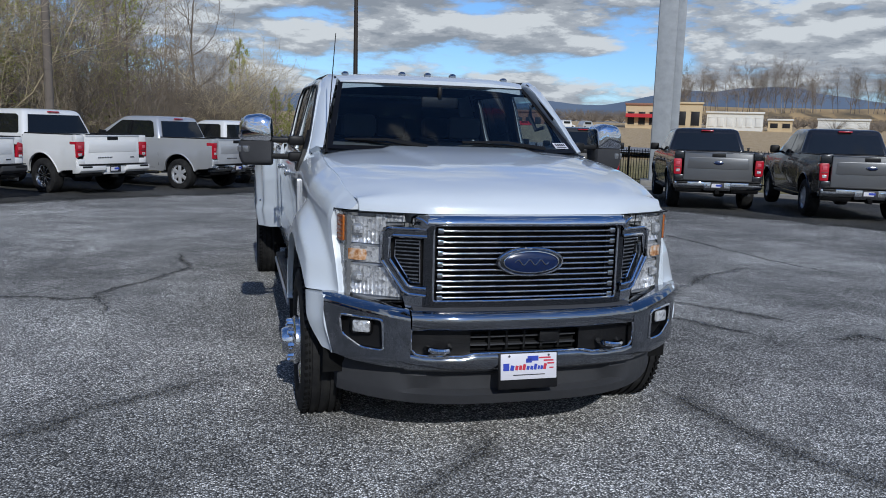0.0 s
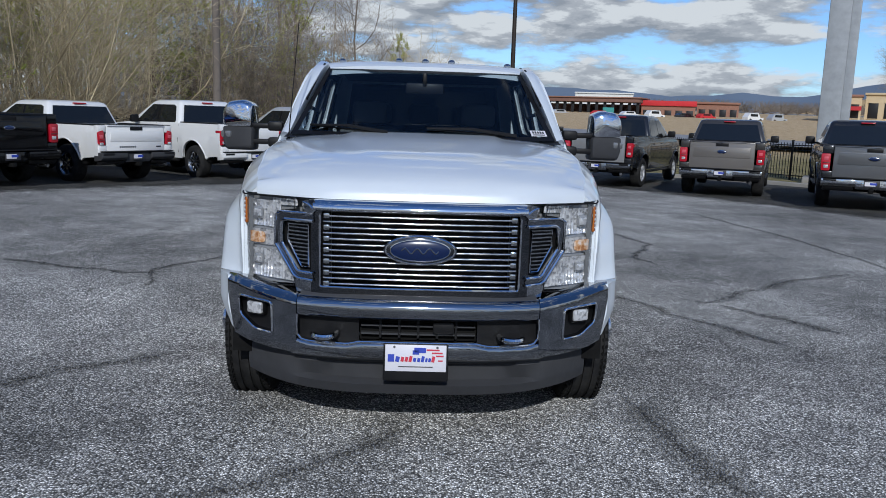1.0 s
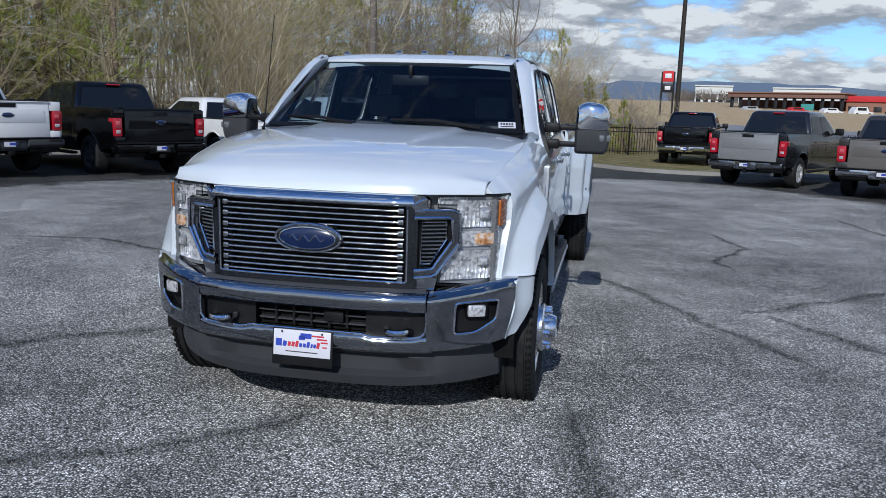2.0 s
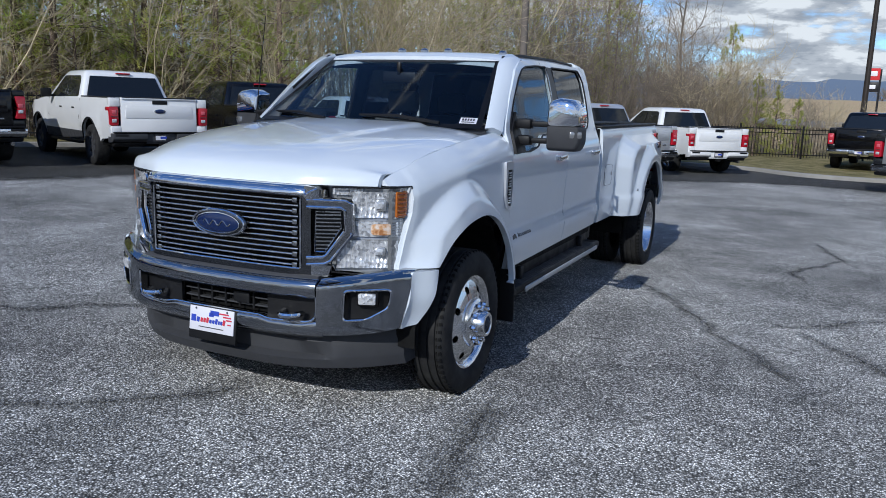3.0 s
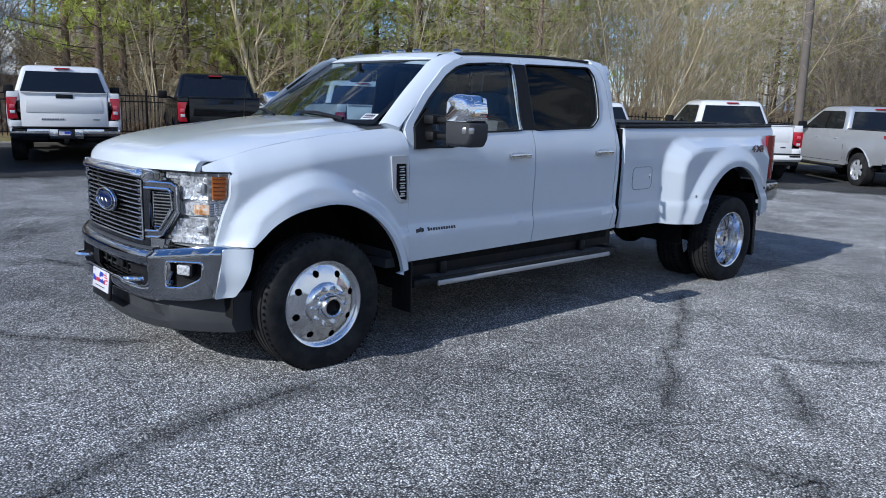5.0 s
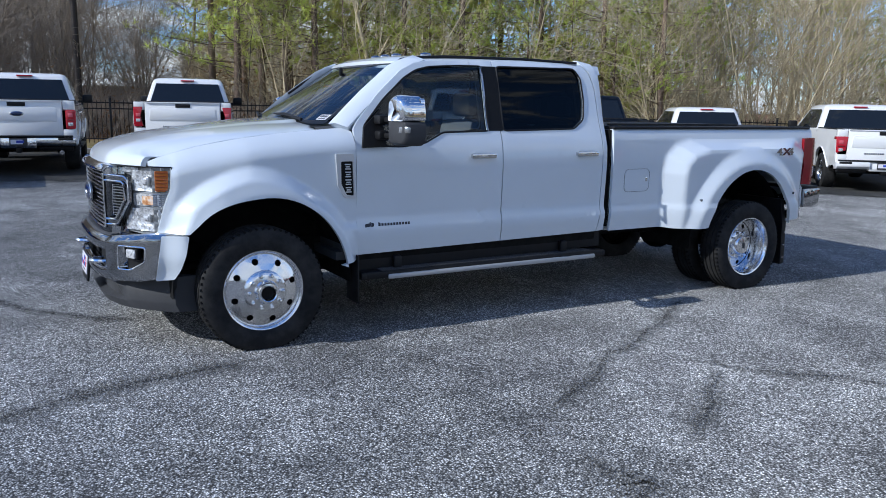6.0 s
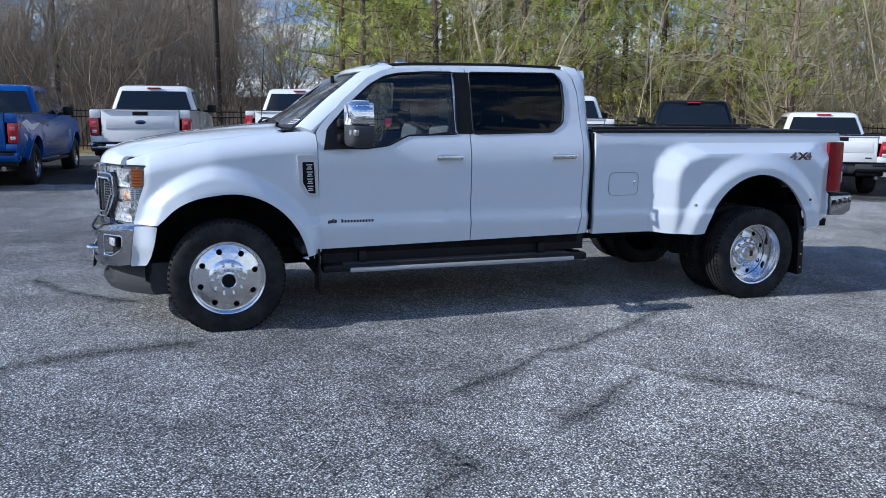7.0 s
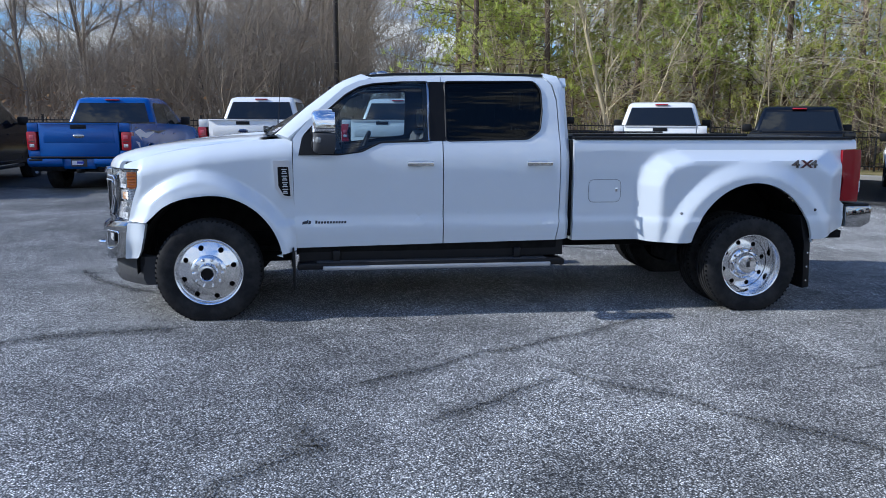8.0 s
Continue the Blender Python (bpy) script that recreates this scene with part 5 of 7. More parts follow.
kerb = chaikin(KERB)
gx = sorted(set([round(v, 2) for v in list(np.linspace(-30, 34, 65)) + list(np.linspace(-60, 60, 25)) + [-400, -200, -120, -80, 80, 120, 200, 400, 900, -900]]))
gy = sorted(set([round(v, 2) for v in list(np.linspace(-20, 40, 61)) + list(np.linspace(-40, 80, 25)) + [-400, -150, -80, 100, 130, 160, 200, 300, 500, 900, -900]]))
ground = part("ground", grid(bmesh.new(), gx, gy, lambda x, y: (x, y, ground_z(x, y))), M_ASPHALT)
tagged(ground, "old grey chip-sealed asphalt lot, worn and cracked", "ground", "", "structure")


def normal_out(path, i):
    a, b = path[max(i - 1, 0)], path[min(i + 1, len(path) - 1)]
    d = Vector((b[0] - a[0], b[1] - a[1])).normalized()
    return Vector((-d.y, d.x))


def concrete_material():
    m = Nodes("kerb_concrete", (0.4, 0.39, 0.36), 0.85)
    m.set("Base Color", m.mix(m.noise(3.0, 6, 0.65), (0.20, 0.19, 0.17), (0.36, 0.345, 0.315)))
    m.bump(m.noise(60, 4), 0.4, 0.006)
    return m.mat


def verge_material():
    """Winter grass with dry patches, turning to leaf litter under the woods."""
    m = Nodes("verge_ground", (0.2, 0.18, 0.1), 0.95, 0, 0, 0.1)
    n1, n2, n3 = m.noise(0.25, 5, 0.6), m.noise(2.2, 6, 0.65), m.noise(22.0, 4, 0.7)
    grass = m.ramp(n2, [(0.32, (0.15, 0.14, 0.055)), (0.52, (0.29, 0.245, 0.115)), (0.72, (0.41, 0.335, 0.19))])
    leaves = m.ramp(n2, [(0.30, (0.10, 0.055, 0.03)), (0.52, (0.24, 0.125, 0.065)), (0.72, (0.36, 0.21, 0.12))])
    sep = m.n.new("ShaderNodeSeparateXYZ")
    m.l.new(m.co, sep.inputs[0])
    wood = m.math("ADD", m.math("MULTIPLY", m.math("ADD", sep.outputs[0], 19.0), -0.25), m.math("MULTIPLY", m.math("SUBTRACT", n1, 0.5), 3.0), True)
    straw = m.ramp(n2, [(0.30, (0.40, 0.26, 0.13)), (0.52, (0.58, 0.43, 0.25)), (0.72, (0.66, 0.54, 0.37))])
    away = m.math("MULTIPLY", m.math("SUBTRACT", sep.outputs[1], 36.0), 0.06, True)
    col = m.mix(wood, m.mix(away, grass, straw), leaves)
    m.set("Base Color", m.mix(1.0, col, m.ramp(n3, [(0.25, 0.55), (0.75, 1.4)]), "MULTIPLY"))
    m.bump(m.math("ADD", n3, m.math("MULTIPLY", n2, 2.0)), 0.9, 0.06)
    return m.mat


M_KERB, M_VERGE = concrete_material(), verge_material()
rings = []
for i, (x, y) in enumerate(kerb):
    n = normal_out(kerb, i)
    z = ground_z(x, y)
    rings.append([(x, y, z - 0.05), (x + n.x * 0.02, y + n.y * 0.02, z + 0.10), (x + n.x * 0.045, y + n.y * 0.045, z + 0.125), (x + n.x * 0.15, y + n.y * 0.15, z + 0.13), (x + n.x * 0.16, y + n.y * 0.16, z - 0.05)])
tagged(part("kerb", loft(bmesh.new(), rings), M_KERB), "pale weathered concrete kerb round the asphalt lot", "kerb", "", "structure")


def verge_z(x, y):
    return ground_z(x, y) + 0.11 + 0.05 * noise.noise((x * 0.5, y * 0.5, 0)) + 0.14 * (soft(-x - 22.5, 1.5) - soft(-x - 38, 1.5)) * smooth((55 - y) / 30) * smooth((-15 - x) / 4) * (1 - 0.8 * smooth((4 - y) / 9))


centre = Vector((0, 4))
rows = []
for x, y in kerb:
    d = (Vector((x, y)) - centre)
    r0, u = d.length, d.normalized()
    r0 += 0.155
    rows.append([(centre.x + u.x * r, centre.y + u.y * r) for r in [r0, r0 + 0.6, r0 + 1.5, r0 + 3, r0 + 5, r0 + 8, r0 + 12, r0 + 17, r0 + 24, r0 + 34, r0 + 50, r0 + 75, r0 + 110, r0 + 170, r0 + 300, r0 + 700]])
bm = bmesh.new()
vs = [[bm.verts.new((x, y, verge_z(x, y))) for k, (x, y) in enumerate(r)] for r in rows]
for a, b in zip(vs, vs[1:]):
    for i in range(len(a) - 1):
        bm.faces.new((a[i], a[i + 1], b[i + 1], b[i]))
tagged(part("verge", bm, M_VERGE), "dry winter grass verge and brown leaf litter under the woods", "grass", "", "structure")

# road beyond the fence
bm = bmesh.new()
road = chaikin([(-8, 72), (10, 64), (25, 54), (45, 42), (70, 30), (120, 14)])
rings = []
for i, (x, y) in enumerate(road):
    n = normal_out(road, i)
    rings.append([(x + n.x * o, y + n.y * o, verge_z(x + n.x * o, y + n.y * o) + 0.45) for o in (-5, 0, 5)])
loft(bm, rings, False)
tagged(part("road", bm, plastic("road_asphalt", (0.26, 0.26, 0.265), 0.9)), "grey two-lane road beyond the fence", "road", "", "structure")

# cracks, and the sealed asphalt under the parking rows, dark partly as pickups' shade


def attribute_mask(m, name):
    n = m.n.new("ShaderNodeAttribute")
    n.attribute_name = name
    return n.outputs["Fac"]


def ragged(m, scale, lo, hi):
    """Let the surface break up towards its rim, where the attribute core falls to nought."""
    tr, mx = m.n.new("ShaderNodeBsdfTransparent"), m.n.new("ShaderNodeMixShader")
    f = m.math("SUBTRACT", m.math("MULTIPLY", attribute_mask(m, "core"), 1.25), m.noise(scale, 6, 0.75))
    f = m.ramp(f, [(lo, 0), (hi, 1)])
    m.l.new(f, mx.inputs[0]), m.l.new(tr.outputs[0], mx.inputs[1]), m.l.new(m.b.outputs[0], mx.inputs[2])
    m.l.new(mx.outputs[0], m.out.inputs["Surface"])
    return m.mat


M_CRACK = ragged(asphalt_nodes("crack_asphalt", 0.82, 1.6), 9.0, 0.05, 1.1)
M_CRACKLINE = ragged(asphalt_nodes("crack_bottom", 0.54, 1.6), 34.0, 0.05, 0.9)
M_SEALEDSHADE = ragged(asphalt_nodes("sealed_asphalt", 0.20, 0.6), 1.6, 0.0, 0.35)


def with_core(ob, values):
    at = ob.data.attributes.new("core", "FLOAT", "POINT")
    at.data.foreach_set("value", values)
    return ob


def crack(name, points, width, material, lift, label):
    rnd = random.Random(int(points[0][0] * 100))
    pts = []
    for a, b in zip(points, points[1:]):
        n = max(2, int(math.dist(a, b) / 0.05))
        pts += [(a[0] + (b[0] - a[0]) * k / n, a[1] + (b[1] - a[1]) * k / n) for k in range(n)]
    pts.append(points[-1])
    bm, rings, core = bmesh.new(), [], []
    for i, (x, y) in enumerate(pts):
        n = normal_out(pts, i)
        o = 0.07 * noise.noise((x * 2.2, y * 2.2, 3)) + 0.035 * noise.noise((x * 9, y * 9, 5))
        ends = min(1, 5 * min(i, len(pts) - 1 - i) / len(pts))
        w = 1.5 * width * (0.7 + 0.6 * rnd.random())
        rings.append([(x + n.x * (o + s * w), y + n.y * (o + s * w), ground_z(x, y) + lift) for s in (-1, 0, 1)])
        core += [0.0, ends, 0.0]
    loft(bm, rings, False)
    return with_core(tagged(part(name, bm, material), label, "crack", "", "structure"), core)


for w, pts in ((0.07, [(1.05, 3.95), (1.64, 3.0), (2.10, 2.10), (2.45, 1.50), (2.70, 1.07), (2.97, 0.71)]), (0.10, [(2.90, 0.78), (3.15, 0.78), (3.40, 0.83), (3.64, 0.90), (3.80, 0.66), (4.0, 0.45), (4.7, 0.25), (5.6, -0.3)]),
               (0.07, [(2.10, 2.10), (2.57, 2.45), (2.93, 2.64), (3.30, 3.09), (3.64, 3.33), (3.95, 3.62), (5.2, 4.3)]), (0.075, [(2.60, 2.50), (2.78, 2.27), (3.10, 1.86), (3.24, 1.60), (3.42, 1.30)]),
               (0.13, [(1.10, 0.3), (1.20, 0.01), (1.28, -0.43), (1.31, -0.80), (1.43, -1.23), (1.57, -1.52), (1.8, -2.3), (1.9, -3.2)]), (0.08, [(0.05, -0.40), (0.0, -0.50), (-0.20, -0.88), (-0.45, -1.08), (-0.65, -1.26), (-0.89, -1.45), (-1.5, -1.7)]),
               (0.09, [(-3.4, -0.6), (-2.32, -0.21), (-2.12, 0.15), (-1.75, 0.35), (-1.32, 0.62)]), (0.05, [(5.14, 11.7), (5.20, 10.4), (5.57, 7.11), (5.56, 4.6), (5.9, 2.5)]),
               (0.05, [(-2.2, 6.2), (-1.9, 4.6), (-2.6, 3.2), (-2.3, 1.8)]), (0.05, [(-5.5, 3.0), (-4.2, 3.4), (-2.8, 3.0), (-2.0, 3.3)]), (0.05, [(2.7, 7.8), (3.1, 6.0), (2.6, 4.9), (2.9, 3.9)])):
    crack("crack_border", pts, w * 1.35, M_CRACK, 0.004, "darker worn band along a crack in the asphalt")
    crack("asphalt_crack", pts, w * 0.24, M_CRACKLINE, 0.007, "thin dark ragged crack in the worn asphalt")
# The sheet's dark tone is sealing plus painted shadow of the parked row.
SEAL = chaikin([(-10.3, -30), (-9.5, -8), (-9.3, -4), (-9.2, 2), (-7.2, 9.3), (-4.7, 12.6), (-1.0, 15.6), (3.2, 19.0), (6.3, 14.2), (8.0, 11.0), (10, 7), (13, -2), (18, -20), (22, -60)])
bm, rows, core = bmesh.new(), [], []
for i, (x, y) in enumerate(SEAL):
    n = normal_out(SEAL, i)
    rows.append([(x + n.x * o, y + n.y * o, ground_z(x + n.x * o, y + n.y * o) + 0.006) for o in (-0.7, 0.8, 2.2, 3.2, 4.5, 6, 8, 11, 14)])
    core += [0.0, 0.55, 1.2] + [1.8] * 6
loft(bm, rows, False)
with_core(tagged(part("sealed_asphalt", bm, M_SEALEDSHADE), "smooth sealed asphalt under the parking rows, darkened for the pickups' shade too", "asphalt", "", "structure"), core)
# ---------------------------------------------------------------- parked pickups


WHEEL_MESH = {}


def parked_wheel(parent, m, rim_mat, style):
    w = new("wheel")
    w.parent, w.matrix_basis = parent, m
    key = ("t",)
    if key not in WHEEL_MESH:
        r, h = 0.41, 0.14
        prof = [(0.24, h * 0.8), (0.27, h), (r - 0.05, h), (r - 0.012, h * 0.85), (r, h * 0.6), (r, -h * 0.6), (r - 0.012, -h * 0.85), (r - 0.05, -h), (0.24, -h * 0.8)]
        t = part("tyre", lathe(bmesh.new(), prof, 32), M_TYRE, w)
        WHEEL_MESH[key] = t
    else:
        share("tyre", WHEEL_MESH[key], w, Matrix.Identity(4))
    key = (style, rim_mat.name)
    if key not in WHEEL_MESH:
        bm = lathe(bmesh.new(), [(0.215, 0.06), (0.235, 0.10), (0.252, 0.125), (0.262, 0.12)], 32)
        lathe(bm, [(0.0, 0.10), (0.05, 0.10), (0.065, 0.085)], 16)
        for k in range(style):
            a = 2 * math.pi * k / style
            rot = Matrix.Rotation(a, 4, "X")
            box(bm, rot @ Vector((0.088, 0, 0.14)), (0.03, 0.095 if style < 8 else 0.036, 0.20), 0.008, rot)
        r = part("rim", bm, rim_mat, w)
        bk = part("wheel_back", lathe(bmesh.new(), [(0.0, 0.03), (0.25, 0.03)], 24), M_DARK, w)
        WHEEL_MESH[key] = (r, bk)
    else:
        share("rim", WHEEL_MESH[key][0], w, Matrix.Identity(4)), share("wheel_back", WHEEL_MESH[key][1], w, Matrix.Identity(4))
    return w


def pickup(x, y, yaw, body, label, sx=1.0, sz=1.0, bumper=None, rim=None, spokes=6, emblem=None, lamp="block", lower=None, gate=None, graphic=False, lift=0.0):
    """A parked crew-cab pickup; its own y axis points ahead and starts at the tail."""
    bumper, rim, gate, lower = bumper or M_CHROME, rim or M_RIM, gate or body, lower or body
    th = thing("parked_pickup", pose(x, y, ground_z(x, y) + lift, 0, 0, yaw), label, "pickup truck", "parked pickups")
    hw = 1.0 * sx
    Z = lambda z: 0.42 + (z - 0.42) * sz if z > 0.42 else z
    sidex = lambda yy, z: hw * lerp(z, [(0.45, 0.94), (0.62, 0.97), (0.80, 1.0), (1.08, 1.005), (1.24, 0.985), (1.36 * sz, 0.955)]) - 0.10 * smooth((yy - 5.1) / 0.6) ** 2 + 0.02 * smooth((0.62 - min(abs(yy - 1.2), abs(yy - 4.85)) - 0.0) / 0.1) * smooth((1.05 - z) / 0.12)
    out = [(0.09, 0.60), (0.60, 0.56), (0.69, 0.50)] + arc(1.2, 0.43, 0.51, 0.52, 172, 8, 14) + [(1.80, 0.47), (4.25, 0.47)] + arc(4.85, 0.43, 0.51, 0.52, 172, 8, 14) + \
        [(5.50, 0.55), (5.74, 0.62), (5.76, Z(1.12)), (5.66, Z(1.20)), (4.35, Z(1.30)), (4.1, Z(1.34)), (1.86, Z(1.34)), (1.83, Z(1.37)), (0.09, Z(1.37))]
    for s in (1, -1):
        part("body_side", panel(out, [], sidex, 0.16, 0.05, s), body, th)
        for cy in (1.2, 4.85):
            part("wheel_liner", grid(bmesh.new(), [0.55, 0.93 * sx], arc(cy, 0.43, 0.53, 0.54, 0, 180, 10), lambda xx, p: (s * xx, p[0], p[1])), M_DARK, th)
            parked_wheel(th, pose(s * 0.86 * sx, cy, 0.41, 0, 0, 0 if s > 0 else 180), rim, spokes)
        if lower is not body:
            part("lower_cladding", panel([(1.75, 0.46), (4.3, 0.46), (4.3, 0.66), (1.75, 0.66)], [], lambda a, b: sidex(a, b) + 0.006, 0.4, 0.02, s), lower, th)
        part("side_step", boxes(((s * 0.95 * sx, 2.95, 0.42), (0.14, 2.0, 0.06), 0.02)), M_BLACK, th)
    if graphic:
        for poly, m in (([(0.30, 1.20), (0.72, 1.02), (0.66, 1.10), (1.05, 1.06), (1.75, 1.20), (1.0, 1.17), (0.70, 1.26)], M_PAPER), ([(0.32, 1.02), (0.60, 0.86), (0.58, 0.98)], M_PAPER), ([(1.15, 1.24), (1.9, 1.14), (2.6, 1.22), (1.9, 1.20)], M_INK), ([(0.36, 1.25), (0.62, 1.29), (0.50, 1.30)], M_INK)):
            part("graphic", panel(poly, [], lambda a, b: sidex(a, b) + 0.004, 0.2, 0.002, 1), m, th, "painted side graphic")
    # floor, hood, nose, tub
    part("underbody", boxes(((0, 2.9, 0.55), (1.45 * sx, 5.3, 0.22), 0.02), ((0, 1.2, 0.43), (1.5, 0.16, 0.16), 0.05), ((0.35, 0.3, 0.48), (0.5, 0.35, 0.14), 0.04)), M_DARK, th)
    part("hood", flange(grid(bmesh.new(), [4.05, 4.4, 5.0, 5.5, 5.68, 5.76], list(np.linspace(-0.93 * sx, 0.93 * sx, 9)), lambda yy, xx: (xx * (1 - 0.12 * smooth((yy - 5.1) / 0.6)), yy - 0.08 * (xx / 0.93) ** 2, Z(lerp(yy, [(4.05, 1.33), (4.4, 1.33), (5.5, 1.25), (5.68, 1.20), (5.76, 1.10)])) + 0.03 * (1 - (xx / 0.93) ** 2))), (0, 0, -0.05)), body, th)
    part("nose", boxes(((0, 5.66, 0.85), (1.72 * sx, 0.16, 0.55), 0.05)), M_BLACK, th)
    part("bed_liner", boxes(((0, 0.95, Z(1.29)), (1.72 * sx, 1.72, 0.10), 0.01)), M_BLACK, th)
    for s in (1, -1):
        part("bed_rail", boxes(((s * 0.905 * sx, 0.95, Z(1.372)), (0.11, 1.75, 0.03), 0.01)), M_BLACK, th)
    # cab
    def ring(yr, yf, w, z, n=0.0):
        r = rounded([(-w, yr), (w, yr), (w, yf), (-w, yf)], 0.10, 3)
        return [(a, b - 0.05 * (1 - (a / w) ** 2) * (1 if b > 3 else -0.25) * -1, Z(z)) for a, b in r]
    rings = [ring(1.86, 4.32, 0.945 * sx, 1.28), ring(1.88, 4.22, 0.935 * sx, 1.36), ring(2.06, 3.42, 0.785 * sx, 1.835), ring(2.11, 3.31, 0.755 * sx, 1.888), ring(2.21, 3.20, 0.68 * sx, 1.922), ring(2.6, 2.9, 0.28, 1.942)]
    cab = part("cab", loft(bmesh.new(), rings), body, th, angle=40)
    lo = dict(r=1.88 - 0.0125, f=4.22, w=0.935 * sx, z=1.36)
    hi = dict(r=2.06 - 0.0125, f=3.42, w=0.785 * sx, z=1.835)

    def on(face, u, t):
        """A point on the cab wall: u across, t up from belt to roof."""
        w, zz = lo["w"] + (hi["w"] - lo["w"]) * t, Z(lo["z"] + (hi["z"] - lo["z"]) * t)
        if face == "rear":
            return (u * w, lo["r"] + (hi["r"] - lo["r"]) * t - 0.010 - 0.014 * (1 - u * u), zz)
        if face == "front":
            return (u * w, lo["f"] + (hi["f"] - lo["f"]) * t + 0.012 + 0.05 * (1 - u * u), zz)
        s = 1 if face == "right" else -1
        return (s * (w + 0.005), u, zz + 0.003)
    for nm, fc, ul, uh, t0, t1 in (("rear_window", "rear", 0.885, 0.87, 0.03, 0.925), ("windscreen", "front", 0.93, 0.90, 0.05, 0.97)):
        n = 9
        bm = grid(bmesh.new(), [t0, (t0 + t1) / 2, t1], list(np.linspace(-1, 1, n)), lambda t, u: on(fc, u * lerp(t, [(t0, ul), (t1, uh)]), t))
        part(nm, flange(bm, (0, 0.012 if fc == "rear" else -0.012, 0)), M_PRIV, cab)
    for fc in ("right", "left"):
        for q in (((2.06, 0.06), (2.10, 0.0), (2.88, -0.02), (2.88, 0.93), (2.30, 0.93), (2.20, 0.84)), ((2.93, -0.02), (3.90, -0.06), (3.92, 0.0), (3.46, 0.72), (3.30, 0.93), (2.93, 0.93))):
            bm = bmesh.new()
            bm.faces.new([bm.verts.new(on(fc, yy, t)) for yy, t in q])
            part("side_window", flange(bm, (-0.012 if fc == "right" else 0.012, 0, 0)), M_PRIV, cab)
    for s in (1, -1):
        fc = "right" if s > 0 else "left"
        bm = bmesh.new()
        bm.faces.new([bm.verts.new(Vector(on(fc, yy, t)) + Vector((-0.003 * s, 0, 0))) for yy, t in ((2.87, -0.02), (2.94, -0.02), (2.94, 0.93), (2.87, 0.93))])
        part("pillar_cover", flange(bm, (-0.010 * s, 0, 0)), M_GLOSSBLACK, cab)
        # door shut lines and the gap before the bed
        for line in ([(1.895, 0.62), (1.88, 0.95), (1.87, Z(1.33))], [(2.91, 0.55), (2.91, Z(1.34))], [(3.98, 0.55), (4.02, 0.95), (4.03, Z(1.33))], [(2.05, 0.56), (3.0, 0.55), (3.97, 0.55)]):
            part("shut_line", tube(bmesh.new(), [(s * (sidex(yy, z) + 0.0005), yy, z) for yy, z in line], 0.006, 5), M_INK, th)
        for cy in (1.2, 4.85):
            lip_line = [(s * (sidex(yy, z) + 0.004), yy, z) for yy, z in arc(cy, 0.43, 0.515, 0.525, 170, 10, 20)]
            part("arch_lip", tube(bmesh.new(), lip_line, 0.016, 6), M_BLACK if lower is not body else body, th)
    part("high_brake_light", boxes(((0, 2.05, Z(1.868)), (0.30, 0.06, 0.03), 0.008)), M_REDLENS, cab)
    for s in (1, -1):
        for yy in (2.25, 3.12):
            part("door_handle", boxes(((s * (1.002 * sx), yy, 1.13 * sz), (0.02, 0.15, 0.03), 0.008)), body if lower is body else M_BLACK, cab)
    for s in (1, -1):
        mir = part("door_mirror", boxes(((s * 1.12 * sx, 3.72, Z(1.42)), (0.22, 0.12, 0.19), 0.035), ((s * 0.98 * sx, 3.74, Z(1.36)), (0.10, 0.06, 0.05), 0.01)), M_BLACK, th)
        if lamp == "block":
            tl = rounded([(0.815, 0.84), (0.985, 0.84), (1.0, 1.20), (0.815, 1.20)], 0.03, 2)
        elif lamp == "chevy":
            tl = rounded([(0.80, 0.86), (0.985, 0.86), (0.99, 1.27), (0.80, 1.27), (0.86, 1.06)], 0.02, 2)
        elif lamp == "titan":
            tl = rounded([(0.79, 0.92), (0.985, 0.86), (0.995, 1.22), (0.76, 1.22)], 0.02, 2)
        else:
            tl = rounded([(0.80, 0.90), (0.97, 0.92), (0.98, 1.22), (0.84, 1.26)], 0.03, 2)
        l_ob = part("tail_light", prism(bmesh.new(), [(s * a * sx * 1.002, Z(b)) for a, b in tl], "y", 0.055, 0.26, 0.006), M_REDLENS, th, "red tail light")
        ycl = 0.050
        part("reverse_lamp", boxes(((s * 0.90 * sx, ycl, Z(0.93 if lamp != "chevy" else 0.99)), (0.085 * sx, 0.012, 0.06), 0.003)), M_REFLECT, l_ob)
        part("brake_segment", boxes(((s * 0.90 * sx, ycl, Z(1.10)), (0.085 * sx, 0.010, 0.07), 0.003)), M_PINKLENS, l_ob)
        part("lamp_frame", boxes(((s * 0.90 * sx, ycl + 0.001, Z(1.01)), (0.13 * sx, 0.012, 0.014), 0.003)), M_DARKRED, l_ob)
    for s in (1, -1):
        part("bed_corner", boxes(((s * 0.878 * sx, 0.13, Z(1.285)), (0.21 * sx, 0.14, 0.175 * sz), 0.02)), body, th)
        part("bed_corner", boxes(((s * 0.862 * sx, 0.13, 0.755), (0.20 * sx, 0.14, 0.16), 0.02)), body, th)
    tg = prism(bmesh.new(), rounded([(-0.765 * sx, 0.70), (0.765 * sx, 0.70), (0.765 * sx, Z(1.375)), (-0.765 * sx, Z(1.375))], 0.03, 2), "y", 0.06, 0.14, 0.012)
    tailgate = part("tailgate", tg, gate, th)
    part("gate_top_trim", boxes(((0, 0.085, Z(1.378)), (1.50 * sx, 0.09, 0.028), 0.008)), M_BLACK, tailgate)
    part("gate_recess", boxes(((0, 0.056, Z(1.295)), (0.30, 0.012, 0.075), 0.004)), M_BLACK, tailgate)
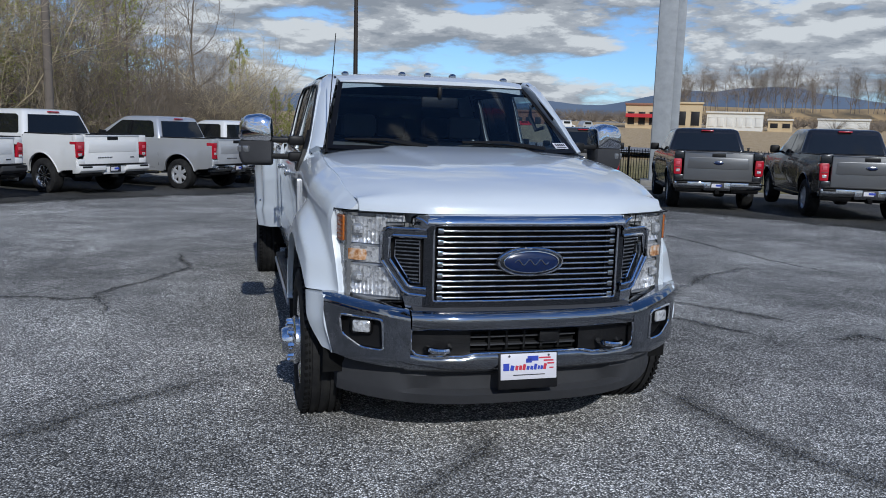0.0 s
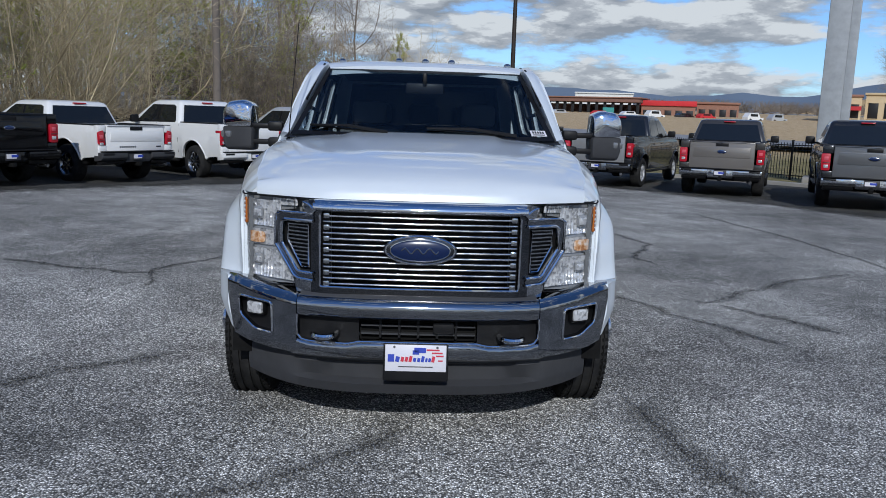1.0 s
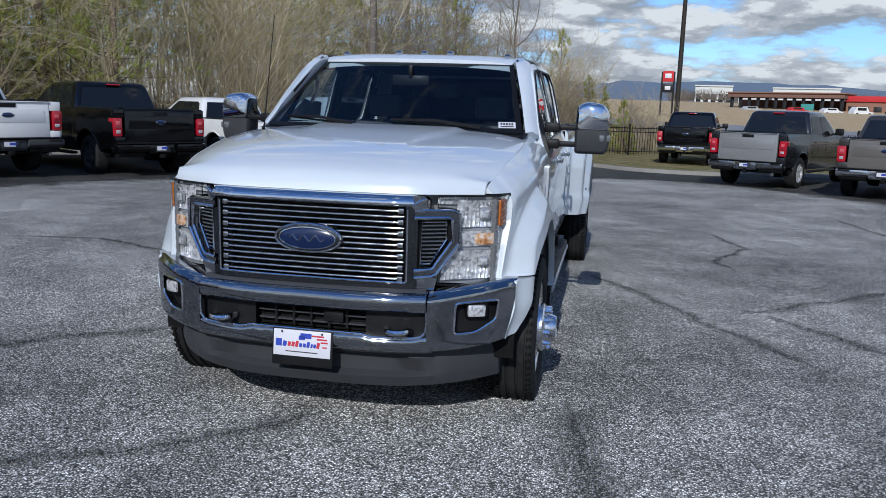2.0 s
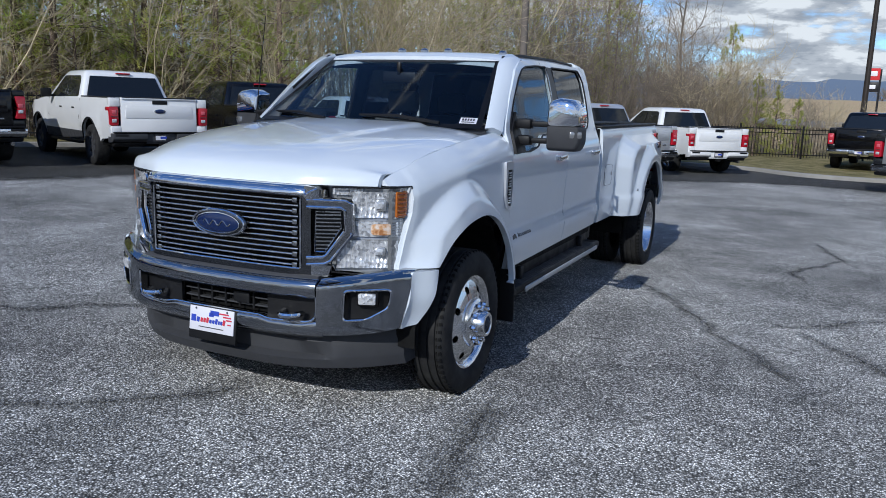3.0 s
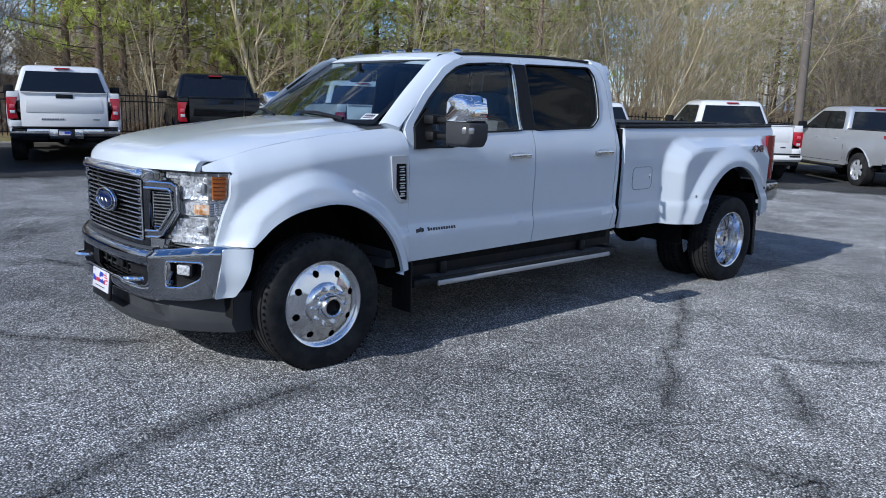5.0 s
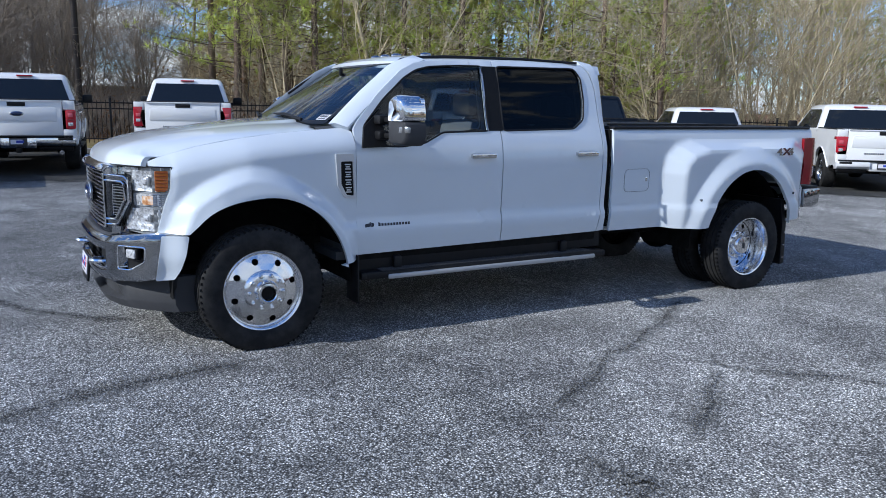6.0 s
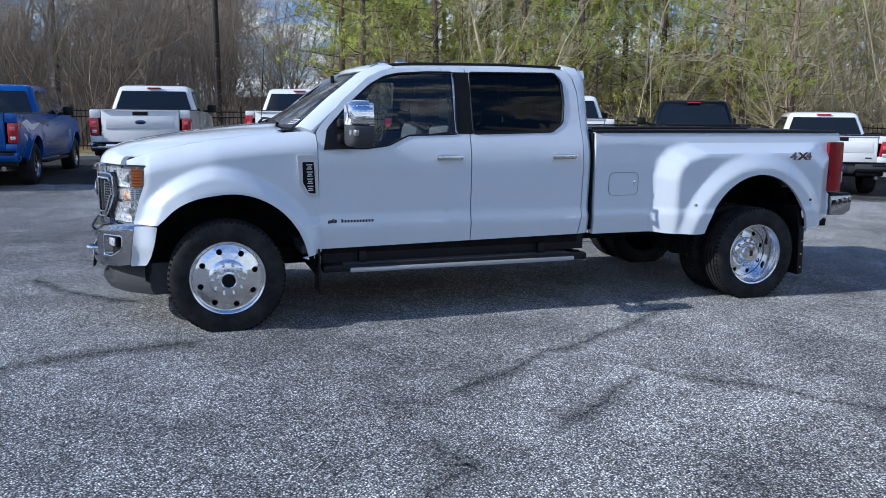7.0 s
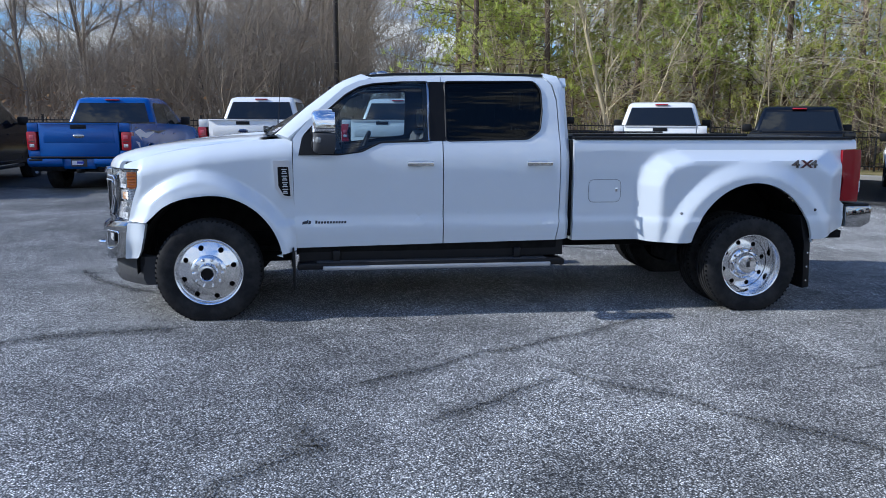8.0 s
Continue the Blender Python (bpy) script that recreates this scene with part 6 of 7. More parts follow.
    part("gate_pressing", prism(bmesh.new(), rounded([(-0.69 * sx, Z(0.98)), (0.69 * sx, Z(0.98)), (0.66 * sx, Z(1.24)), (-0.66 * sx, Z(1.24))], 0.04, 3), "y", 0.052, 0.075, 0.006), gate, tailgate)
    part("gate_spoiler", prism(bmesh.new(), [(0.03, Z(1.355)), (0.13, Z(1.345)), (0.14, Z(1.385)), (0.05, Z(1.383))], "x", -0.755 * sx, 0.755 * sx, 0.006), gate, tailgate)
    if emblem == "oval":
        bm = bmesh.new()
        bmesh.ops.create_uvsphere(bm, u_segments=24, v_segments=8, radius=1, matrix=Matrix.Translation((0, 0.048, Z(1.12))) @ Matrix.Diagonal((0.115, 0.014, 0.046, 1)))
        part("emblem", bm, M_SATIN, tailgate)
        bm = bmesh.new()
        bmesh.ops.create_uvsphere(bm, u_segments=24, v_segments=8, radius=1, matrix=Matrix.Translation((0, 0.044, Z(1.12))) @ Matrix.Diagonal((0.098, 0.014, 0.036, 1)))
        part("emblem_field", bm, M_BLUE if body is not M_BLUEPAINT else M_SATIN, tailgate)
    elif emblem == "bars":
        for k in range(9):
            part("badge_bar", boxes(((-0.40 + 0.045 * k, 0.056, Z(0.86)), (0.03, 0.008, 0.035), 0.001)), M_SATIN, tailgate)
        part("badge_bar", boxes(((0.55, 0.056, Z(0.86)), (0.12, 0.008, 0.03), 0.001)), M_SATIN, tailgate)
    bp = bmesh.new()
    for s in (1, -1):
        prism(bp, [(0.24, 0.50), (0.02, 0.52), (-0.06, 0.58), (-0.06, 0.68), (0.24, 0.70)], "x", s * 0.30, s * 0.97 * sx, 0.015)
    prism(bp, [(0.24, 0.48), (0.02, 0.48), (0.0, 0.54), (0.0, 0.68), (0.24, 0.70)], "x", -0.30, 0.30, 0.012)
    bob = part("rear_bumper", bp, bumper, th)
    part("bumper_pad", boxes(((0, 0.08, 0.708), (1.86 * sx, 0.27, 0.022), 0.006)), M_BLACK, bob)
    for s in (1, -1):
        part("step_recess", boxes(((s * 0.80 * sx, -0.052, 0.655), (0.26, 0.030, 0.045), 0.012)), M_BLACK, bob)
        part("bumper_underside", prism(bmesh.new(), [(0.22, 0.42), (0.06, 0.44), (0.02, 0.51), (0.22, 0.51)], "x", s * 0.34, s * 0.92 * sx, 0.01), M_BLACK, bob)
    part("tail_pipe", tube(bmesh.new(), [(0.62, 0.5, 0.42), (0.66, 0.2, 0.41), (0.72, 0.02, 0.40)], 0.04, 10), M_SATIN, bob)
    part("dealer_plate", boxes(((0, -0.008, 0.60), (0.30, 0.012, 0.15), 0.004)), M_INK, bob)
    part("plate_field", boxes(((-0.03, -0.015, 0.60), (0.20, 0.004, 0.085))), M_PAPER, bob)
    part("plate_print", boxes(((0.03, -0.019, 0.605), (0.13, 0.004, 0.045))), M_INKBLUE, bob)
    part("hitch", boxes(((0, 0.06, 0.44), (0.09, 0.22, 0.08), 0.01)), M_DARK, bob)
    return th


def privacy_material():
    m = Nodes("dark_tinted_glass", (0.010, 0.012, 0.014), 0.04, 0, 0, 0.5)
    m.set("Roughness", m.ramp(m.noise(3.0, 3), [(0.3, 0.02), (0.7, 0.05)]))
    m.bump(m.noise(2.2, 2, 0.5, (1, 1, 1.5)), 0.05, 0.03)
    return m.mat


M_PRIV = privacy_material()
M_FLEET = paint("fleet_white", (0.78, 0.78, 0.77))
M_SILVER = paint("silver_paint", (0.56, 0.57, 0.585), 0.32, 0.45)
# Paler greys for tailgates: the sun on them is put into the paint.
M_SUNLITGREY = paint("sunlit_grey_paint", (0.13, 0.133, 0.138), 0.3, 0.3)
M_SUNLITSTONE = paint("sunlit_stone_tailgate", (0.19, 0.175, 0.16), 0.3, 0.3)
M_SUNLITGATE = paint("sunlit_grey_tailgate", (0.30, 0.305, 0.31), 0.3, 0.3)
M_SHADEDSTONE = Nodes("shaded_stone_paint", (0.055, 0.051, 0.047), 0.25, 0.3, 0.8).mat
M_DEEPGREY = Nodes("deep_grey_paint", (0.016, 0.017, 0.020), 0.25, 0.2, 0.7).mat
M_BLACKPAINT = Nodes("black_paint", (0.0022, 0.0023, 0.003), 0.12, 0, 0.0, 0.5).mat
M_NAVY = Nodes("navy_paint", (0.004, 0.005, 0.010), 0.15, 0, 0.0, 0.3).mat
M_BLUEPAINT = Nodes("bright_blue_paint", (0.003, 0.078, 0.32), 0.25, 0.1, 0.05).mat

pickup(-4.14, 15.30, 49.0, M_FLEET, "white full-size pickup with painted bumper parked by the woods", bumper=M_FLEET, rim=M_SATIN, spokes=10, emblem="bars", lamp="titan")
pickup(-1.36, 17.81, 52.4, M_SILVER, "silver crew-cab pickup with chrome bumper parked in the row", rim=M_RIM, spokes=6, emblem="bars", lamp="chevy")
pickup(0.12, 20.71, 39.9, M_FLEET, "white pickup at the end of the row beside the fence", bumper=M_FLEET, rim=M_SATIN, emblem="oval")
pickup(-6.08, 12.62, 56.0, M_FLEET, "white mid-size pickup with dark bumper", 0.93, 0.87, bumper=M_GREY, rim=M_SATIN, spokes=6, emblem="bars", lamp="toyota")
pickup(-7.60, 10.38, 60.1, M_BLACKPAINT, "black pickup with black bumper", bumper=M_BLACKPAINT, rim=M_GREY, emblem="oval")
pickup(-9.20, 8.05, 66.4, M_FLEET, "white off-road pickup with dark lower cladding and bumper", bumper=M_GREY, rim=M_GREY, emblem="oval", lower=M_GREY, lift=0.04)
pickup(-11.02, 5.27, 70.8, M_BLACKPAINT, "black pickup with chrome bumper before the fence", emblem="bars", lamp="chevy", lift=0.04)
pickup(-11.47, 2.14, 74.5, M_FLEET, "white work pickup with dark lower bumper", bumper=M_CHROME, emblem="bars", lamp="chevy", lift=0.05)
pickup(-10.80, -0.99, 82.6, M_FLEET, "white pickup with chrome rear bumper", emblem="oval", lift=0.05)
pickup(-9.03, -3.94, 85.4, M_BLUEPAINT, "bright blue pickup with a white side graphic", bumper=M_BLUEPAINT, rim=M_SATIN, emblem="oval", graphic=True)
pickup(-8.15, -6.95, 92.0, M_NAVY, "dark navy pickup at the end of the row", emblem="oval")
pickup(4.00, 25.67, -10.9, M_BLACKPAINT, "black pickup parked up on the grass", emblem="oval", lift=0.12)
# Bodies coloured dark as in shade, tailgates pale as in sun.
pickup(4.80, 17.34, -30.9, M_DEEPGREY, "grey heavy-duty pickup, tailgate painted paler as if sunlit", 1.0, 1.06, bumper=M_SATIN, emblem=None, gate=M_SUNLITGATE)
pickup(7.34, 14.85, -25.0, M_SHADEDSTONE, "stone-grey pickup with chrome bumper, tailgate painted paler as if sunlit", emblem="oval", gate=M_SUNLITSTONE)
pickup(9.36, 11.70, -24.1, M_DEEPGREY, "dark grey pickup with chrome bumper, tailgate painted paler as if sunlit", emblem="oval", gate=M_SUNLITGREY)
pickup(11.16, 9.04, -24.9, M_DEEPGREY, "dark pickup with chrome bumper, tailgate painted paler as if sunlit", emblem="oval", gate=M_SUNLITGREY)
# ---------------------------------------------------------------- woods


def bark_material(name, a, b):
    m = Nodes(name, a, 0.95, 0, 0, 0.1)
    v = m.mix(m.noise(6.0, 5, 0.6, (1, 1, 0.15)), a, b)
    m.set("Base Color", m.mix(1.0, v, m.ramp(m.random(), [(0, 0.7), (1, 1.25)]), "MULTIPLY"))
    return m.mat


def leaf_material(name, a, b, c):
    m = Nodes(name, a, 0.7, 0, 0, 0.25)
    g = m.n.new("ShaderNodeNewGeometry").outputs["Random Per Island"]
    v = m.mix(g, a, b)
    col = m.mix(m.ramp(m.random(), [(0.3, 0), (1, 1)]), v, m.mix(g, b, c))
    m.set("Base Color", col)
    tl, mx = m.n.new("ShaderNodeBsdfTranslucent"), m.n.new("ShaderNodeMixShader")
    m.l.new(col, tl.inputs[0])
    mx.inputs[0].default_value = 0.55
    m.l.new(m.b.outputs[0], mx.inputs[1]), m.l.new(tl.outputs[0], mx.inputs[2])
    m.l.new(mx.outputs[0], m.out.inputs["Surface"])
    return m.mat


M_BARK = bark_material("grey_bark", (0.36, 0.29, 0.21), (0.56, 0.48, 0.37))
M_TWIG = bark_material("tan_twigs", (0.44, 0.37, 0.24), (0.64, 0.54, 0.37))
# Darker bark copies: shade of the far and left woods put into the colour.
M_SHADEBARK = bark_material("shaded_brown_bark", (0.27, 0.21, 0.14), (0.48, 0.385, 0.26))
M_DIMBARK = bark_material("dim_bark", (0.19, 0.155, 0.125), (0.38, 0.32, 0.255))
M_PINEBARK = bark_material("pine_bark", (0.12, 0.09, 0.07), (0.26, 0.19, 0.15))
M_PINE = leaf_material("pine_needles", (0.36, 0.45, 0.10), (0.56, 0.63, 0.16), (0.66, 0.67, 0.21))
M_CEDAR = leaf_material("olive_evergreen", (0.42, 0.45, 0.12), (0.60, 0.60, 0.18), (0.68, 0.63, 0.23))
M_DRYLEAF = leaf_material("dry_leaves", (0.25, 0.14, 0.07), (0.38, 0.24, 0.12), (0.45, 0.33, 0.19))


class Sticks:
    """Many thin tapered twigs gathered into one mesh."""

    def __init__(self):
        self.v, self.f = [], []

    def seg(self, a, b, ra, rb, n=3):
        d = (b - a)
        if d.length < 1e-5:
            return
        d = d.normalized()
        u = d.cross(Vector((0.31, 0.17, 0.93)))
        u = u.normalized() if u.length > 0.02 else Vector((1, 0, 0))
        w, i = d.cross(u), len(self.v)
        for c, r in ((a, ra), (b, rb)):
            for k in range(n):
                t = 2 * math.pi * k / n
                self.v.append(tuple(c + u * (r * math.cos(t)) + w * (r * math.sin(t))))
        for k in range(n):
            j = (k + 1) % n
            self.f.append((i + k, i + j, i + n + j, i + n + k))

    def blade(self, a, d, w):
        i = len(self.v)
        u = d.cross(Vector((0.3, 0.5, 0.8))).normalized() * w
        self.v += [tuple(a - u), tuple(a + u), tuple(a + d)]
        self.f.append((i, i + 1, i + 2))

    def mesh(self, name, material):
        me = bpy.data.meshes.new(name)
        me.from_pydata(self.v, [], self.f)
        me.materials.append(material)
        for p in me.polygons:
            p.use_smooth = True
        return me


def rand_dir(rnd, d, spread):
    """A direction turned away from d by about the spread, in degrees."""
    a = d.cross(Vector((rnd.uniform(-1, 1), rnd.uniform(-1, 1), rnd.uniform(-1, 1))))
    if a.length < 1e-3:
        a = Vector((1, 0, 0))
    return (Matrix.Rotation(radians(spread * rnd.uniform(0.7, 1.3)), 3, a.normalized()) @ d).normalized()


def grow(st, rnd, p, d, length, r, level, top, stem=None):
    """One limb with its side limbs; limbs bend up towards the light. The main stem may go into a mesh of its own."""
    n = 5 if level < 2 else 3
    q, step = p.copy(), length / n
    for k in range(n):
        d2 = rand_dir(rnd, d, 8 + 5 * level)
        d = (d2 + Vector((0, 0, (0.04, 0.11, 0.07, 0.05)[level]))).normalized()
        q2 = q + d * step
        r2 = r * (1 - 0.75 * (k + 1) / n) if level else r * (1 - 0.6 * (k + 1) / n)
        (stem or st).seg(q, q2, r * (1 - 0.7 * k / n), max(r2, 0.004), 5 if level == 0 else 3)
        if level < top:
            kids = {0: 3, 1: 3, 2: 3, 3: 2}[level]
            if level or k:
                for _ in range(kids):
                    c = q + (q2 - q) * rnd.random()
                    grow(st, rnd, c, rand_dir(rnd, d, 50 if level == 0 else 42), length * rnd.uniform(0.30, 0.50), max(r * 0.42 * (1 - 0.5 * k / n), 0.005), level + 1, top)
        q = q2


def bare_tree(seed, h, r, top=3):
    rnd, st, stem = random.Random(seed), Sticks(), Sticks()
    grow(st, rnd, Vector((0, 0, -0.3)), Vector((rnd.uniform(-0.08, 0.08), rnd.uniform(-0.08, 0.08), 1)).normalized(), h, r, 0, top, stem)
    return stem, st


def shrub(seed, h, n=16):
    """Many stems fanning out from one foot."""
    rnd, st, stem = random.Random(seed), Sticks(), Sticks()
    for _ in range(n):
        a = rnd.uniform(0, 6.28)
        d = Vector((math.cos(a) * rnd.uniform(0.15, 0.75), math.sin(a) * rnd.uniform(0.15, 0.75), 1)).normalized()
        grow(st, rnd, Vector((math.cos(a) * 0.2, math.sin(a) * 0.2, -0.1)), d, h * rnd.uniform(0.7, 1.1), 0.030, 1, 3, stem)
    return stem, st


def pine(seed, h, first, spread):
    """Bare trunk below, whorls of drooping limbs with tufts of needles above."""
    rnd, tr, ne = random.Random(seed), Sticks(), Sticks()
    p = Vector((0, 0, -0.3))
    lean = Vector((rnd.uniform(-0.03, 0.03), rnd.uniform(-0.03, 0.03), 1)).normalized()
    for k in range(8):
        tr.seg(p + lean * (h * k / 8), p + lean * (h * (k + 1) / 8), 0.16 * (1 - 0.1 * k), 0.16 * (1 - 0.1 * (k + 1)), 7)
    z = first * 0.35
    while z < h:
        dead = z < first
        for _ in range(2 if dead else 3):
            a = rnd.uniform(0, 6.28)
            ln = (0.8 if dead else spread * (1 - 0.75 * (z - first) / (h - first + 0.1))) * rnd.uniform(0.6, 1.15)
            d = Vector((math.cos(a), math.sin(a), rnd.uniform(-0.12, 0.35))).normalized()
            q = p + lean * (z + rnd.uniform(0, 0.4))
            for k in range(4):
                q2 = q + d * (ln / 4)
                tr.seg(q, q2, 0.028 * (1 - k / 5), 0.028 * (1 - (k + 1) / 5), 3)
                if not dead and k:
                    for _ in range(3):
                        t = q2 + Vector((rnd.uniform(-0.3, 0.3), rnd.uniform(-0.3, 0.3), rnd.uniform(-0.1, 0.28)))
                        tr.seg(q2, t, 0.008, 0.004, 3)
                        for _ in range(20):
                            b = Vector((rnd.gauss(0, 1), rnd.gauss(0, 1), rnd.gauss(0.35, 0.9))).normalized()
                            ne.blade(t, b * rnd.uniform(0.15, 0.30), 0.018)
                d = (d + Vector((rnd.uniform(-0.2, 0.2), rnd.uniform(-0.2, 0.2), 0.06))).normalized()
                q = q2
        z += 0.55 if dead else 0.50
    return tr, ne


def cedar(seed, h, w):
    """A ragged, olive-coloured evergreen, leafy to the ground."""
    rnd, tr, ne = random.Random(seed), Sticks(), Sticks()
    tr.seg(Vector((0, 0, -0.2)), Vector((0, 0, h)), 0.07, 0.01, 5)
    for _ in range(int(95 * h / 4)):
        z = h * rnd.random() ** 1.15
        a, rr = rnd.uniform(0, 6.28), w * (1 - z / h) ** 0.7 * rnd.uniform(0.35, 1.1)
        t = Vector((math.cos(a) * rr, math.sin(a) * rr, z + 0.25 * rr))
        tr.seg(Vector((0, 0, max(0, z - 0.1))), t, 0.012, 0.004, 3)
        for _ in range(22):
            b = Vector((rnd.gauss(0, 1), rnd.gauss(0, 1), rnd.gauss(0.5, 0.8))).normalized()
            c = t * rnd.uniform(0.75, 1.0)
            c.z = t.z + rnd.uniform(-0.15, 0.15)
            ne.blade(c, b * rnd.uniform(0.12, 0.24), 0.022)
    return tr, ne


KINDS = {}


def wooden(key, made, material):
    KINDS[key] = [("trunk", made[0].mesh("trunk", material)), ("crown", made[1].mesh("crown", material))]


for k in range(5):
    wooden(("bare", k), bare_tree(20 + k, 9.5 + 1.1 * k, 0.10 + 0.014 * k), M_BARK)
for k in range(3):
    wooden(("pale", k), bare_tree(40 + k, 8.0 + 1.0 * k, 0.085), M_TWIG)
    wooden(("fan", k), shrub(70 + k, 6.0 + 0.8 * k, 11), (M_BARK, M_TWIG, M_TWIG)[k])
    wooden(("shrub", k), shrub(60 + k, 2.6 + 0.5 * k), (M_BARK, M_TWIG, M_TWIG)[k])
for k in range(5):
    wooden(("ash", k), bare_tree(120 + k, 8.5 + 1.0 * k, 0.10), M_DIMBARK)
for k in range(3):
    wooden(("ashfan", k), shrub(130 + k, 5.2 + 0.8 * k, 17), M_DIMBARK)
for k in range(3):
    wooden(("palefan", k), shrub(140 + k, 7.0 + 0.6 * k, 6), M_TWIG)
for k in range(3):
    t, n = pine(80 + k, 12 + k, 1.9 + 0.6 * k, 3.0)
    KINDS["pine", k] = [("trunk", t.mesh("trunk", M_PINEBARK)), ("crown", n.mesh("crown", M_PINE))]
for k in range(3):
    t, n = cedar(90 + k, (3.4, 5.0, 7.0)[k], (1.3, 1.6, 2.0)[k])
    KINDS["cedar", k] = [("trunk", t.mesh("trunk", M_PINEBARK)), ("crown", n.mesh("crown", M_CEDAR))]
TREE_WORDS = {"fan": ("bare_tree", "leafless many-stemmed tree with spreading branches by the fence", "tree"), "bare": ("bare_tree", "leafless grey-barked tree in the woods behind the fence", "tree"), "pale": ("bare_tree", "leafless pale tan tree at the wood's edge", "tree"), "palefan": ("bare_tree", "sunlit pale tan tree with several bare stems", "tree"), "ash": ("bare_tree", "leafless grey-brown tree behind the fence", "tree"), "ashfan": ("bare_tree", "bushy leafless grey-brown tree by the fence", "tree"), "shrub": ("bare_shrub", "bare many-stemmed shrub along the fence", "shrub"),
              "pine": ("pine_tree", "tall pine with bare lower trunk and green crown", "tree"), "cedar": ("evergreen_shrub", "ragged olive-green evergreen at the wood's edge", "shrub")}


def plant(kind, k, x, y, size, turn):
    nm, lab, cat = TREE_WORDS[kind]
    th = thing(nm, pose(x, y, verge_z(x, y) - 0.05, 0, 0, turn) @ Matrix.Scale(size, 4), lab, cat, "woods")
    for pn, me in KINDS[kind, k]:
        ob = new(pn, me)
        ob.parent = th


rnd = random.Random(7)


def polar(az, r):
    """A place seen from the middle of the lot, at a bearing from the y axis."""
    return 3 + r * math.sin(radians(az)), 1 + r * math.cos(radians(az))


MIX = [(-128, -106, "ash bare ash ashfan"), (-106, -86, "ash ashfan ash ashfan"), (-86, -80, "ash ashfan"), (-80, -62, "pine pine pine pine cedar pine pale"), (-62, -44, "pine pine cedar fan pine cedar pale"), (-44, -34, "bare pale cedar pine pale bare"), (-34, -26, "fan bare cedar pale pine bare"), (-26, -6, "ash ashfan bare ashfan ash cedar")]
for a0, a1, kinds in MIX:
    kinds = kinds.split()
    near = lerp((a0 + a1) / 2, [(-128, 37), (-95, 37), (-84, 36), (-78, 26), (-70, 25), (-45, 24.5), (-20, 31), (-6, 34)])
    for row, (gap, off) in enumerate(((2.7, 0.5), (3.0, 4.5), (3.4, 9.0), (4.0, 15.0), (5.0, 22.0))):
        r = near + off
        n = int(radians(a1 - a0) * r / gap)
        for i in range(n):
            az = a0 + (a1 - a0) * (i + rnd.random()) / n
            kind = rnd.choice(kinds)
            if row == 0 and kind in ("pine", "bare") and az > -66:
                kind = rnd.choice(("pale", "pine", "cedar", "fan") if az < -36 else ("pale", "pale", "fan"))
            if row < 2 and az < -84 and kind == "pale":
                kind = "fan"
            if row > 1 and kind == "shrub":
                kind = "bare"
            if -87 < az < -80.5 and row > 0 or row > 2 and -80 < az < -44 and i % 2:
                continue
            k = rnd.randrange(5 if kind in ("bare", "ash") else 3)
            size = rnd.uniform(0.8, 1.2) * (0.72 if az > -13 else 1.0) * (0.95 if az < -84 and kind not in ("bare", "ash") else 1) * ((1.2 if az > -100 else 0.95) if az < -84 else 1)
            x, y = polar(az, r + rnd.uniform(-1.6, 1.6))
            plant(kind, k, x, y, size, rnd.uniform(0, 360))
for az, r, kind, k, size in ((-5, 31.5, "cedar", 2, 0.5), (-7.5, 32, "ashfan", 1, 0.55), (-2, 32, "cedar", 0, 0.7), (-9.5, 32, "ashfan", 2, 0.62), (-12, 31.5, "ashfan", 0, 0.75), (-14.5, 31, "ashfan", 1, 0.8), (-17.5, 30.5, "ashfan", 2, 0.85), (-21, 30, "fan", 0, 0.9), (-3.5, 33, "cedar", 1, 0.6), (-6.5, 34, "shrub", 2, 1.2), (-8.5, 33, "shrub", 1, 1.35), (-1.0, 34, "shrub", 0, 0.9), (-10.5, 35, "ashfan", 1, 0.6), (0.8, 36, "shrub", 1, 0.8)):
    x, y = polar(az, r)
    plant(kind, k, x, y, size, 40 * k + 10 * az)

for az, r, kind, k, size in ((-108, 30, "ashfan", 1, 0.8), (-103, 29, "ashfan", 2, 0.9), (-98, 27.5, "ashfan", 0, 1.2), (-94, 28.5, "ashfan", 1, 1.1), (-89, 28, "ashfan", 2, 0.9), (-85, 28.5, "ashfan", 0, 0.85),
                             (-78.2, 25.5, "pine", 0, 1.0), (-76, 28, "pine", 1, 0.95), (-72, 25, "pine", 2, 0.9), (-68, 28.5, "pine", 0, 1.0), (-65, 25.5, "pine", 1, 0.9), (-60.5, 24.8, "pine", 2, 0.85), (-57, 28.5, "pine", 0, 1.0), (-54, 25.5, "pine", 1, 0.9), (-49, 25, "pine", 2, 0.85), (-45, 28, "pine", 0, 0.95), (-70, 24.8, "cedar", 2, 0.85), (-59, 24.9, "cedar", 2, 0.8), (-51.5, 25, "cedar", 2, 0.9), (-63, 24.6, "cedar", 2, 0.9), (-55, 24.6, "cedar", 1, 1.0), (-48, 24.8, "cedar", 2, 0.8),
                             (-75, 24.5, "palefan", 0, 0.9), (-66, 24, "palefan", 1, 0.95), (-55, 23.8, "palefan", 2, 1.05), (-45, 24.3, "palefan", 0, 1.0), (-42, 25.5, "palefan", 1, 1.0), (-39.5, 26.5, "palefan", 0, 1.1), (-36.5, 26, "palefan", 2, 1.1), (-34.5, 27, "palefan", 0, 1.05), (-29, 28.5, "palefan", 1, 1.1), (-32, 27.5, "palefan", 0, 1.0)):
    x, y = polar(az, r)
    plant(kind, k, x, y, size, 67 * k + 11 * az)

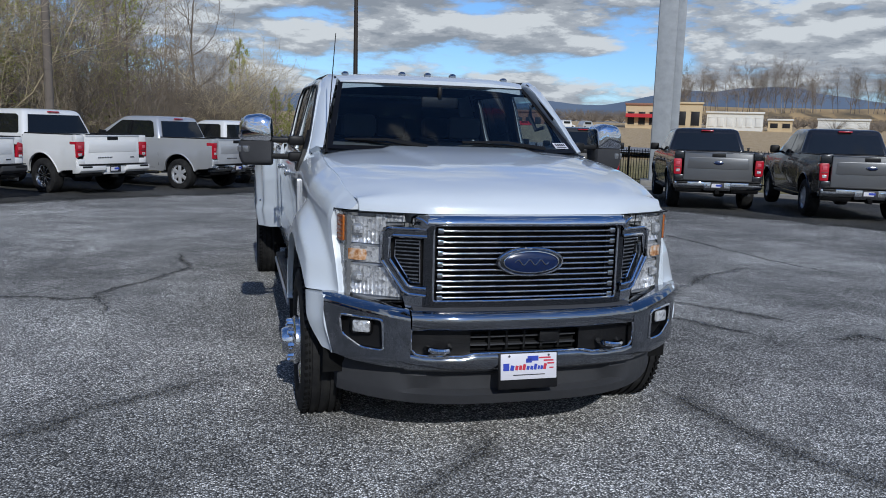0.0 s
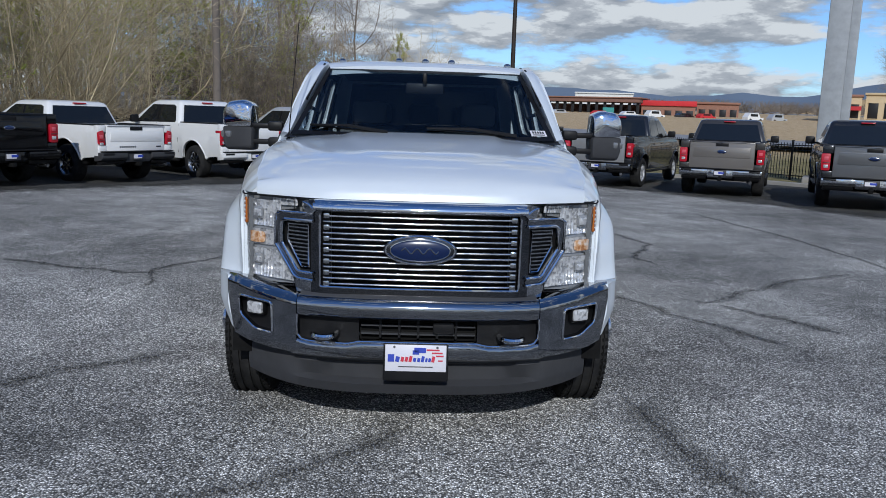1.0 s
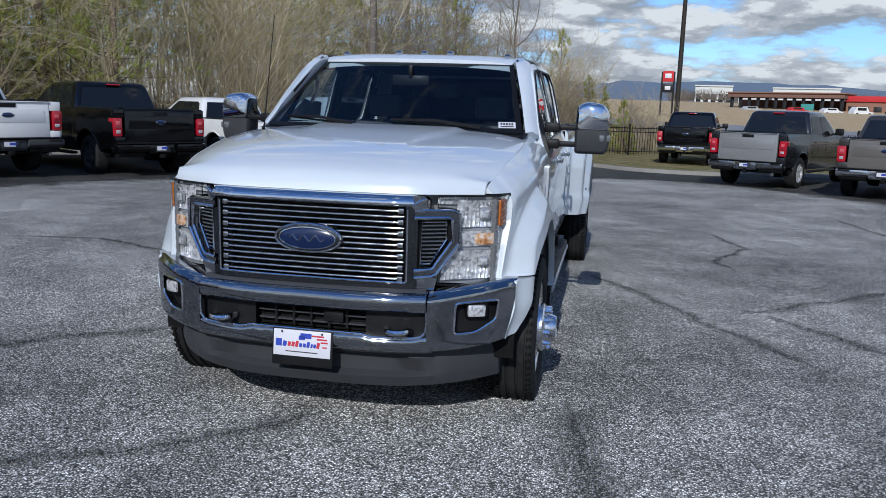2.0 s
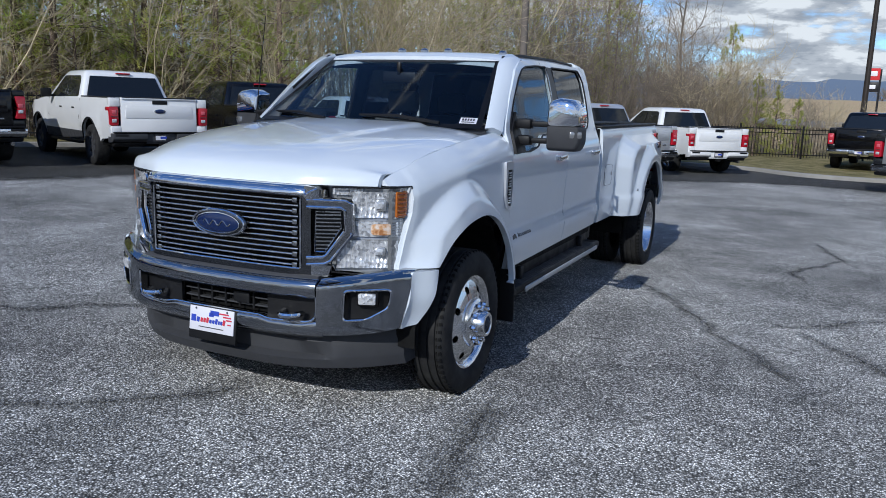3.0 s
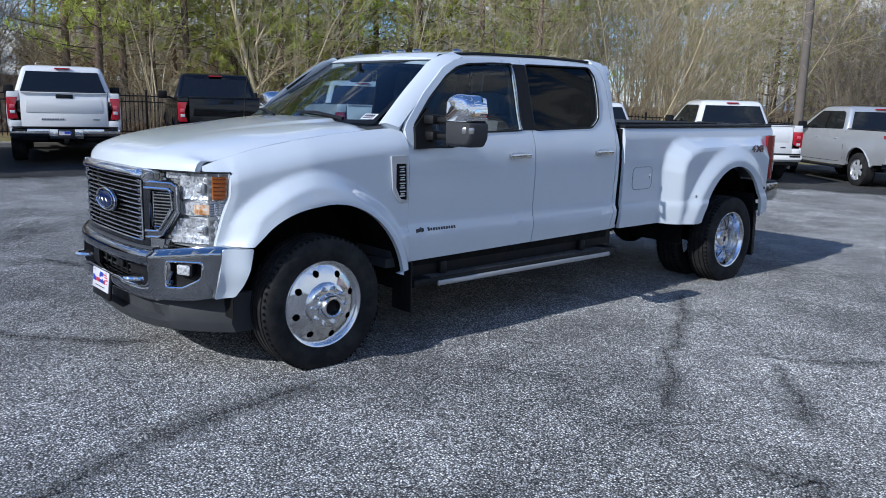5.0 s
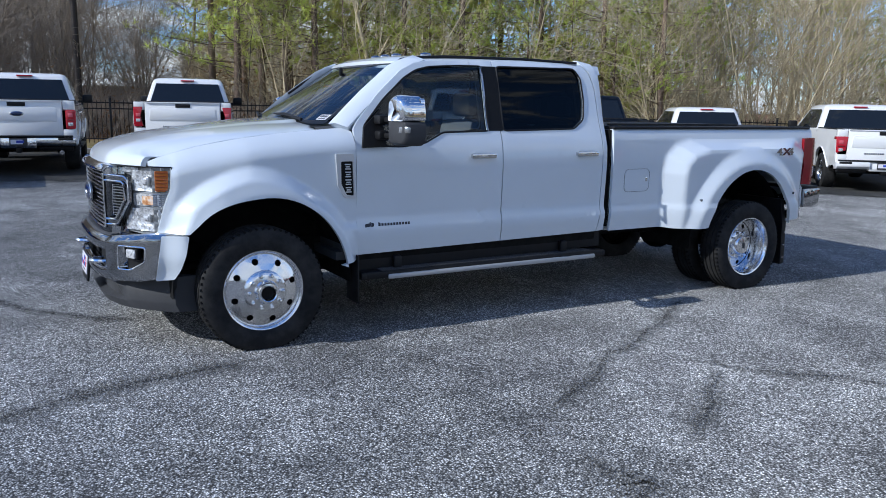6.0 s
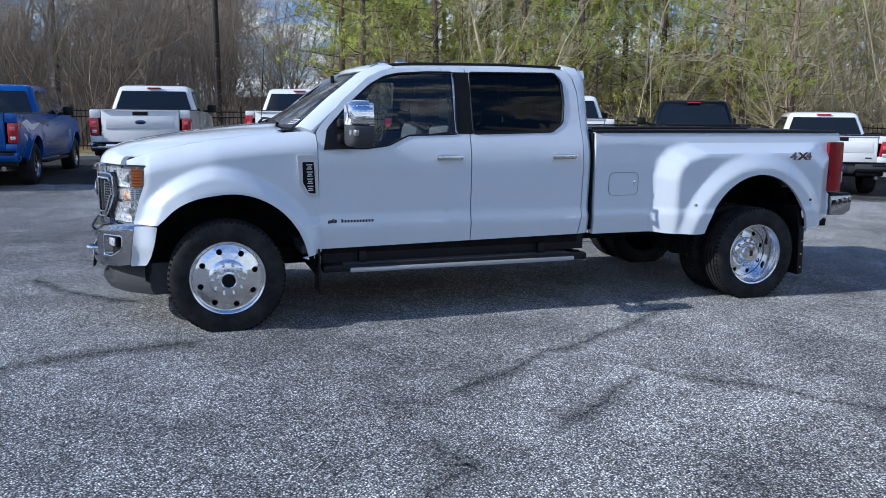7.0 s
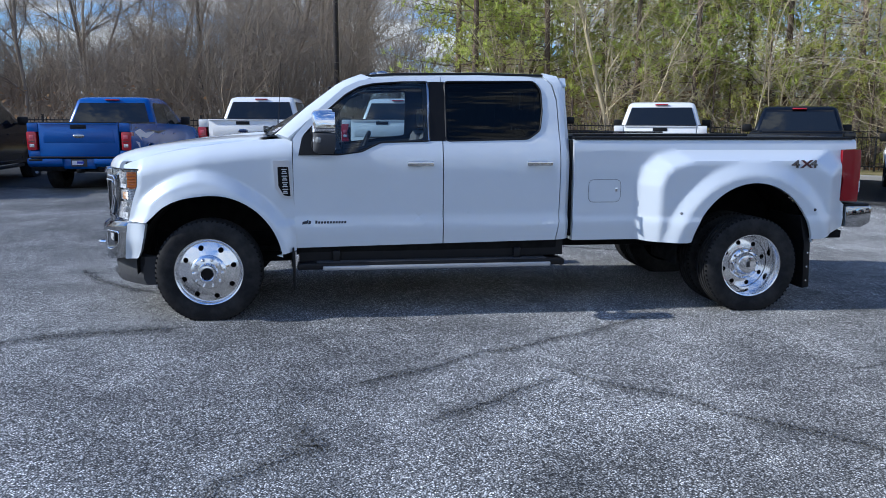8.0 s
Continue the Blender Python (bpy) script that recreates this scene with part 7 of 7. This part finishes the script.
# the depth of the wood: countless thin stems and twigs
st, st3 = Sticks(), Sticks()
for i in range(1800):
    az = rnd.uniform(-128, -9)
    if az > -81 and i % (6 if az < -44 else 2) or -87 < az < -80:
        continue
    r = rnd.uniform(40, 66)
    x, y = polar(az, r)
    p, h = Vector((x, y, verge_z(x, y))), rnd.uniform(6, 12) * (0.6 if az > -16 or az < -98 else 1) * (0.8 if az < -84 else 1)
    q = p + Vector((rnd.uniform(-0.6, 0.6), rnd.uniform(-0.6, 0.6), h))
    w = st3 if az < -84 else st
    w.seg(p, q, rnd.uniform(0.02, 0.06), 0.015, 4)
    for k in range(22 if w is st else 44):
        t = rnd.uniform(0.1, 1)
        a = p + (q - p) * t
        w.seg(a, a + Vector((rnd.gauss(0, 0.7), rnd.gauss(0, 0.7), rnd.uniform(0.3, 1.6))) * rnd.uniform(0.5, 1.1), 0.018, 0.006, 3)
# low sunlit thicket between the trunks of the pines
st4 = Sticks()
for i in range(620):
    az = rnd.uniform(-80.5, -40)
    x, y = polar(az, rnd.uniform(33, 50))
    p, h = Vector((x, y, verge_z(x, y))), rnd.uniform(1.2, 3.6)
    q = p + Vector((rnd.gauss(0, 0.35), rnd.gauss(0, 0.35), h))
    st4.seg(p, q, rnd.uniform(0.02, 0.05), 0.012, 3)
    for k in range(24):
        a = p + (q - p) * rnd.uniform(0.05, 1)
        st4.seg(a, a + Vector((rnd.gauss(0, 0.8), rnd.gauss(0, 0.8), rnd.uniform(0.1, 1.3))) * rnd.uniform(0.5, 1.2), 0.020, 0.007, 3)
tagged(new("tan_thicket", st4.mesh("tan_thicket", M_TWIG)), "tan leafless thicket between the pine trunks", "brush", "", "stuff")
# Woods added behind the camera, out of view, to darken the reflections.
st2 = Sticks()
for i in range(420):
    az = rnd.uniform(62, 236)
    r = rnd.uniform(95, 120)
    x, y = polar(az, r)
    p, h = Vector((x, y, ground_z(x, y))), rnd.uniform(8, 12) if az < 120 else rnd.uniform(9, 14)
    st2.seg(p, p + Vector((0, 0, h)), 0.2, 0.05, 4)
    for k in range(26):
        a = p + Vector((0, 0, h * rnd.uniform(0.05, 1)))
        st2.seg(a, a + Vector((rnd.gauss(0, 1.6), rnd.gauss(0, 1.6), rnd.uniform(0.1, 1.6))), 0.16, 0.05, 3)
tagged(new("woods_across_the_road", st2.mesh("woods_across_the_road", M_PINEBARK)), "dark leafless woods added out of view to darken reflections", "woods", "", "stuff")
tagged(new("grey_woods", st3.mesh("grey_woods", M_DIMBARK)), "deep grey-brown leafless woods beyond the fence, darkened as in shade", "woods", "", "stuff")
far = new("far_woods", st.mesh("far_woods", M_SHADEBARK))
tagged(far, "deep leafless winter woods, thin stems darkened as in shade", "woods", "", "stuff")
st = Sticks()
for i in range(4200):
    az = rnd.uniform(-126, -4)
    r = lerp(az, [(-128, 25), (-95, 24.5), (-70, 23), (-45, 23.5), (-20, 30), (-6, 33)]) + abs(rnd.gauss(0, 4))
    x, y = polar(az, r)
    p = Vector((x, y, verge_z(x, y) - 0.05))
    d = Vector((rnd.gauss(0, 0.45), rnd.gauss(0, 0.45), 1)) * rnd.uniform(0.5, 1.9)
    m = p + d * 0.6 + Vector((rnd.gauss(0, 0.1), rnd.gauss(0, 0.1), 0))
    st.seg(p, m, 0.012, 0.008, 3), st.seg(m, p + d, 0.008, 0.004, 3)
    for k in range(3):
        st.seg(m, m + Vector((rnd.gauss(0, 0.4), rnd.gauss(0, 0.4), rnd.uniform(0, 0.7))), 0.006, 0.003, 3)
brush = new("underbrush", st.mesh("underbrush", M_DIMBARK))
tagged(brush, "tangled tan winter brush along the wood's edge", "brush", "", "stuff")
st = Sticks()
for i in range(14000):
    az = rnd.uniform(-128, -14) if i < 9000 else rnd.uniform(-80, -42)
    x, y = polar(az, lerp(az, [(-128, 26), (-95, 25), (-70, 23.5), (-45, 24), (-20, 30), (-6, 33)]) + abs(rnd.gauss(0, 9)))
    p = Vector((x, y, verge_z(x, y) + (0.03 if rnd.random() < 0.7 else rnd.uniform(0.2, 2.4))))
    st.blade(p, Vector((rnd.gauss(0, 1), rnd.gauss(0, 1), rnd.gauss(0.2, 0.4))).normalized() * rnd.uniform(0.1, 0.2), rnd.uniform(0.04, 0.08))
litter = new("leaf_litter", st.mesh("leaf_litter", M_DRYLEAF))
tagged(litter, "brown dry leaves on the woodland floor and twigs", "leaves", "", "stuff")
st = Sticks()
for i in range(3000):
    az = rnd.uniform(-82, -12)
    green = lerp(az, [(-100, 0.25), (-86, 0.3), (-80, 0.8), (-60, 0.9), (-48, 0.8), (-41, 0.65), (-33, 0.6), (-28, 0.5), (-24, 0.38), (-16, 0.25), (-12, 0.1)])
    if rnd.random() > green or -87 < az < -81:
        continue
    r = lerp(az, [(-100, 30), (-70, 25.5), (-45, 25.5), (-20, 32), (-12, 36)]) + abs(rnd.gauss(0, 7 if i % 2 else 2.5))
    x, y = polar(az, r)
    c = Vector((x, y, verge_z(x, y) + rnd.uniform(3.2, 10)))
    for k in range(34):
        o = Vector((rnd.gauss(0, 0.55), rnd.gauss(0, 0.55), rnd.gauss(0, 0.42)))
        st.blade(c + o, Vector((rnd.gauss(0, 1), rnd.gauss(0, 1), rnd.gauss(0.3, 0.7))).normalized() * rnd.uniform(0.16, 0.34), rnd.uniform(0.02, 0.045))
tagged(new("evergreen_undergrowth", st.mesh("evergreen_undergrowth", M_CEDAR)), "olive-green evergreen foliage through the winter woods", "foliage", "", "stuff")
# ---------------------------------------------------------------- fence, poles, far buildings, hills
M_IRON = plastic("black_iron", (0.012, 0.012, 0.013), 0.45)
fence = thing("iron_fence", pose(0, 0, 0), "black iron picket fence on the grass behind the parked pickups", "fence", "", "structure")
pts = []
for a, b in zip(FENCE, FENCE[1:]):
    n = max(1, round(math.dist(a, b) / 2.4))
    pts += [(a[0] + (b[0] - a[0]) * k / n, a[1] + (b[1] - a[1]) * k / n) for k in range(n)]
pts.append(FENCE[-1])
post_mesh = part("post", boxes(((0, 0, 0.66), (0.06, 0.06, 1.34), 0.006), ((0, 0, 1.35), (0.075, 0.075, 0.03), 0.008)), M_IRON, fence)
post_mesh.matrix_basis = pose(*pts[0], verge_z(*pts[0]))
picket = None
rest, made = bmesh.new(), 0
for i, (a, b) in enumerate(zip(pts, pts[1:])):
    za, zb = verge_z(*a), verge_z(*b)
    yaw = math.degrees(math.atan2(b[1] - a[1], b[0] - a[0]))
    share("post", post_mesh, fence, pose(b[0], b[1], zb, 0, 0, yaw))
    for h in (0.16, 1.02, 1.19):
        part("rail", tube(bmesh.new(), [(a[0], a[1], za + h), (b[0], b[1], zb + h)], 0.018, 4), M_IRON, fence)
    near = -14 < a[0] < 2 and a[1] > 10 or -22 < a[0] < -15 and -2 < a[1] < 10
    n = 20
    for k in range(1, n):
        t = k / n
        m = pose(a[0] + (b[0] - a[0]) * t, a[1] + (b[1] - a[1]) * t, za + (zb - za) * t + 0.66, 0, 0, yaw)
        if near and made < 300:
            made += 1
            if picket is None:
                picket = part("picket", boxes(((0, 0, 0), (0.017, 0.017, 1.22))), M_IRON, fence)
                picket.matrix_basis = m
            else:
                share("picket", picket, fence, m)
        else:
            box(rest, m.translation, (0.017, 0.017, 1.22), 0, m.to_3x3().to_4x4())
tagged(part("pickets", rest, M_IRON, fence), "", "", "", "stuff")

M_PYLON = plastic("grey_pylon_paint", (0.36, 0.38, 0.40), 0.5)
M_TIMBER = bark_material("weathered_timber", (0.17, 0.145, 0.125), (0.27, 0.235, 0.205))
M_BRONZE = plastic("bronze_pole", (0.035, 0.028, 0.024), 0.5)


def lamp_pole(x, y, h, r, m, label, head=True):
    z = verge_z(x, y)
    th = thing("lamp_pole", pose(x, y, z), label, "lamp pole", "lot lamp poles")
    part("pole", tube(bmesh.new(), [(0, 0, -0.1), (0, 0, h * 0.5), (0, 0, h)], [r, r * 0.85, r * 0.65], 12), m, th)
    part("foot", lathe(bmesh.new(), [(0, 0.02), (0.25, 0.02), (0.28, 0.0), (0.28, -0.4)], 20), M_KERB, th).matrix_basis = pose(0, 0, 0.35, 0, -90, 0)
    if head:
        part("lamp_head", boxes(((0.5, 0, h), (0.7, 0.32, 0.12), 0.03), ((0.1, 0, h), (0.3, 0.06, 0.06), 0.01)), m, th)


lamp_pole(4.46, 36.7, 11, 0.13, M_BRONZE, "slim dark steel lamp pole beyond the fence")
lamp_pole(-22.24, 1.18, 10, 0.11, M_BRONZE, "dark bronze lamp pole behind the parked pickups")
lamp_pole(-30.5, -4.9, 10, 0.10, M_BRONZE, "dark slim lamp pole before the bare woods")
lamp_pole(-7.26, 23.8, 11, 0.15, M_TIMBER, "weathered timber utility pole before the woods", False)
py = thing("sign_pylon", pose(12.99, 20.48, verge_z(12.99, 20.48), 0, 0, -28), "tall pale grey steel sign pylon", "sign pylon")
part("main_shaft", boxes(((-0.16, 0, 7), (0.62, 0.62, 14.2), 0.03)), M_PYLON, py)
part("side_shaft", boxes(((0.28, 0.0, 7), (0.27, 0.50, 14.2), 0.03)), M_PYLON, py)
part("footing", boxes(((0, 0, 0.05), (1.5, 1.2, 0.3), 0.04)), M_KERB, py)


def wall_material(name, a, b, s=0.6):
    m = Nodes(name, a, 0.85)
    m.set("Base Color", m.mix(m.noise(s, 5), a, b))
    return m.mat


M_STUCCO = wall_material("tan_stucco", (0.52, 0.40, 0.24), (0.62, 0.50, 0.32))
M_RED = wall_material("red_fascia", (0.50, 0.02, 0.03), (0.58, 0.04, 0.04))
M_BRICK = wall_material("brown_brick", (0.24, 0.12, 0.08), (0.32, 0.17, 0.12), 3)
M_WHITEWALL = wall_material("white_wall", (0.66, 0.65, 0.60), (0.74, 0.73, 0.69))
M_TEAL = wall_material("teal_panel", (0.05, 0.26, 0.24), (0.07, 0.30, 0.28))
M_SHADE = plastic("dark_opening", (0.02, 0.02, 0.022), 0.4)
M_ROOFING = wall_material("brown_roof", (0.17, 0.09, 0.07), (0.22, 0.12, 0.09))


def far_place(az, d, ox=0.7, oy=-4.4):
    return ox + d * math.sin(radians(az)), oy + d * math.cos(radians(az))


def base_z(x, y):
    return verge_z(x, y)


def building(name, az0, az1, d, z0, h, wall, roof, label, cols=6, depth=14, door_mat=None, awning=None, origin=(0.7, -4.4), edge=0.35):
    """A low flat-roofed building that faces the lot between two bearings, with openings let into its front."""
    a, b = Vector(far_place(az0, d, *origin)), Vector(far_place(az1, d, *origin))
    mid, w = (a + b) / 2, (b - a).length
    yaw = math.degrees(math.atan2(b.y - a.y, b.x - a.x))
    th = thing(name, pose(mid.x, mid.y, z0, 0, 0, yaw), label, "building")
    bm = boxes(((0, depth / 2 + 0.3, h / 2 - 1), (w, depth, h + 2)))
    part("wall", bm, wall, th)
    part("roof", boxes(((0, depth / 2 + 0.2, h + edge / 2 - 0.05), (w + 0.4, depth + 0.5, edge), 0.05)), roof, th)
    for k in range(cols):
        x = -w / 2 + w * (k + 0.5) / cols
        win = part("window", boxes(((x, 0.27, h * 0.42), (w / cols * 0.62, 0.1, h * 0.55), 0.02)), door_mat or M_SHADE, th)
        for zf in (0.71, 0.13):
            part("frame", boxes(((x, 0.24, h * zf), (w / cols * 0.68, 0.12, 0.12))), wall, win)
    if awning:
        part("awning", prism(bmesh.new(), [(0.3, h * 0.62), (-1.2, h * 0.48), (-1.2, h * 0.45), (0.3, h * 0.52)], "x", -w / 2, w / 2), awning, th)
    return th


# drive-in with a long canopy
x0, y0 = far_place(8.0, 150)
x1, y1 = far_place(15.0, 145)
yaw = math.degrees(math.atan2(y1 - y0, x1 - x0))
zc = 1.59 + 150 * math.tan(radians(0.18))
dr = thing("drive_in_restaurant", pose((x0 + x1) / 2, (y0 + y1) / 2, zc, 0, 0, yaw), "low drive-in with a long brown canopy on dark posts", "building")
wd = math.dist((x0, y0), (x1, y1))
part("canopy_roof", boxes(((0, 2, 3.3), (wd, 7, 0.7), 0.05)), M_ROOFING, dr)
part("canopy_roof", boxes(((0, 2, 3.75), (wd + 0.5, 7.6, 0.2), 0.05)), M_BRICK, dr)
for k in range(13):
    part("post", boxes(((-wd / 2 + 0.5 + k * (wd - 1) / 12, -0.6, 1.4), (0.5, 0.4, 3.4), 0.03)), M_SHADE, dr)
part("back_wall", boxes(((0, 6, 1.2), (wd, 0.3, 3.0))), M_ROOFING, dr)
part("menu_board", boxes(((wd * 0.20, -1.0, 1.2), (2.0, 0.3, 1.6), 0.05)), M_TEAL, dr)
building("fast_food_shop", 15.0, 18.6, 146, zc, 2.6, M_BRICK, M_RED, "fast food shop with a red fascia joined to the drive-in", 5, 12, None, None, (0.7, -4.4), 0.9)
building("brick_shop", 18.7, 21.4, 150, zc, 3.2, M_BRICK, M_BRICK, "low brown brick shop", 4, 12)
building("warehouse", 5.6, 8.0, 230, 3.0, 6.6, M_WHITEWALL, M_WHITEWALL, "white warehouse with dark bays behind the drive-in", 5, 20)
building("warehouse", 8.4, 10.2, 240, 3.0, 4.7, M_WHITEWALL, M_WHITEWALL, "low white storage building", 4, 20)
building("warehouse", 10.5, 14.5, 232, 3.0, 6.4, M_WHITEWALL, M_WHITEWALL, "long plain white warehouse on the rise", 3, 20, M_WHITEWALL)
O0 = (-1.34, -4.4)
zs = 1.59 + 150 * math.tan(radians(0.45))
building("store", 27.2, 29.4, 150, zs, 4.2, M_STUCCO, M_BRICK, "tan stuccoed store with red awning", 3, 14, None, M_RED, O0)
building("store", 29.6, 32.3, 152, zs, 4.6, M_STUCCO, M_STUCCO, "tan stuccoed store with a plain parapet", 3, 14, None, None, O0)
building("long_shed", 32.6, 36.2, 165, zs + 0.5, 2.9, M_WHITEWALL, M_WHITEWALL, "long low white shed", 6, 14, M_WHITEWALL, None, O0)
building("long_shed", 36.5, 38.0, 170, zs + 0.5, 1.8, M_STUCCO, M_WHITEWALL, "small tan shed with white roof", 2, 10, None, None, O0)
building("long_shed", 39.5, 42.5, 190, zs + 1.2, 1.8, M_WHITEWALL, M_WHITEWALL, "white low shed on the slope", 4, 10, M_WHITEWALL, None, O0)

# roadside sign on two posts
sx_, sy_ = far_place(4.0, 95)
sg = thing("roadside_sign", pose(sx_, sy_, base_z(sx_, sy_), 0, 0, -4), "tall roadside sign with red and black panels", "sign")
zt = 1.59 + 95 * math.tan(radians(2.9)) - base_z(sx_, sy_)
for x in (-0.65, 0.65):
    part("post", tube(bmesh.new(), [(x, 0, -0.2), (x, 0, zt)], 0.11, 8), M_SHADE, sg)
part("panel", boxes(((0, 0, zt - 0.5), (1.2, 0.3, 1.2), 0.04)), M_RED, sg)
part("panel", boxes(((0, 0, zt - 1.8), (1.2, 0.3, 1.0), 0.04)), M_SHADE, sg)
part("panel_mark", boxes(((0, -0.17, zt - 0.45), (0.7, 0.05, 0.5), 0.01)), M_PAPER, sg)
part("panel_mark", boxes(((0, -0.17, zt - 1.8), (0.6, 0.05, 0.4), 0.01)), M_PAPER, sg)


def far_car(az, d, col, label, van=False, origin=(0.7, -4.4)):
    x, y = far_place(az, d, *origin)
    th = thing("parked_car", pose(x, y, zc - 0.1 if origin[0] > 0 else zs - 0.1, 0, 0, 20) @ Matrix.Translation((0, 0, 0.3)) @ Matrix.Scale(0.72, 4), label, "car", "far parked cars")
    h = 0.9 if van else 0.55
    bm = loft(bmesh.new(), [[(a, -0.85, z0) for a, z0 in ((-2.2, 0.4), (2.2, 0.4), (2.25, 0.8), (1.3, 0.95), (0.8, 0.95 + h), (-1.5, 0.95 + h), (-2.2, 1.0))], [(a, 0.85, z0) for a, z0 in ((-2.2, 0.4), (2.2, 0.4), (2.25, 0.8), (1.3, 0.95), (0.8, 0.95 + h), (-1.5, 0.95 + h), (-2.2, 1.0))]])
    part("body", bm, col, th)
    part("window", boxes(((-0.4, -0.86, 1.0 + h * 0.45), (2.0, 0.06, h * 0.6), 0.02)), M_PRIV, th)
    for a in (-1.4, 1.4):
        part("wheel", tube(bmesh.new(), [(a, -0.9, 0.33), (a, -0.6, 0.33)], 0.33, 14), M_TYRE, th)


for az, d, c, lab, van in ((14.2, 135, M_FLEET, "white car parked before the drive-in", False), (15.9, 134, M_FLEET, "white pickup parked by the drive-in", True), (12.2, 136, M_RED, "red car under the canopy", False), (17.9, 138, M_DEEPGREY, "dark car by the shop", False), (19.3, 138, M_RED, "dark red car by the brick shop", False), (22.3, 136, M_FLEET, "white van beyond the brick shop", True), (23.8, 140, M_SILVER, "silver van at the roadside", True), (9.4, 137, M_SILVER, "silver car under the canopy", False)):
    far_car(az, d, c, lab, van)

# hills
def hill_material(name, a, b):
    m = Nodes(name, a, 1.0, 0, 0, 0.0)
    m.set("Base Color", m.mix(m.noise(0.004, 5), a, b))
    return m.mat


# The far ridge's blue base colour holds the haze of distance.
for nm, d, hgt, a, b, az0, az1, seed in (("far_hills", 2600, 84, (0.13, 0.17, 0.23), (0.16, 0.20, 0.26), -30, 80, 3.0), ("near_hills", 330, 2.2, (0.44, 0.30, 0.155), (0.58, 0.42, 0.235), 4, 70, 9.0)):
    bm, rings = bmesh.new(), []
    for az in np.linspace(az0, az1, 120):
        t = 0.5 + 0.5 * noise.fractal((az * 0.09, seed, 0), 1.0, 2.0, 5)
        hh = hgt * (0.75 + 0.9 * t) * smooth((az - az0) / 14) + (40 * smooth((az - 24) / 10) * smooth((46 - az) / 10) if d > 2000 else 10.5 * smooth((az - 21) / 10))
        rings.append([(*far_place(az, d - hh * 3), -5), (*far_place(az, d - hh), hh * 0.6), (*far_place(az, d), hh), (*far_place(az, d + 60), hh * 0.5)])
    loft(bm, rings, False)
    tagged(part(nm, bm, hill_material(nm, a, b)), "low wooded ridge along the horizon, coloured blue for haze" if d > 2000 else "brown winter slope beyond the shops", "hills", "", "structure")
for i in range(74):
    az, d = rnd.uniform(30.5, 47), rnd.uniform(290, 320)
    x, y = far_place(az, d, *O0)
    nm, lab, cat = "bare_tree", "tall leafless tree on the far slope", "tree"
    th = thing(nm, pose(x, y, 1.59 + d * math.tan(radians(1.75)), 0, 0, rnd.uniform(0, 360)) @ Matrix.Scale(rnd.uniform(0.95, 1.3), 4), lab, cat, "trees on the far slope")
    for pn, me in KINDS["ash", rnd.randrange(5)]:
        ob = new(pn, me)
        ob.parent = th
st = Sticks()
for i in range(1400):
    az, d = rnd.uniform(4, 60), rnd.uniform(180, 420)
    if 8 < az < 19 and d < 260:
        continue
    x, y = far_place(az, d)
    p = Vector((x, y, verge_z(x, y) + 0.3))
    for k in range(18):
        st.seg(p, p + Vector((rnd.gauss(0, 1.6), rnd.gauss(0, 1.6), rnd.uniform(0.8, 2.8))), 0.05, 0.02, 3)
tagged(new("far_scrub", st.mesh("far_scrub", M_DIMBARK)), "brown bare scrub and hedges on the far slope", "scrub", "", "stuff")
